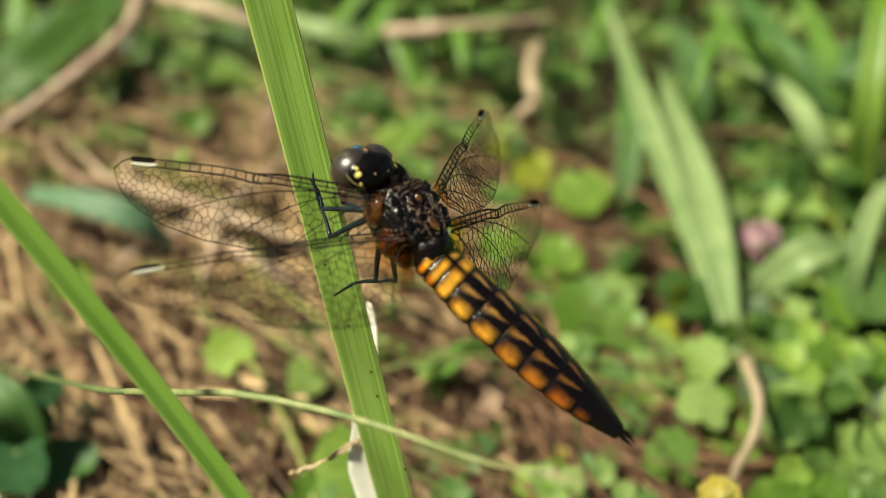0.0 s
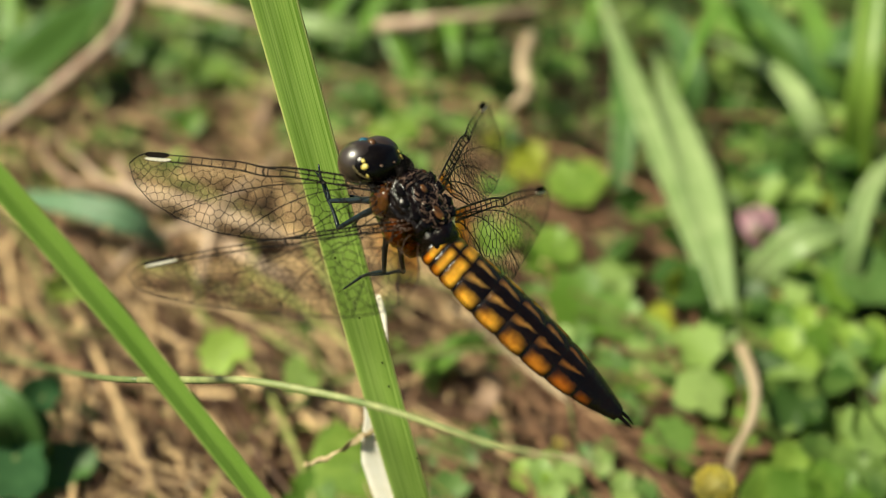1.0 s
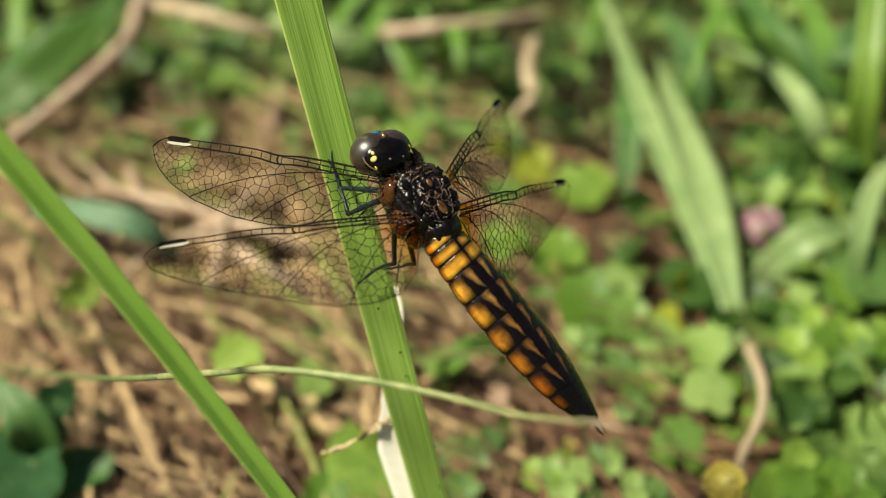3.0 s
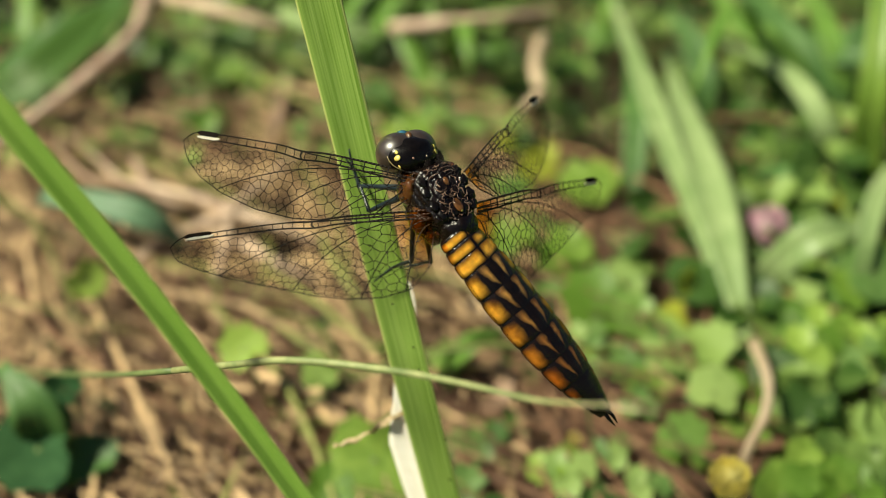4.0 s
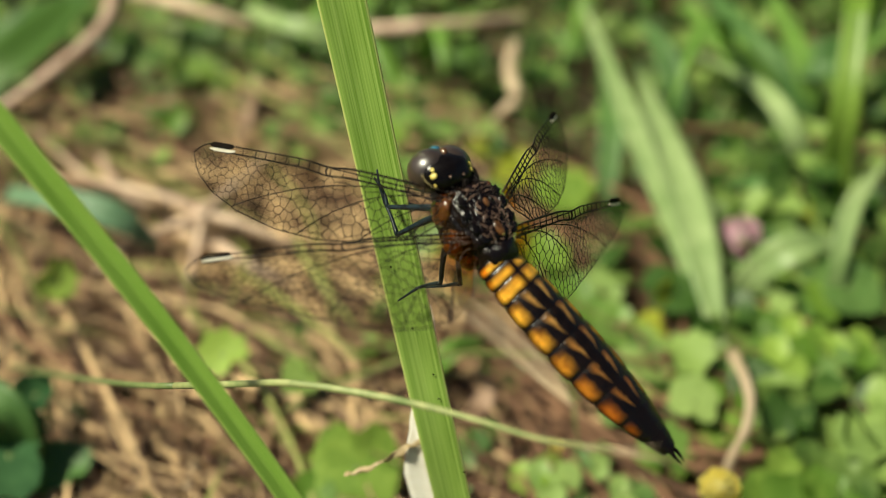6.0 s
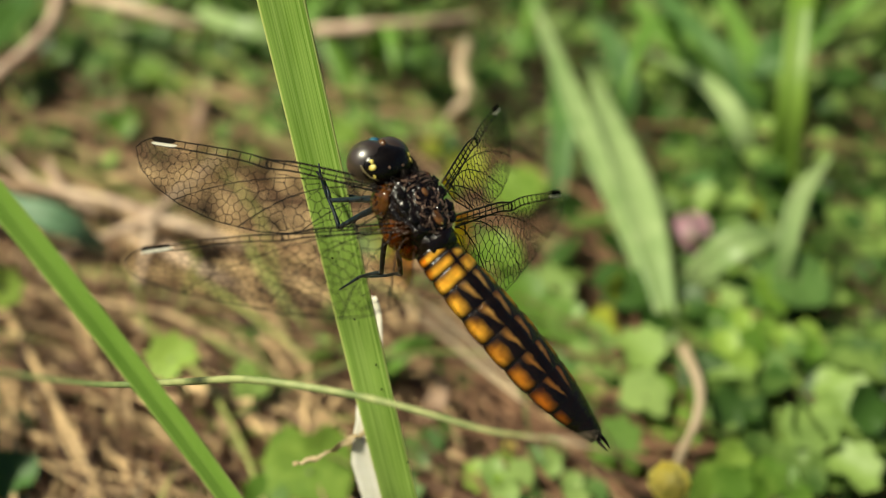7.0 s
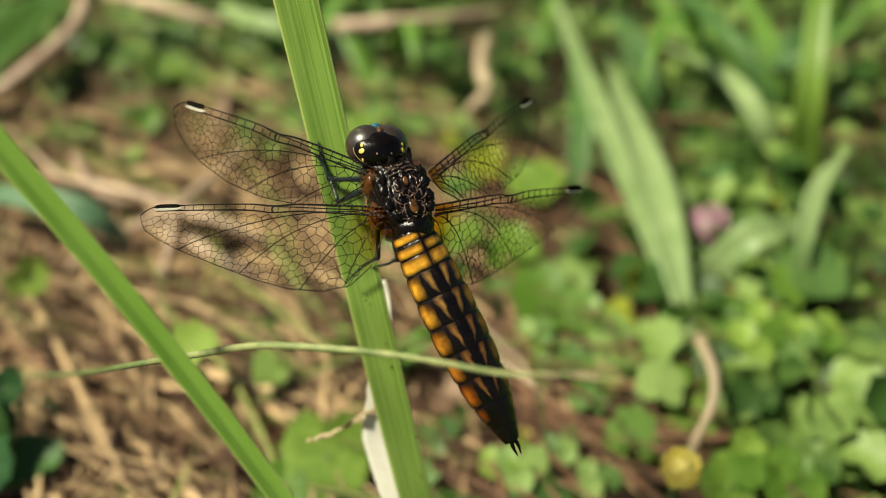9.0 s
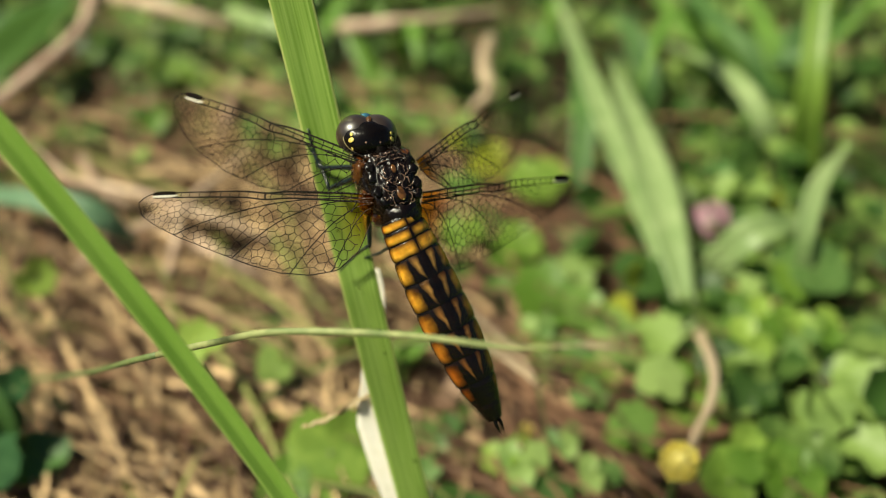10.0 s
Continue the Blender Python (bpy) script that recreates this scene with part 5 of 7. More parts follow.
leafy_shoot("dark_leaf", (-0.0780, 0.1427, 0.0140), 0.0094, DEEP_SHADE, "bluish green leaf with shade painted into its dark colour", normal=(0.1, -0.6, 1), count=1, turn=3.3, lobes=2, seed=99)
leafy_shoot("yellowing_leaf", (0.0204, 0.2029, 0.0180), 0.0094, YELLOW_LEAF, "small yellowing leaf on a stalk", normal=(0.1, -0.6, 1), count=1, turn=4.0, lobes=2, seed=100)
leafy_shoot("yellowing_leaf", (0.0146, 0.2190, 0.0160), 0.0078, YELLOW_LEAF, "small yellowing leaf on a stalk", normal=(0.1, -0.6, 1), count=1, turn=4.7, lobes=3, seed=101)
leafy_shoot("young_leaf", (0.0339, 0.1949, 0.0200), 0.0098, BRIGHT, "bright yellow-green leaf among low plants", normal=(0.1, -0.6, 1), count=1, turn=5.4, lobes=4, seed=102)
leafy_shoot("yellowing_leaf", (0.0873, 0.1883, 0.0160), 0.0068, YELLOW_LEAF, "small yellowing leaf on a stalk", normal=(0.1, -0.6, 1), count=1, turn=0.1, lobes=3, seed=103)
leafy_shoot("soft_leaf", (0.0443, 0.2754, 0.0200), 0.0062, MID_LEAF, "mid green three-leaved plant among low plants", normal=(0.1, -0.6, 1), count=3, turn=0.8, lobes=4, seed=104)
leafy_shoot("soft_leaf", (0.0141, 0.2704, 0.0180), 0.0067, MID_LEAF, "mid green three-leaved plant among low plants", normal=(0.1, -0.6, 1), count=3, turn=1.5, lobes=4, seed=105)
leafy_shoot("soft_leaf", (-0.0188, 0.2374, 0.0180), 0.0054, MID_LEAF, "mid green three-leaved plant among low plants", normal=(0.1, -0.6, 1), count=3, turn=2.2, lobes=4, seed=106)
leafy_shoot("soft_leaf", (-0.1183, 0.2858, 0.0160), 0.0076, MID_LEAF, "mid green three-leaved plant among low plants", normal=(0.1, -0.6, 1), count=3, turn=0.0, lobes=2, seed=130)
leafy_shoot("soft_leaf", (-0.1039, 0.2583, 0.0140), 0.0061, MID_LEAF, "mid green three-leaved plant among low plants", normal=(0.1, -0.6, 1), count=3, turn=0.9, lobes=3, seed=131)
leafy_shoot("soft_leaf", (-0.0869, 0.2566, 0.0160), 0.0068, MID_LEAF, "mid green three-leaved plant among low plants", normal=(0.1, -0.6, 1), count=3, turn=1.8, lobes=4, seed=132)
leafy_shoot("soft_leaf", (-0.0791, 0.2664, 0.0180), 0.0069, MID_LEAF, "mid green three-leaved plant among low plants", normal=(0.1, -0.6, 1), count=3, turn=2.7, lobes=2, seed=133)
leafy_shoot("soft_leaf", (-0.0732, 0.2578, 0.0140), 0.0050, MID_LEAF, "mid green three-leaved plant among low plants", normal=(0.1, -0.6, 1), count=3, turn=3.6, lobes=3, seed=134)
leafy_shoot("soft_leaf", (-0.0568, 0.2578, 0.0160), 0.0058, BRIGHT, "bright yellow-green three-leaved plant among low plants", normal=(0.1, -0.6, 1), count=3, turn=4.5, lobes=4, seed=135)
leafy_shoot("soft_leaf", (-0.0770, 0.2461, 0.0140), 0.0049, MID_LEAF, "mid green three-leaved plant among low plants", normal=(0.1, -0.6, 1), count=3, turn=5.4, lobes=2, seed=136)
leafy_shoot("soft_leaf", (-0.1331, 0.3138, 0.0140), 0.0093, MID_LEAF, "mid green three-leaved plant among low plants", normal=(0.1, -0.6, 1), count=3, turn=0.3, lobes=3, seed=137)
leafy_shoot("soft_leaf", (-0.1046, 0.3065, 0.0160), 0.0079, MID_LEAF, "mid green three-leaved plant among low plants", normal=(0.1, -0.6, 1), count=3, turn=1.2, lobes=4, seed=138)
leafy_shoot("soft_leaf", (-0.0666, 0.2896, 0.0180), 0.0073, MID_LEAF, "mid green three-leaved plant among low plants", normal=(0.1, -0.6, 1), count=3, turn=2.1, lobes=2, seed=139)
leafy_shoot("soft_leaf", (-0.0320, 0.2461, 0.0140), 0.0055, MID_LEAF, "mid green three-leaved plant among low plants", normal=(0.1, -0.6, 1), count=3, turn=3.0, lobes=3, seed=140)
leafy_shoot("soft_leaf", (-0.0130, 0.2376, 0.0160), 0.0061, BRIGHT, "bright yellow-green three-leaved plant among low plants", normal=(0.1, -0.6, 1), count=3, turn=3.9, lobes=4, seed=141)
leafy_shoot("soft_leaf", (-0.0089, 0.2723, 0.0180), 0.0068, MID_LEAF, "mid green three-leaved plant among low plants", normal=(0.1, -0.6, 1), count=3, turn=4.8, lobes=2, seed=142)
leafy_shoot("soft_leaf", (-0.0268, 0.2869, 0.0140), 0.0062, MID_LEAF, "mid green three-leaved plant among low plants", normal=(0.1, -0.6, 1), count=3, turn=5.7, lobes=3, seed=143)
leafy_shoot("soft_leaf", (0.0136, 0.2958, 0.0180), 0.0072, MID_LEAF, "mid green three-leaved plant among low plants", normal=(0.1, -0.6, 1), count=3, turn=0.6, lobes=4, seed=144)
leafy_shoot("soft_leaf", (0.0342, 0.2574, 0.0180), 0.0065, MID_LEAF, "mid green three-leaved plant among low plants", normal=(0.1, -0.6, 1), count=3, turn=1.5, lobes=2, seed=145)
leafy_shoot("soft_leaf", (0.0604, 0.1960, 0.0160), 0.0054, MID_LEAF, "mid green three-leaved plant among low plants", normal=(0.1, -0.6, 1), count=3, turn=2.4, lobes=3, seed=146)
leafy_shoot("soft_leaf", (0.0762, 0.2126, 0.0180), 0.0065, MID_LEAF, "mid green three-leaved plant among low plants", normal=(0.1, -0.6, 1), count=3, turn=3.3, lobes=4, seed=147)
leafy_shoot("soft_leaf", (0.0841, 0.2066, 0.0180), 0.0065, MID_LEAF, "mid green three-leaved plant among low plants", normal=(0.1, -0.6, 1), count=3, turn=4.2, lobes=2, seed=148)
leafy_shoot("soft_leaf", (0.0701, 0.1881, 0.0160), 0.0053, MID_LEAF, "mid green three-leaved plant among low plants", normal=(0.1, -0.6, 1), count=3, turn=5.1, lobes=3, seed=149)
leafy_shoot("soft_leaf", (0.0774, 0.1757, 0.0180), 0.0058, MID_LEAF, "mid green three-leaved plant among low plants", normal=(0.1, -0.6, 1), count=3, turn=0.0, lobes=4, seed=150)
leafy_shoot("soft_leaf", (-0.0253, 0.2263, 0.0200), 0.0058, MID_LEAF, "mid green three-leaved plant among low plants", normal=(0.1, -0.6, 1), count=3, turn=0.0, lobes=2, seed=160)
leafy_shoot("soft_leaf", (-0.0200, 0.2378, 0.0220), 0.0068, MID_LEAF, "mid green three-leaved plant among low plants", normal=(0.1, -0.6, 1), count=3, turn=1.3, lobes=3, seed=161)
leafy_shoot("soft_leaf", (-0.0103, 0.2120, 0.0240), 0.0065, BRIGHT, "bright yellow-green three-leaved plant among low plants", normal=(0.1, -0.6, 1), count=3, turn=2.6, lobes=4, seed=162)
leafy_shoot("soft_leaf", (-0.0044, 0.2294, 0.0200), 0.0055, MID_LEAF, "mid green three-leaved plant among low plants", normal=(0.1, -0.6, 1), count=3, turn=3.9, lobes=2, seed=163)
leafy_shoot("soft_leaf", (-0.0016, 0.2495, 0.0180), 0.0047, MID_LEAF, "mid green three-leaved plant among low plants", normal=(0.1, -0.6, 1), count=3, turn=5.2, lobes=3, seed=164)
leafy_shoot("soft_leaf", (-0.0332, 0.2633, 0.0160), 0.0050, MID_LEAF, "mid green three-leaved plant among low plants", normal=(0.1, -0.6, 1), count=3, turn=0.5, lobes=4, seed=165)
leafy_shoot("soft_leaf", (-0.0075, 0.2018, 0.0220), 0.0056, MID_LEAF, "mid green three-leaved plant among low plants", normal=(0.1, -0.6, 1), count=3, turn=1.8, lobes=2, seed=166)
leafy_shoot("soft_leaf", (0.0049, 0.2278, 0.0180), 0.0044, MID_LEAF, "mid green three-leaved plant among low plants", normal=(0.1, -0.6, 1), count=3, turn=3.1, lobes=3, seed=167)
leafy_shoot("soft_leaf", (0.0131, 0.1925, 0.0200), 0.0045, MID_LEAF, "mid green three-leaved plant among low plants", normal=(0.1, -0.6, 1), count=3, turn=4.4, lobes=4, seed=168)
leafy_shoot("soft_leaf", (-0.0387, 0.3053, 0.0160), 0.0075, MID_LEAF, "mid green three-leaved plant among low plants", normal=(0.1, -0.6, 1), count=3, turn=5.7, lobes=2, seed=169)
leafy_shoot("soft_leaf", (-0.0242, 0.3063, 0.0160), 0.0075, MID_LEAF, "mid green three-leaved plant among low plants", normal=(0.1, -0.6, 1), count=3, turn=1.0, lobes=3, seed=170)
leafy_shoot("soft_leaf", (0.0120, 0.1723, 0.0200), 0.0054, BRIGHT, "bright yellow-green three-leaved plant among low plants", normal=(0.1, -0.6, 1), count=3, turn=2.3, lobes=4, seed=171)
leafy_shoot("soft_leaf", (0.0185, 0.1791, 0.0180), 0.0049, MID_LEAF, "mid green three-leaved plant among low plants", normal=(0.1, -0.6, 1), count=3, turn=3.6, lobes=2, seed=172)
leafy_shoot("soft_leaf", (0.0102, 0.1620, 0.0160), 0.0046, MID_LEAF, "mid green three-leaved plant among low plants", normal=(0.1, -0.6, 1), count=3, turn=4.9, lobes=3, seed=173)
leafy_shoot("soft_leaf", (0.0263, 0.1340, 0.0160), 0.0047, MID_LEAF, "mid green three-leaved plant among low plants", normal=(0.1, -0.6, 1), count=3, turn=0.2, lobes=4, seed=174)
leafy_shoot("soft_leaf", (0.0385, 0.1405, 0.0180), 0.0043, SOFT_LEAF, "soft light green three-leaved plant among low plants", normal=(0.1, -0.6, 1), count=3, turn=1.5, lobes=2, seed=175)
leafy_shoot("soft_leaf", (0.0559, 0.1350, 0.0180), 0.0043, SOFT_LEAF, "soft light green three-leaved plant among low plants", normal=(0.1, -0.6, 1), count=3, turn=2.8, lobes=3, seed=176)
leafy_shoot("soft_leaf", (0.0549, 0.1548, 0.0140), 0.0047, MID_LEAF, "mid green three-leaved plant among low plants", normal=(0.1, -0.6, 1), count=3, turn=4.1, lobes=4, seed=177)
leafy_shoot("soft_leaf", (0.0092, 0.1226, 0.0140), 0.0035, MID_LEAF, "mid green three-leaved plant among low plants", normal=(0.1, -0.6, 1), count=3, turn=5.4, lobes=2, seed=178)
leafy_shoot("soft_leaf", (0.0253, 0.1129, 0.0180), 0.0038, SOFT_LEAF, "soft light green three-leaved plant among low plants", normal=(0.1, -0.6, 1), count=3, turn=0.7, lobes=3, seed=179)
leafy_shoot("soft_leaf", (0.0296, 0.1055, 0.0180), 0.0042, SOFT_LEAF, "soft light green three-leaved plant among low plants", normal=(0.1, -0.6, 1), count=3, turn=2.0, lobes=4, seed=180)


def blossom(name, centre, size, material, label, petals, tilt, dome):
    """A flower head of many small petals on a stalk."""
    root = new(name)
    c = Vector(centre)
    root.location = (c.x, c.y, 0)
    rng = random.Random(petals)
    v, f = [], []
    for i in range(petals):
        s = (i + 0.5) / petals
        a = i * 2.39996
        polar = math.acos(1 - s * (1.25 if dome else 0.9))
        d = Vector((math.sin(polar) * math.cos(a), math.sin(polar) * math.sin(a), math.cos(polar)))
        d = Euler((radians(tilt), 0, 0)).to_matrix() @ d
        p = Vector((0, 0, c.z)) + d * size * 0.28
        axis = Euler((radians(tilt), 0, 0)).to_matrix() @ Vector((0, 0, 1))
        along = (axis - d * axis.dot(d) + Vector((rng.gauss(0, 0.05), rng.gauss(0, 0.05), 0.01))).normalized()
        pts = glide([p - along * size * 0.06, p + d * size * 0.10 + along * size * 0.02, p + d * size * 0.17 + along * size * 0.10], 4)
        ribbon_data(pts, d + Vector((rng.gauss(0, 0.15), rng.gauss(0, 0.15), 0)), [size * k for k in (0.09, 0.17, 0.16, 0.07)], 0.3, size * 0.02, 2, v, f)
    mesh_object("petals", v, f, material, root)["kind"] = "stuff"
    ball("flower_head", (0, 0, c.z), (size * 0.38,) * 3, material, root, seg=10, rings=8)
    tube("stalk", glide([(0.003, 0.006, -0.002), (0.001, 0.003, c.z * 0.6), (0, 0, c.z - size * 0.2)], 8), 0.0006, STEM, root, sides=6)
    return tagged(root, label, "flower", "yellow flowers" if name == "yellow_flower" else "")


blossom("pink_clover_flower", (0.0664, 0.1735, 0.0200), 0.0105, PINK, "pink clover blossom low among the leaves", 60, 20, True)
blossom("yellow_flower", (0.0360, 0.0889, 0.0380), 0.0064, YELLOW, "small yellow clover blossom on a thin stalk", 46, 40, True)
blossom("yellow_flower", (0.0202, 0.1187, 0.0150), 0.0030, YELLOW, "tiny yellow blossom among low plants", 26, 25, True)


def pale_panicle():
    """A spent grass head: pale thin stalks spreading from one stem."""
    root = new("grass_panicle")
    tips = ([(0.0022, 0.1220, 0.0446), (0.0106, 0.1135, 0.0424), (0.0189, 0.1049, 0.0400)], [(0.0032, 0.1185, 0.0484), (0.0129, 0.1113, 0.0431), (0.0226, 0.1050, 0.0406)], [(0.0047, 0.1203, 0.0425), (0.0122, 0.1119, 0.0404), (0.0201, 0.1041, 0.0391)], [(0.0020, 0.1173, 0.0467), (0.0112, 0.1105, 0.0417), (0.0169, 0.1049, 0.0398)], [(0.0060, 0.1212, 0.0440), (0.0156, 0.1116, 0.0405), (0.0245, 0.1034, 0.0387)])
    foot = Vector(tips[0][-1])
    root.location = (foot.x, foot.y, 0)
    node = Vector((0, 0, foot.z - 0.002))
    for t in tips:
        a, b = Vector(t[0]) - root.location, Vector(t[1]) - root.location
        tube("branch", glide([a, b, node], 12), [0.00008 + 0.00001 * k for k in range(12)], PALE_STRAW, root, sides=6)
    tube("main_stalk", glide([node, (0.003, -0.001, foot.z * 0.5), (0.004, 0.0, -0.002)], 8), 0.0002, STEM, root, sides=6)
    tagged(root, "pale spent grass head with thin spreading stalks", "grass head")


pale_panicle()


# ---- the perch and what stands beside it ----
MOVERS = []


def perch():
    """The blade that carries the insect, with its bleached sheath and a dry curl."""
    root = new("perch_grass_blade")
    n = 40
    pts, ws = [], []
    for i in range(n):
        z = -0.110 + 0.170 * i / (n - 1)
        pts.append((0.0006 * math.sin(z * 40) - 0.018 * (z + 0.004), 0.0, z))
        ws.append(0.00440 + z * 0.0115 if z < 0.03 else 0.00475 - (z - 0.03) * 0.05)
    ribbon("blade", pts, (0, -1, 0), ws, BLADE, root, fold=0.10, thick=0.00035, across=12)
    s = [mm(-2.3, 2.9, -20.6), mm(-3.1, 2.8, -24.2), mm(-3.7, 2.7, -28.4), mm(-3.6, 2.7, -32.4), mm(-3.3, 2.6, -37.0), mm(-2.8, 2.6, -42), mm(-2.0, 2.4, -64), mm(-0.6, 2.0, -108)]
    ribbon("dry_sheath", glide(s, 40), (-0.35, -1, 0.2), [0.0003 + 0.0011 * min(1, i / 6) + 0.0026 * max(0, min(1, (i - 7) / 7)) for i in range(40)], SHEATH, root, "bleached cream dry leaf sheath", fold=0.25, thick=0.0002, across=6)
    e = [mm(-0.7, 8.6, -13.2), mm(-0.8, 8.6, -15.2), mm(-1.1, 8.5, -17.4), mm(-1.4, 8.3, -20.2)]
    ribbon("dry_sheath", glide(e, 16), (-0.45, -1, 0.3), [0.0003 + 0.0010 * math.sin(math.pi * min(1, 0.12 + i / 17)) for i in range(16)], SHEATH, root, "torn bleached end of the sheath", fold=0.3, thick=0.0002, across=6)
    tube("sheath_fibre", glide([mm(-1.3, 8.3, -20.0), mm(-1.3, 6.0, -24.0), mm(-2.2, 3.6, -28.0), mm(-2.8, 2.7, -30.0)], 14), 0.0002, SHEATH, root, "bleached fibre of the sheath", sides=6)
    c = [mm(-2.98, 2.34, -26.70), mm(-4.98, 2.20, -27.16), mm(-8.04, 2.07, -28.44), mm(-11.10, 2.01, -29.48), mm(-12.40, 2.17, -29.60)]
    curl = glide(c, 46)
    twist = [p + Vector((0, math.cos(i * 0.85), math.sin(i * 0.85))) * 0.00009 for i, p in enumerate(curl)]
    ribbon("dry_curl", twist, [(0.2, math.cos(i * 0.2), math.sin(i * 0.2)) for i in range(46)], [0.00085 - 0.0000075 * i + 0.00006 * math.sin(i * 0.7) for i in range(46)], DRY_CURL, root, "twisted tan dry leaf tip", fold=0.35, thick=0.0001, across=4)
    for p in ((1.9, -28.9), (-0.2, -12.0), (0.9, -17.3), (0.9, -20.1), (1.3, -34.0), (-1.0, -5.2)):
        ball("speck", mm(p[0], -0.42, p[1]), (0.00011, 0.00005, 0.00014), SHELL, root, "tiny dark speck", seg=8, rings=6)
    tagged(root, "upright light green grass blade with a bleached sheath", "grass blade")
    MOVERS.append((root, BLADE_ROWS))


def leaning():
    n = 44
    pts, ws = [], []
    for i in range(n):
        z = -0.125 + 0.185 * i / (n - 1)
        pts.append((0.0003 * (1 - min(4.0, ((z - 0.012) / 0.017) ** 2)), 0.0, z))
        ws.append(0.00185 + max(-0.03, z) * 0.010 if z < 0.04 else 0.00225 - (z - 0.04) * 0.05)
    ob = new("leaning_grass_blade")
    ribbon("blade", pts, (0, -1, 0), ws, LEAN, ob, fold=0.30, thick=0.0003, across=10)
    tube("midrib", [Vector(p) + Vector((0, 0.11 * w, 0)) for p, w in zip(pts, ws)][:-1], [0.00008 + 0.02 * w for w in ws][:-1], LEAN, ob, sides=6)
    tagged(ob, "narrow bright green grass blade leaning over", "grass blade")
    MOVERS.append((ob, LEANING_ROWS))


def flower_stem():
    root = new("curved_grass_stalk")
    c = [mm(-78.5, -8.66, -115.0), mm(-62.9, -7.59, -92.0), mm(-44.1, -5.80, -62.0), mm(-27.3, -3.62, -34.0), mm(-16.1, -1.65, -14.0), mm(-6.3, -0.49, -4.5), mm(0.0, 0.00, 0.0), mm(7.8, -0.80, 4.0), mm(13.5, -1.65, 8.0), mm(19.5, -2.80, 13.0), mm(21.9, -2.80, 15.9), mm(24.3, -2.70, 18.6)]
    pts = glide(c, 60)
    thick = [0.00034 if i < 36 else 0.00034 - 0.0000115 * (i - 36) for i in range(60)]
    tube("stem", pts[23:], thick[23:], PALE_STEM, root, sides=10)
    tube("lower_stem", pts[:24], [0.97 * r for r in thick[:24]], STEM, root, "dark green lower stem", sides=10)
    rng = random.Random(3)
    for i in range(4):
        b = Vector(c[-1]) - mm(rng.uniform(0, 2.2), rng.uniform(-0.1, 0.1), 1.2)
        e = b + mm(rng.uniform(2.5, 5.5), rng.uniform(-0.9, 1.1), rng.uniform(0, 2.4))
        tube("awn", glide([b, (b + e) / 2 + mm(0, rng.uniform(-0.25, 0.1), 0), e], 8), [0.00007 - 0.000008 * k for k in range(8)], PALE_STRAW, root, "pale hair-thin awn", sides=5)
    tagged(root, "thin curved green grass stem ending in pale awns", "grass stem")
    MOVERS.append((root, STEM_ROWS))


perch()
leaning()
flower_stem()


# ---- the dragonfly ----
dragonfly = new("dragonfly")
tagged(dragonfly, "black dragonfly with orange-yellow abdomen patches clinging to a grass blade", "dragonfly")
MOVERS.append((dragonfly, DRAGONFLY_ROWS))


def thorax_height(x, y):
    """The top of the thorax over (x, y), in millimetres."""
    k = 1 - abs(x / 3.1) ** 2.6 - abs((y - 2.2) / 4.4) ** 2.6
    return -3.2 + 3.15 * max(k, 0.0) ** 0.42


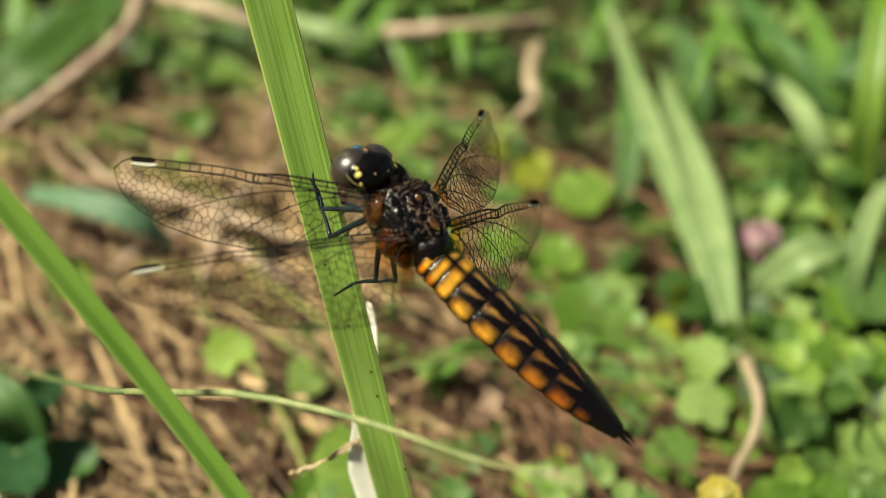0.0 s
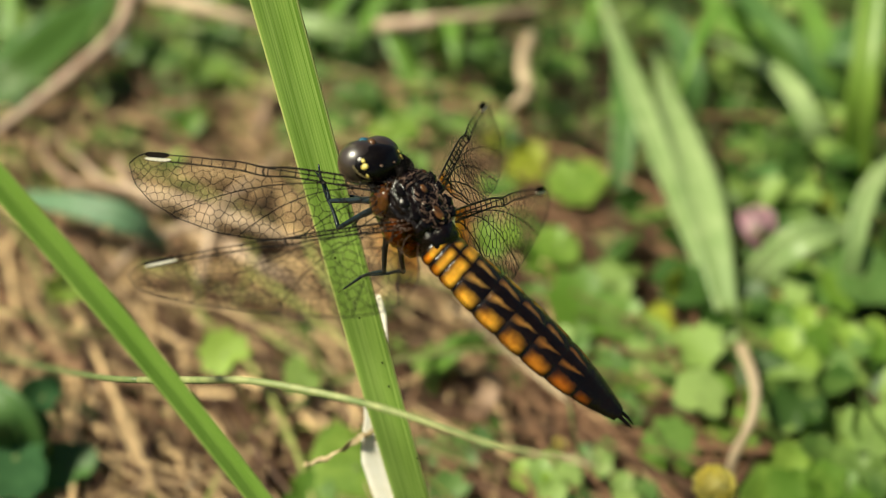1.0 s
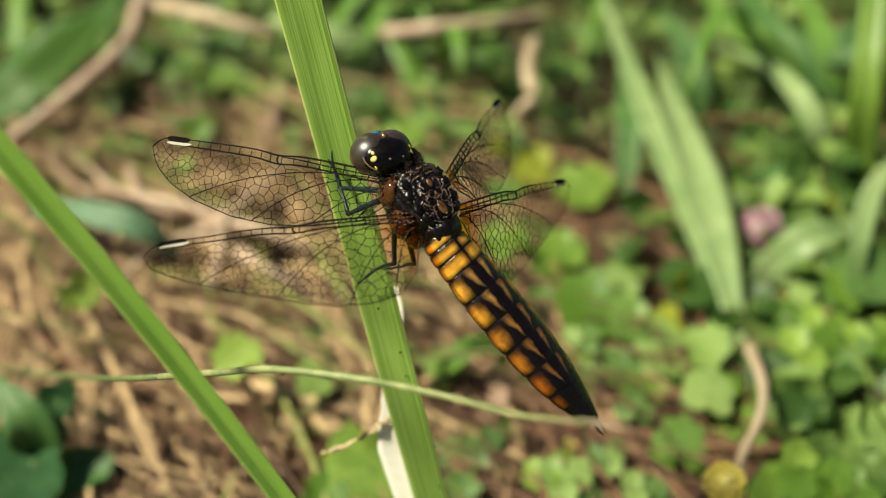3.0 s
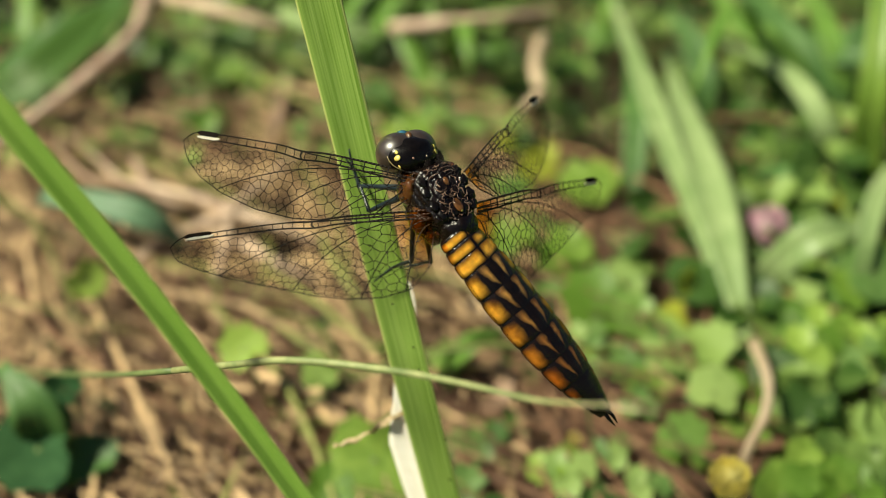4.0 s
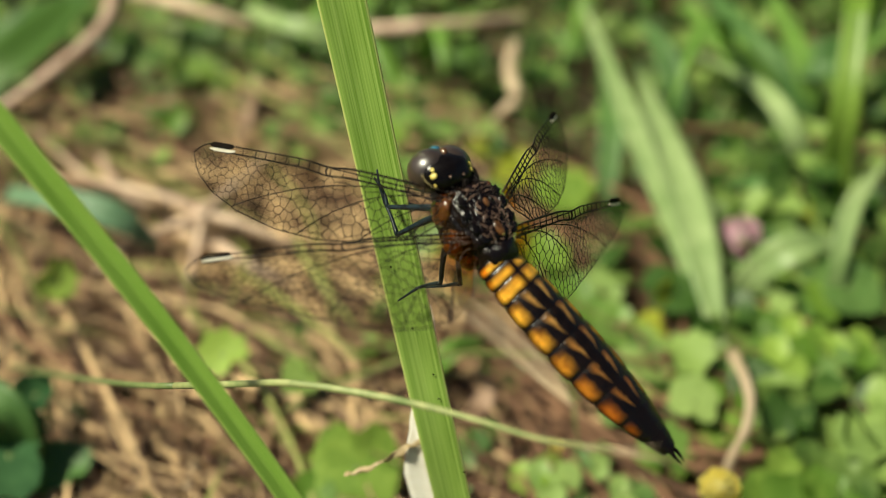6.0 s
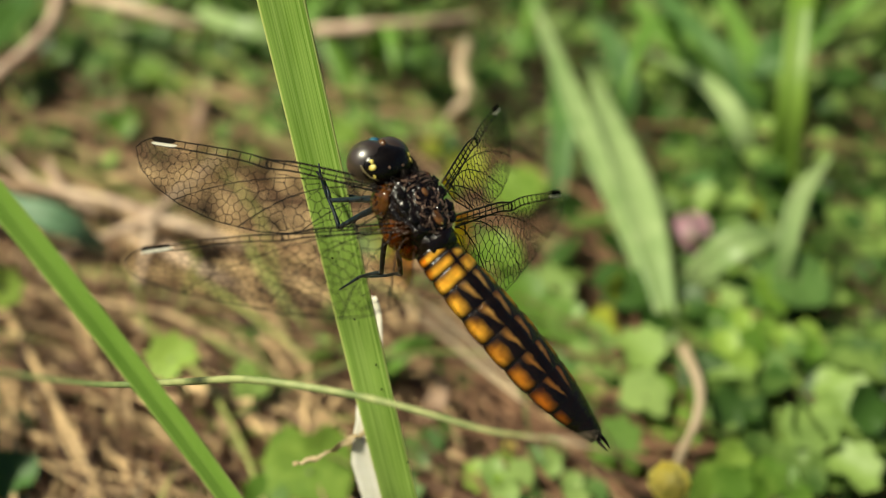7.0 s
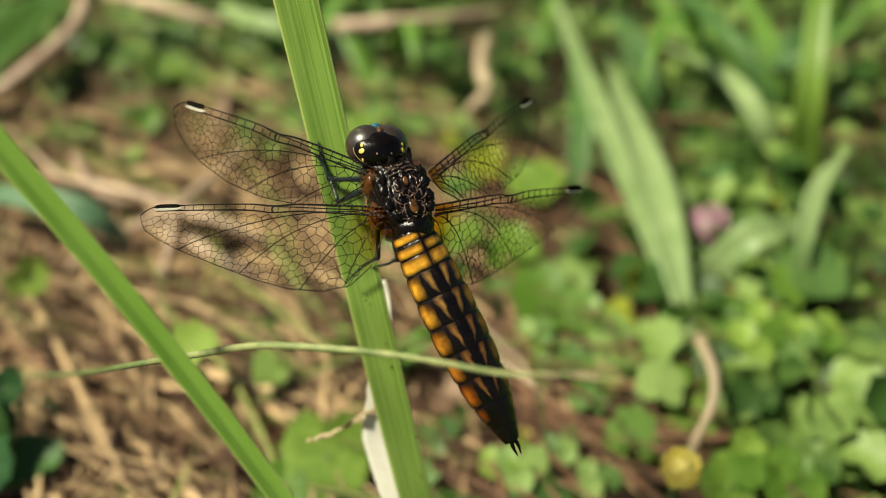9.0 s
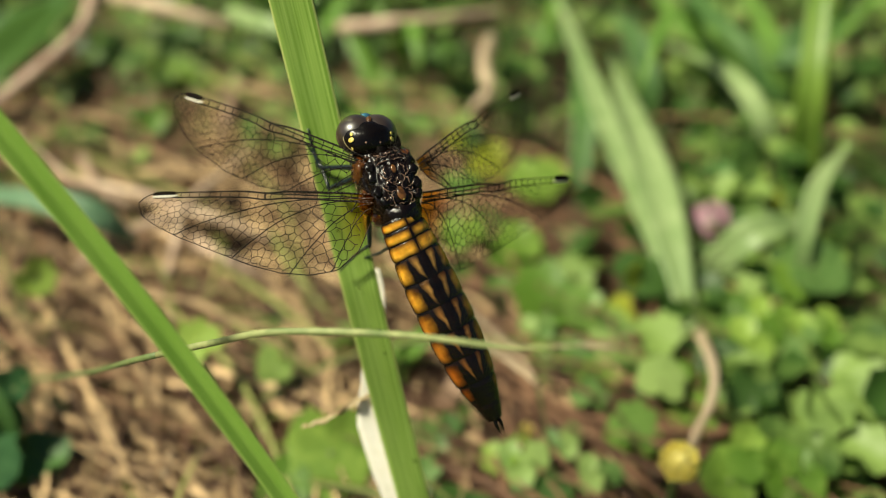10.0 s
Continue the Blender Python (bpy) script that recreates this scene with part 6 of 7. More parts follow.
def build_thorax():
    bm = bmesh.new()
    bmesh.ops.create_uvsphere(bm, u_segments=96, v_segments=64, radius=1.0)
    for v in bm.verts:
        c = v.co.copy()
        lump = 1 + 0.07 * noise.noise(c * 3.1) + 0.06 * noise.noise(c * 7.3) - 0.05 * abs(noise.noise(c * 5.1 + Vector((7, 1, 2)))) + 0.03 * noise.noise(c * 16)
        boxy = [math.copysign(abs(u) ** 0.78, u) for u in (c.x, c.y)]
        v.co = mm(boxy[0] * 2.85 * lump, 2.2 + boxy[1] * 4.15 * lump, -3.2 + c.z * (3.1 if c.z > 0 else 3.4) * lump)
    part("thorax", bm, THORAX, dragonfly)
    ball("neck", mm(0, 5.8, -2.8), mm(2.35, 2.1, 2.0), COLLAR, dragonfly, bump=0.25)
    ball("waist", mm(0, -1.3, -2.3), mm(2.05, 1.75, 1.80), THORAX, dragonfly, bump=0.15)
    for s in (-1, 1):
        ball("flank_plate", mm(s * 2.15, 4.2, -3.3), mm(1.0, 1.5, 1.85), AMBER_SHELL, dragonfly, "glossy amber flank plate", (0, s * 12, s * 20), bump=0.2)
        ball("flank_plate", mm(s * 2.25, 1.3, -3.9), mm(0.95, 1.5, 1.9), AMBER_SHELL, dragonfly, "glossy amber flank plate", (0, s * 10, 0), bump=0.25, seed=2.0)
        ball("flank_plate", mm(s * 1.9, -0.7, -3.7), mm(0.7, 0.9, 1.3), AMBER_SHELL, dragonfly, "glossy amber flank plate", bump=0.25, seed=4.0)
        for y, x in ((3.6, 1.95), (2.5, 2.1), (1.0, 2.05), (0.0, 1.7)):
            ball("wing_socket", mm(s * x, y, thorax_height(x, y) - 0.1), mm(0.5, 0.6, 0.26), SHELL, dragonfly, seg=14, rings=9, bump=0.5, seed=y)
    ball("back_plate", mm(0, 0.25, thorax_height(0, 0.25) - 0.05), mm(0.44, 0.78, 0.20), BACK_PLATE, dragonfly, "amber-brown oval back plate", seg=16, rings=10)
    ball("back_plate", mm(0, -0.32, thorax_height(0, -0.2) + 0.10), mm(0.16, 0.19, 0.1), SPOT, dragonfly, "small orange spot", seg=10, rings=8)
    ball("back_plate", mm(0, 2.75, thorax_height(0, 2.75) - 0.02), mm(0.28, 0.46, 0.16), BACK_PLATE, dragonfly, "amber-brown oval back plate", seg=16, rings=10)
    # folded ridges between the wing bases
    rng = random.Random(8)
    ridges = []
    for s in (-1, 1):
        ridges += [[(s * 0.15, 4.1), (s * 0.7, 4.25), (s * 1.25, 4.0)], [(s * 0.2, 3.7), (s * 0.75, 3.75), (s * 1.35, 3.45)],
                   [(s * 0.55, 3.2), (s * 0.9, 2.8), (s * 0.8, 2.3)], [(s * 0.35, 2.1), (s * 0.8, 1.9), (s * 1.15, 2.2), (s * 1.3, 2.7)],
                   [(s * 0.5, 1.75), (s * 0.95, 1.5), (s * 1.0, 1.0)], [(s * 0.75, 0.7), (s * 1.15, 0.85), (s * 1.4, 1.3)],
                   [(s * 0.7, 0.3), (s * 0.85, -0.2), (s * 0.65, -0.7)], [(s * 1.0, 0.1), (s * 1.4, 0.0), (s * 1.55, 0.4)],
                   [(s * 0.3, -0.9), (s * 0.75, -0.85), (s * 1.1, -0.5)], [(s * 0.6, 4.6), (s * 0.9, 4.5), (s * 1.2, 4.55)]]
    ridges += [[(-0.5, 1.35), (0, 1.2), (0.5, 1.35)], [(-0.4, 4.55), (0, 4.45), (0.4, 4.55)], [(-0.3, -0.65), (0, -0.75), (0.3, -0.65)]]
    for r in ridges:
        pts = glide([mm(x, y, thorax_height(x, y) + 0.04) for x, y in [(1.15 * a, c) for a, c in r]], 9)
        pts = [p + mm(rng.gauss(0, 0.06), rng.gauss(0, 0.06), rng.gauss(0, 0.03)) for p in pts]
        tube("ridge", pts, [0.000015 + 0.000060 * math.sin(math.pi * i / 8) * rng.uniform(0.35, 1.5) for i in range(9)], RIDGE, dragonfly, "folded ridge with glints painted in pinkish brown", sides=6)
    for i in range(8):
        x, y, a = rng.uniform(0.12, 1.75), rng.uniform(-0.9, 4.7), rng.uniform(0, 6.28)
        bend = [(x + 0.28 * k * math.cos(a + 0.5 * k), y + 0.28 * k * math.sin(a + 0.5 * k)) for k in (-1.4, -0.5, 0.5, 1.4)]
        for s in (-1, 1):
            pts = glide([mm(s * u, w, thorax_height(u, w) + 0.03) for u, w in bend], 8)
            tube("ridge", pts, [0.00001 + 0.00003 * math.sin(math.pi * k / 7) for k in range(8)], RIDGE, dragonfly, "folded ridge with glints painted in pinkish brown", sides=5)
    v, f = [], []
    for i in range(1500):
        a, b = rng.uniform(0, 6.28), rng.uniform(-0.2, 1.0)
        d = Vector((math.cos(a) * math.sqrt(1 - b * b), math.sin(a) * math.sqrt(1 - b * b), b))
        if d.y < 0.15 and rng.random() < 0.75:
            continue
        p = mm(d.x * 2.6, 2.5 + d.y * 3.9, -3.2 + d.z * 3.0)
        e = p + (d + Vector((rng.gauss(0, 0.4), rng.gauss(0, 0.4), rng.gauss(0, 0.4)))).normalized() * rng.uniform(0.0004, 0.0011)
        tube_data([p, (p + e) / 2, e], [0.000014, 0.00001, 0.000004], 3, v, f)
    for i in range(500):
        d = Vector((rng.gauss(0, 1), rng.gauss(0, 1), rng.gauss(0.4, 1))).normalized()
        p = mm(d.x * 2.3, 5.8 + d.y * 2.0, -2.8 + d.z * 1.95)
        e = p + (d + Vector((rng.gauss(0, 0.3), rng.gauss(0, 0.3), rng.gauss(0, 0.3)))).normalized() * rng.uniform(0.0004, 0.001)
        tube_data([p, (p + e) / 2, e], [0.000014, 0.00001, 0.000004], 3, v, f)
    mesh_object("hair", v, f, HAIR, dragonfly, "fine dark hair on the thorax")["kind"] = "stuff"


def build_head():
    def at(x, y, z):
        return mm(x - 0.62, y - 0.95, z - 0.3)

    plate, spread = (0, 1.50, 0.85), (2.58, 1.85, 1.55)

    def on_plate(turn, polar, proud=1.0):
        """A place on the black plate behind the eyes: degrees round from its right side, and down from its top."""
        a, p = radians(turn), radians(polar)
        d = (math.sin(p) * math.cos(a), math.sin(p) * math.sin(a), math.cos(p))
        return at(*[c + k * e * proud for c, k, e in zip(plate, spread, d)])

    head = ball("head", at(*plate), mm(*spread), SHELL, dragonfly, bump=0.08, seg=28, rings=18)
    for s in (-1, 1):
        ball("eye", at(s * 0.98, 2.28, -0.02), mm(2.08, 1.98, 2.08), EYE, head, "large glossy dark grey-brown compound eye", (0, s * 8, s * 12), seg=40, rings=28)
        side = lambda t: t if s > 0 else 180 - t
        for turn, polar, size in ((-18, 57, (0.33, 0.27, 0.07)), (2, 51, (0.17, 0.20, 0.06)), (-40, 76, (0.10, 0.24, 0.10))):
            ball("spot", on_plate(side(turn), polar), mm(*size), SPOT, head, "yellow spot behind the eye", (0, s * polar * 0.8, 0), seg=10, rings=8, bump=0.3, seed=polar)
        tube("eye_rim", [on_plate(side(t), 84, 1.03) for t in range(-55, 61, 8)], 0.00004, RIM, head, "thin pale rim of the eye", sides=6)
        ball("brow", on_plate(side(-62), 36), mm(0.11, 0.13, 0.10), RIDGE, head, "grey-brown knob", seg=10, rings=8)
        tube("antenna", glide([at(s * 0.35, 3.75, 0.7), at(s * 0.5, 4.1, 0.8), at(s * 0.6, 4.45, 0.8)], 7), [0.00005, 0.00005, 0.00003, 0.00002, 0.00002, 0.000015, 0.00001], SHELL, head, sides=5)
    ball("vertex", at(0, 3.02, 1.62), mm(0.32, 0.50, 0.34), BACK_PLATE, head, "brown vertex between the eyes", seg=14, rings=9, bump=0.3)
    ball("frons", at(0, 3.95, 0.42), mm(0.66, 0.42, 0.5), FRONS, head, "metallic blue frons", seg=18, rings=12)
    ball("face", at(0, 3.6, -0.8), mm(1.0, 0.7, 1.1), SHELL, head, seg=18, rings=12)
    MOVERS.append((head, HEAD_ROWS))


ABDOMEN = 22.3
PROFILE = ((0, 1.75), (0.06, 2.0), (0.15, 2.2), (0.3, 2.42), (0.48, 2.45), (0.62, 2.28), (0.75, 1.92), (0.86, 1.28), (0.93, 0.82), (0.97, 0.55), (1, 0.36))
JOINTS = (0, 0.045, 0.10, 0.165, 0.275, 0.395, 0.515, 0.635, 0.755, 0.865, 0.945)


def girth(s):
    for (a, u), (b, v) in zip(PROFILE, PROFILE[1:]):
        if s <= b:
            return 1.13 * (u + (v - u) * (s - a) / (b - a))
    return PROFILE[-1][1]


SECTION = ((0.0, 0.98), (0.14, 0.95), (0.38, 0.83), (0.62, 0.62), (0.83, 0.33), (0.96, 0.02), (1.0, -0.20), (0.92, -0.40), (0.6, -0.52), (0.0, -0.58))


def build_abdomen():
    core = tube("abdomen", [mm(0, -ABDOMEN * s, 0) for s in (0, 0.1, 0.3, 0.5, 0.7, 0.85, 0.95)], [0.0005 * girth(s) for s in (0, 0.1, 0.3, 0.5, 0.7, 0.85, 0.95)], SHELL, dragonfly)
    MOVERS.append((core, ABDOMEN_ROWS))
    ring = [(x, z) for x, z in SECTION] + [(-x, z) for x, z in reversed(SECTION[1:-1])]
    lean = radians(6)
    along = 10
    gold, deep = (0.95, 0.48, 0.04), (0.50, 0.29, 0.075)
    for k in range(10):
        s0, s1 = JOINTS[k], JOINTS[k + 1]
        fade = max(0.0, min(1.0, (k - 2.8) / 4))
        col = tuple(a + (b - a) * fade for a, b in zip(gold, (0.46, 0.130, 0.010)))
        dcol = tuple(a + (b - a) * fade for a, b in zip(deep, (0.40, 0.17, 0.035)))
        if k < 2:
            side, back = (0.50, 0.93, 0.34, 0.80), (0.15, 0.58, 0.32, 0.80)
        elif k == 2:
            side, back = (0.52, 0.93, 0.20, 0.84), (0.15, 0.50, 0.16, 0.80)
        elif k == 9:
            side, back = None, None
        else:
            side = (0.64, 0.95, 0.22, 0.82) if k < 8 else (0.66, 0.86, 0.2, 0.5)
            back = (0.26, 0.50 - 0.012 * k, 0.12, 0.82, 0.26) if k < 8 else None
        dcol = tuple(0.85 * c for c in gold) if k < 3 else dcol
        skin = segment_skin("abdomen_segment_skin", side, back, col, dcol)
        verts, faces, plate = [], [], []
        n = len(ring)
        for j in range(along + 1):
            v = j / along
            s = s0 + (s1 - s0) * v
            g = girth(s) * (1 + 0.025 * math.sin(math.pi * v)) * (1 - 0.05 * (1 - min(1, v * 6)) - 0.02 * max(0, v - 0.9) * 10)
            for i, (x, z) in enumerate(ring):
                keel = 0.05 if i == 0 else 0.0
                zz = (z + keel) * (0.57 + 0.16 * max(0.0, 1 - s * 7))
                verts.append(mm((x * math.cos(lean) - zz * math.sin(lean)) * g, 1.7 - (ABDOMEN + 1.7) * s, (x * math.sin(lean) + zz * math.cos(lean)) * g))
                top = min(i, n - i)
                plate.append((top / 5.6, v))
        for j in range(along):
            for i in range(n):
                a, b = j * n + i, j * n + (i + 1) % n
                faces.append((a, a + n, b + n, b))
        for first in (0, along * n):
            k0 = len(verts)
            for i in range(n):
                verts.append(Vector((verts[first + i].x, verts[first + i].y, verts[first + i].z)))
                plate.append((0.0, 0.0))
            cap = tuple(range(k0, k0 + n))
            faces.append(cap if first == 0 else tuple(reversed(cap)))
        seg = mesh_object("segment", verts, faces, skin, core)
        uv = seg.data.uv_layers.new(name="plate")
        for loop in seg.data.loops:
            uv.data[loop.index].uv = plate[loop.vertex_index]
    # fine black spines along the keel and edges
    for s in (-1, 1):
        tube("cercus", glide([mm(s * 0.18, -ABDOMEN * 0.935, 0.1), mm(s * 0.3, -ABDOMEN * 0.97, 0.12), mm(s * 0.2, -ABDOMEN * 1.012, 0.05)], 6), [0.0002, 0.00022, 0.0002, 0.00016, 0.0001, 0.00004], SHELL, core, "black pointed tail appendage", sides=7)
    v, f = [], []
    rng = random.Random(5)
    for i in range(150):
        s = rng.uniform(0.05, 0.9)
        g = girth(s)
        for side in (-1, 1, 0):
            p = mm(side * g, -ABDOMEN * s, (-0.1 if side else 1.02) * g * 0.66)
            e = p + mm(side * 0.16, -0.16, 0.05 if side else 0.1)
            tube_data([p, e], [0.000022, 0.000004], 3, v, f)
    mesh_object("edge_bristles", v, f, SHELL, core, "tiny black bristles along keel and edges")["kind"] = "stuff"


def delaunay_cells(sites):
    """Edges between neighbouring cells, from a plain incremental triangulation."""
    pts = np.array(list(sites) + [(-500.0, -500.0), (600.0, -500.0), (0.0, 900.0)])
    m = len(sites)

    def circle(t):
        (ax, ay), (bx, by), (cx, cy) = pts[t[0]], pts[t[1]], pts[t[2]]
        d = 2 * (ax * (by - cy) + bx * (cy - ay) + cx * (ay - by)) or 1e-12
        ux = ((ax * ax + ay * ay) * (by - cy) + (bx * bx + by * by) * (cy - ay) + (cx * cx + cy * cy) * (ay - by)) / d
        uy = ((ax * ax + ay * ay) * (cx - bx) + (bx * bx + by * by) * (ax - cx) + (cx * cx + cy * cy) * (bx - ax)) / d
        return ux, uy, (ux - ax) ** 2 + (uy - ay) ** 2

    tris = {(m, m + 1, m + 2): circle((m, m + 1, m + 2))}
    for i in range(m):
        x, y = pts[i]
        bad = [t for t, (cx, cy, r) in tris.items() if (cx - x) ** 2 + (cy - y) ** 2 < r]
        rim = {}
        for t in bad:
            for e in ((t[0], t[1]), (t[1], t[2]), (t[2], t[0])):
                key = tuple(sorted(e))
                rim[key] = rim.get(key, 0) + 1
            del tris[t]
        for (a, b), c in rim.items():
            if c == 1:
                tris[(a, b, i)] = circle((a, b, i))
    by_edge = {}
    for t, c in tris.items():
        for e in ((t[0], t[1]), (t[1], t[2]), (t[2], t[0])):
            by_edge.setdefault(tuple(sorted(e)), []).append(c)
    return [((c[0][0], c[0][1]), (c[1][0], c[1][1])) for e, c in by_edge.items() if len(c) == 2 and max(e) < m]


FORE = dict(length=25.0, stigma=(21.3, 23.7), nodus=12.4, back=((0, 0.7), (1.2, 2.4), (3.5, 4.5), (8, 5.8), (12, 6.4), (16, 6.3), (20, 5.4), (22.5, 4.3), (24.2, 2.9), (24.85, 1.8), (25, 1.15)),
            fan=((20.5, 0.55), (14.0, 0.75), (8.5, 1.0), (4.2, 1.2)), amber=2.6)
HIND = dict(length=24.0, stigma=(20.2, 22.8), nodus=10.9, back=((0, 3.0), (0.8, 6.4), (2.5, 8.5), (5, 9.1), (8, 8.9), (11, 8.1), (15, 6.6), (19, 5.0), (21.5, 3.8), (23.2, 2.7), (23.85, 1.7), (24, 1.15)),
            fan=((19.5, 0.55), (13.0, 0.8), (7.0, 1.1), (3.0, 1.6)), amber=4.4)


def trailing(shape, r):
    b = shape["back"]
    for (x0, y0), (x1, y1) in zip(b, b[1:]):
        if r <= x1:
            u = (r - x0) / (x1 - x0)
            return y0 + (y1 - y0) * u
    return 0.4


def leading(shape, r):
    k = r / shape["length"]
    bow = 0.32 * math.sin(math.pi * min(1, k * 1.05)) - 0.25 * math.exp(-((r - shape["nodus"]) / 1.5) ** 2)
    return -bow + (1.1 * max(0, (k - 0.93) / 0.07) ** 2)


def strip(r, length):
    """The depth of the ladder of cells behind the leading edge."""
    return 1.0 - 0.44 * (r / length)


def wing_plan(shape, seed):
    """Vein lines of one wing: pairs of points (out, back) with a radius, in millimetres."""
    rng = random.Random(seed)
    L = shape["length"]
    lines = []

    def run(points, radius):
        for a, b in zip(points, points[1:]):
            lines.append((a, b, radius))

    steps = [L * i / 60 for i in range(61)]
    run([(r, leading(shape, r)) for r in steps if r <= 0.55 * L], 0.082)
    run([(r, leading(shape, r)) for r in steps if r >= 0.53 * L], 0.062)
    run([(r, trailing(shape, r)) for r in steps] + [(L, leading(shape, L))], 0.044)
    radius_at = [(r, leading(shape, r) + strip(r, L)) for r in steps if r < shape["stigma"][1]]
    run(radius_at, 0.072)
    sub = [(r, leading(shape, r) + 0.46 - 0.46 * (r / shape["nodus"]) ** 6) for r in steps if r <= shape["nodus"]]
    run(sub, 0.052)
    n = shape["nodus"]
    run([(n, leading(shape, n) - 0.02), (n + 0.15, leading(shape, n) + 0.4), (n - 0.1, leading(shape, n) + 0.8)], 0.085)
    r = 1.2
    while r < shape["stigma"][0] - 0.3:
        a = leading(shape, r)
        run([(r, a), (r + rng.uniform(-0.06, 0.06), a + strip(r, L))], 0.046)
        r += rng.uniform(1.05, 1.35) if r < n else rng.uniform(0.9, 1.2)
    # fan of main veins
    fans = []
    for end, start in shape["fan"]:
        e = (end, trailing(shape, end))
        s = (0.2, start)
        pts = []
        for i in range(15):
            u = i / 14
            bend = math.sin(math.pi * u) * (0.13 * (e[1] - s[1]))
            pts.append((s[0] + (e[0] - s[0]) * u, s[1] + (e[1] - s[1]) * u ** (2.6 if end > 9 else 1.8) - bend * 0.2))
        run(pts, 0.046)
        fans.append(pts)
    arc = [(1.6, leading(shape, 1.6) + 0.75), (1.9, 1.4), (2.1, 2.0)]
    run(arc, 0.05)
    # net of small cells
    sites = []
    tries = 0
    while tries < 11000:
        tries += 1
        r = rng.uniform(0.3, L)
        t0, t1 = leading(shape, r) + strip(r, L) - 0.06, trailing(shape, r)
        t = rng.uniform(t0, t1 + 0.3)
        want = 0.88 - 0.38 * (r / L) - 0.06 * max(0.0, min(1.0, (t - t0) / 5))
        squeeze = 1.3 if t - t0 > 1.6 else 0.8
        if all((r - a) ** 2 * squeeze + (t - b) ** 2 / squeeze > want * want for a, b in sites):
            sites.append((r, t))
    inside = lambda p: 1.0 < p[0] < L and leading(shape, p[0]) + strip(p[0], L) - 0.14 < p[1] < trailing(shape, p[0])
    for a, b in delaunay_cells(sites):
        if math.hypot(a[0] - b[0], a[1] - b[1]) > 3:
            continue
        if not inside(a):
            a, b = b, a
        if not inside(a):
            continue
        if not inside(b):
            for i in range(9):
                mid = ((a[0] * (8 - i) + b[0] * i) / 8, (a[1] * (8 - i) + b[1] * i) / 8)
                if not inside(mid):
                    b = mid
                    break
        lines.append((a, b, 0.029))
    return lines


def build_wing(shape, lines, tip, mirror, rows, pitch):
    """One wing; tip: where its far mark lies from the hinge, in millimetres, for the left side."""
    out = Vector(tip).normalized()
    back = Vector((0, -1, pitch))
    back = (back - out * back.dot(out)).normalized()
    up = out.cross(back) if not mirror else out.cross(back)
    up = up if up.z > 0 else -up
    flip = -1 if mirror else 1

    def place(r, t, lift=0.0):
        wave = 0.10 * math.sin(t * 2.2) * math.exp(-t / 4) - 0.0012 * r * r * 0.6 + 0.02 * t * t * 0.3
        p = out * r + back * (t - 0.35) + up * (wave + lift)
        return mm(p.x * flip, p.y, p.z)

    verts, faces, tint = [], [], []
    nr, ntt = 44, 9
    for i in range(nr + 1):
        r = shape["length"] * i / nr
        a, b = leading(shape, r), trailing(shape, r)
        for j in range(ntt + 1):
            t = a + (b - a) * j / ntt
            verts.append(place(r, t))
            k = 1 - math.hypot(r, max(0, t - 1.5) * 0.7) / shape["amber"]
            tint.append(max(0.0, min(1.0, k * 1.5)))
    for i in range(nr):
        for j in range(ntt):
            a = i * (ntt + 1) + j
            q = (a, a + 1, a + ntt + 2, a + ntt + 1)
            faces.append(q if not mirror else tuple(reversed(q)))
    wing = mesh_object("wing", verts, faces, FILM, dragonfly, "clear veined wing with amber base")
    at = wing.data.attributes.new("tint", "FLOAT", "POINT")
    at.data.foreach_set("value", tint)
    wing.visible_shadow = True
    groups = {"vein_net": ([], []), "amber_vein_net": ([], [])}
    for a, b, w in lines:
        near = min(a[0], b[0]) < shape["amber"] * 0.36
        v, f = groups["amber_vein_net" if near else "vein_net"]
        n = max(1, int(math.hypot(a[0] - b[0], a[1] - b[1]) / 0.5))
        pts = [place(a[0] + (b[0] - a[0]) * i / n, a[1] + (b[1] - a[1]) * i / n) for i in range(n + 1)]
        tube_data(pts, w * 0.001 * (1.4 - 0.55 * (a[0] + b[0]) / 2 / shape["length"]), 4, v, f)
    mesh_object("vein_net", *groups["vein_net"], VEIN, wing, "fine black net of veins")
    mesh_object("amber_vein_net", *groups["amber_vein_net"], AMBER_VEIN, wing, "reddish amber veins at the base")
    s0, s1 = shape["stigma"]
    for name, mat, lo, hi, label in (("dark_cell", DARK_CELL, -0.17, 0.34, "black outer cell near the tip"), ("ivory_cell", WHITE_CELL, 0.34, 0.62, "ivory white cell near the tip")):
        v, f = [], []
        for i in range(11):
            r = s0 + (s1 - s0) * i / 10
            squeeze = min(1, i / 1.5, (10 - i) / 1.5)
            a = leading(shape, r)
            if name == "ivory_cell":
                r = r - 0.15
            for lift in ((0.085, -0.085) if name == "dark_cell" else (0.11, -0.11)):
                v += [place(r, a + lo * (squeeze if lo < 0 else 1), lift), place(r, a + lo + (hi - lo) * (0.35 + 0.65 * squeeze), lift)]
        for i in range(10):
            k = i * 4
            f += [(k, k + 1, k + 5, k + 4), (k + 2, k + 6, k + 7, k + 3), (k, k + 4, k + 6, k + 2), (k + 1, k + 3, k + 7, k + 5)]
        f += [(0, 2, 3, 1), (40, 41, 43, 42)]
        mesh_object(name, v, f, mat, wing, label, smooth=False)
    MOVERS.append((wing, rows))


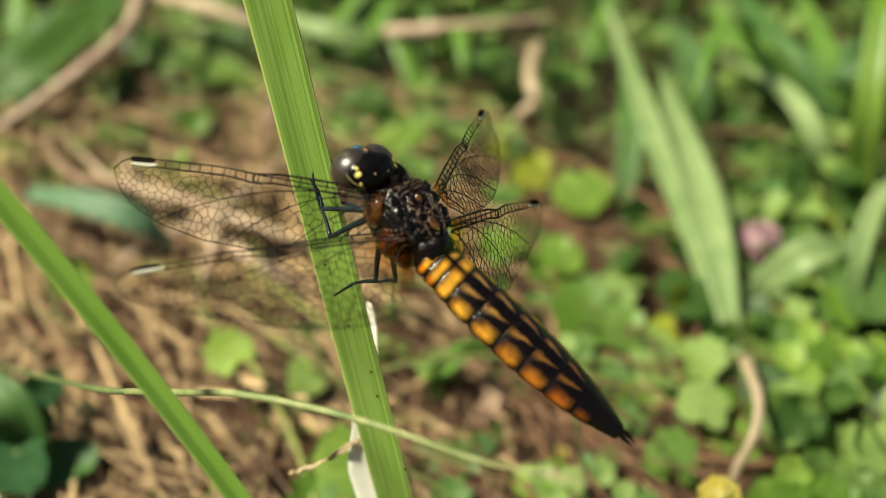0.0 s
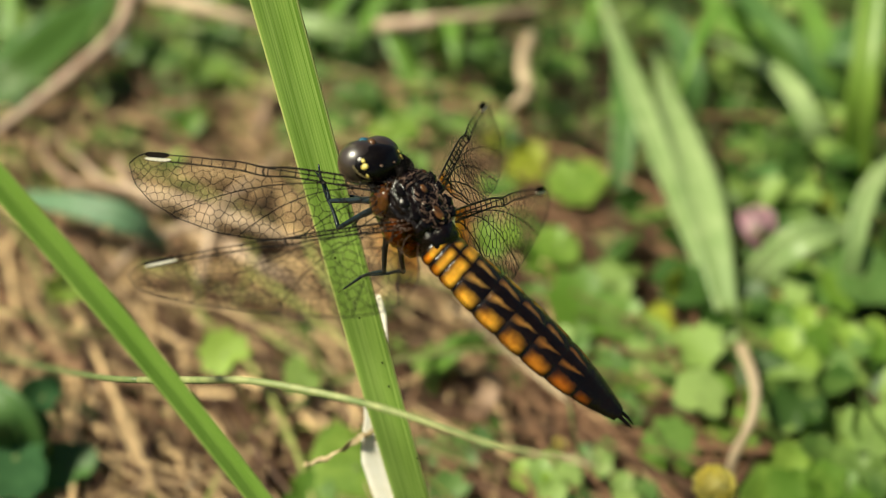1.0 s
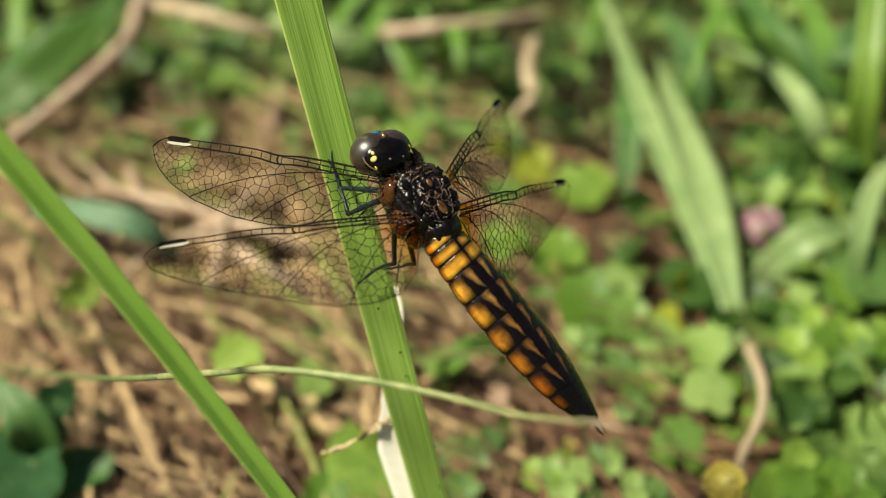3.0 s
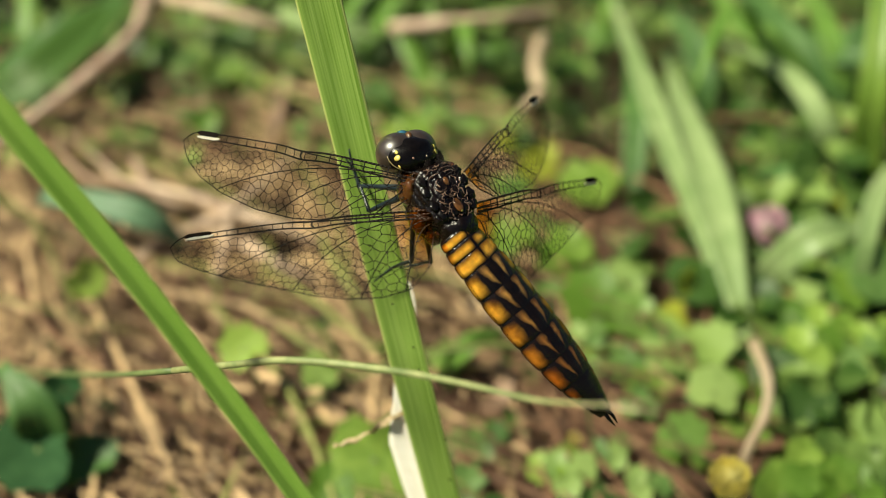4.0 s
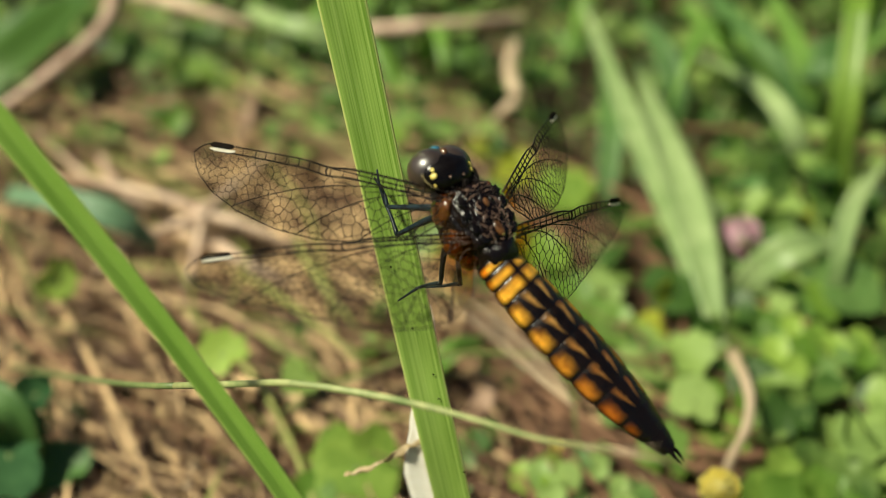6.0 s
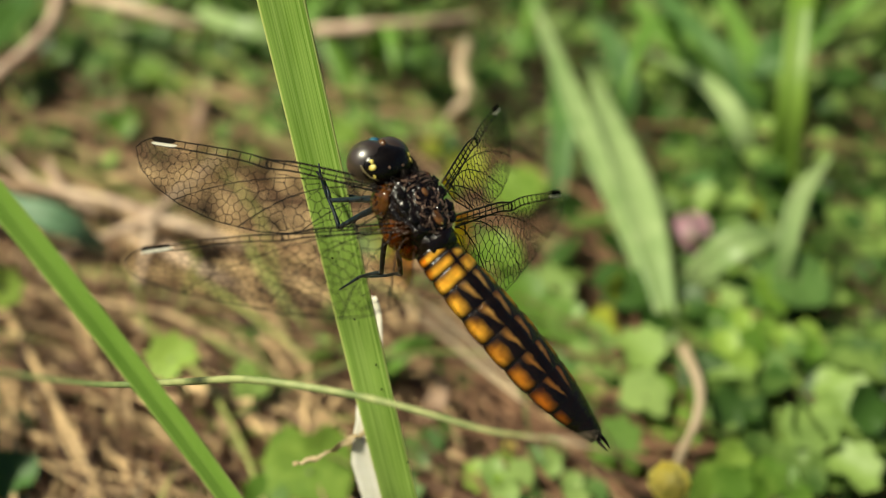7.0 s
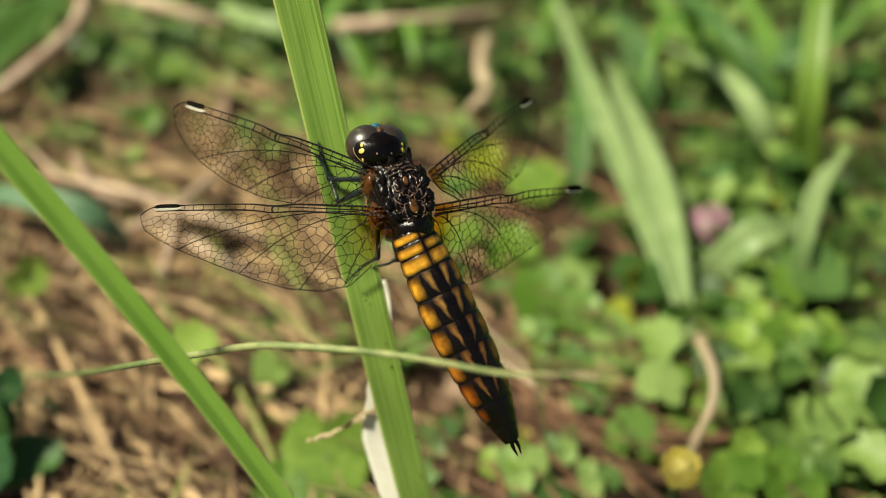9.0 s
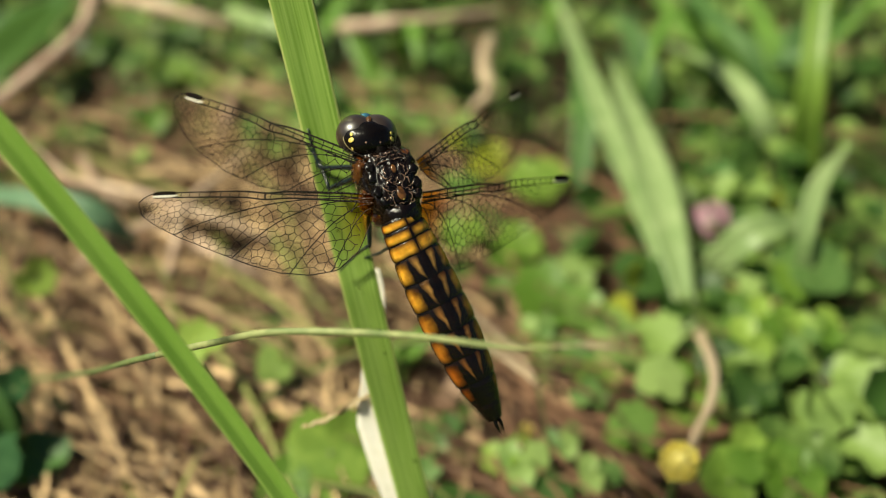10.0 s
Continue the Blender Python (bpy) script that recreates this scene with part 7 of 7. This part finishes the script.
def build_legs():
    """Each leg hangs from its hip and turns about it, so that its foot keeps its hold on the blade."""
    legs = (((-1.2, 4.6, -5.6), (-2.88, 5.91, -10.36), (-1.67, 9.40, -10.92), (-1.66, 11.18, -9.98), (-1.46, 12.34, -9.29)),
            ((-0.8, 5.4, -5.8), (-1.73, 9.01, -10.93), (-1.38, 10.72, -10.52), (-1.66, 12.02, -10.17)),
            ((-1.3, 2.6, -5.6), (-0.8, 0.1, -11.2), (-1.15, 1.35, -14.5), (-2.1, 1.6, -17.2)),
            ((-0.5, 1.4, -6.0), (1.05, -0.8, -11.1), (0.9, 0.05, -13.0), (0.1, 1.35, -15.4)),
            ((1.2, 4.4, -5.6), (1.6, 7.4, -10.6), (1.0, 9.6, -12.6), (0.8, 10.8, -13.6)))
    body, blade = keyed(DRAGONFLY_ROWS), keyed(BLADE_ROWS)
    hold = [i for i, (t, m) in enumerate(body) if t == 2.5][0]
    for joints in legs:
        hip = mm(*joints[0])
        j = [mm(*p) - hip for p in joints]
        a, b = j[0], j[1]
        leg = tube("leg", glide([a, (a + b) / 2 + mm(0, 0.1, -0.15), b], 8), [0.00033, 0.00034, 0.00032, 0.00029, 0.00027, 0.00025, 0.00024, 0.00022], LEG, dragonfly, "slender blue-black leg", sides=10)
        tube("tibia", glide([j[1], (j[1] + j[2]) / 2 + mm(0.05, 0.05, 0.1), j[2]], 8), [0.00024, 0.00022, 0.0002, 0.00018, 0.00017, 0.00016, 0.00016, 0.00015], LEG, leg, sides=8)
        tube("tarsus", glide(j[2:], 10), [0.00017 - 0.000009 * i for i in range(10)], LEG, leg, sides=7)
        v, f = [], []
        for i in range(9):
            u = i / 9
            p = j[1] + (j[2] - j[1]) * u
            for s in (-1, 1):
                tube_data([p, p + mm(s * 0.25, 0.12, -0.2)], [0.000025, 0.000006], 3, v, f)
        mesh_object("leg_bristles", v, f, LEG, leg)["kind"] = "stuff"
        foot = blade[hold][1].inverted() @ body[hold][1] @ (hip + j[-1])
        rows = []
        for (t, m), (_, n) in zip(body, blade):
            way = m.inverted() @ n @ foot - hip
            rows.append((t, Matrix.Translation(hip) @ j[-1].rotation_difference(way).to_matrix().to_4x4()))
        MOVERS.append((leg, rows))


build_thorax()
build_head()
build_abdomen()
FORE_LINES, HIND_LINES = wing_plan(FORE, 2), wing_plan(HIND, 7)
build_wing(FORE, FORE_LINES, (-16.51, 12.0, -9.48), False, LEFT_FORE_ROWS, -0.35)
build_wing(HIND, HIND_LINES, (-19.58, 4.11, -7.84), False, LEFT_HIND_ROWS, 0.25)
build_wing(FORE, FORE_LINES, (-16.51, 12.0, -9.48), True, RIGHT_FORE_ROWS, -0.22)
build_wing(HIND, HIND_LINES, (-19.58, 4.11, -7.84), True, RIGHT_HIND_ROWS, -0.9)
build_legs()


def motions():
    for thing, rows in MOVERS:
        walk(thing, rows if len(rows[0]) == 2 else keyed(rows))


motions()
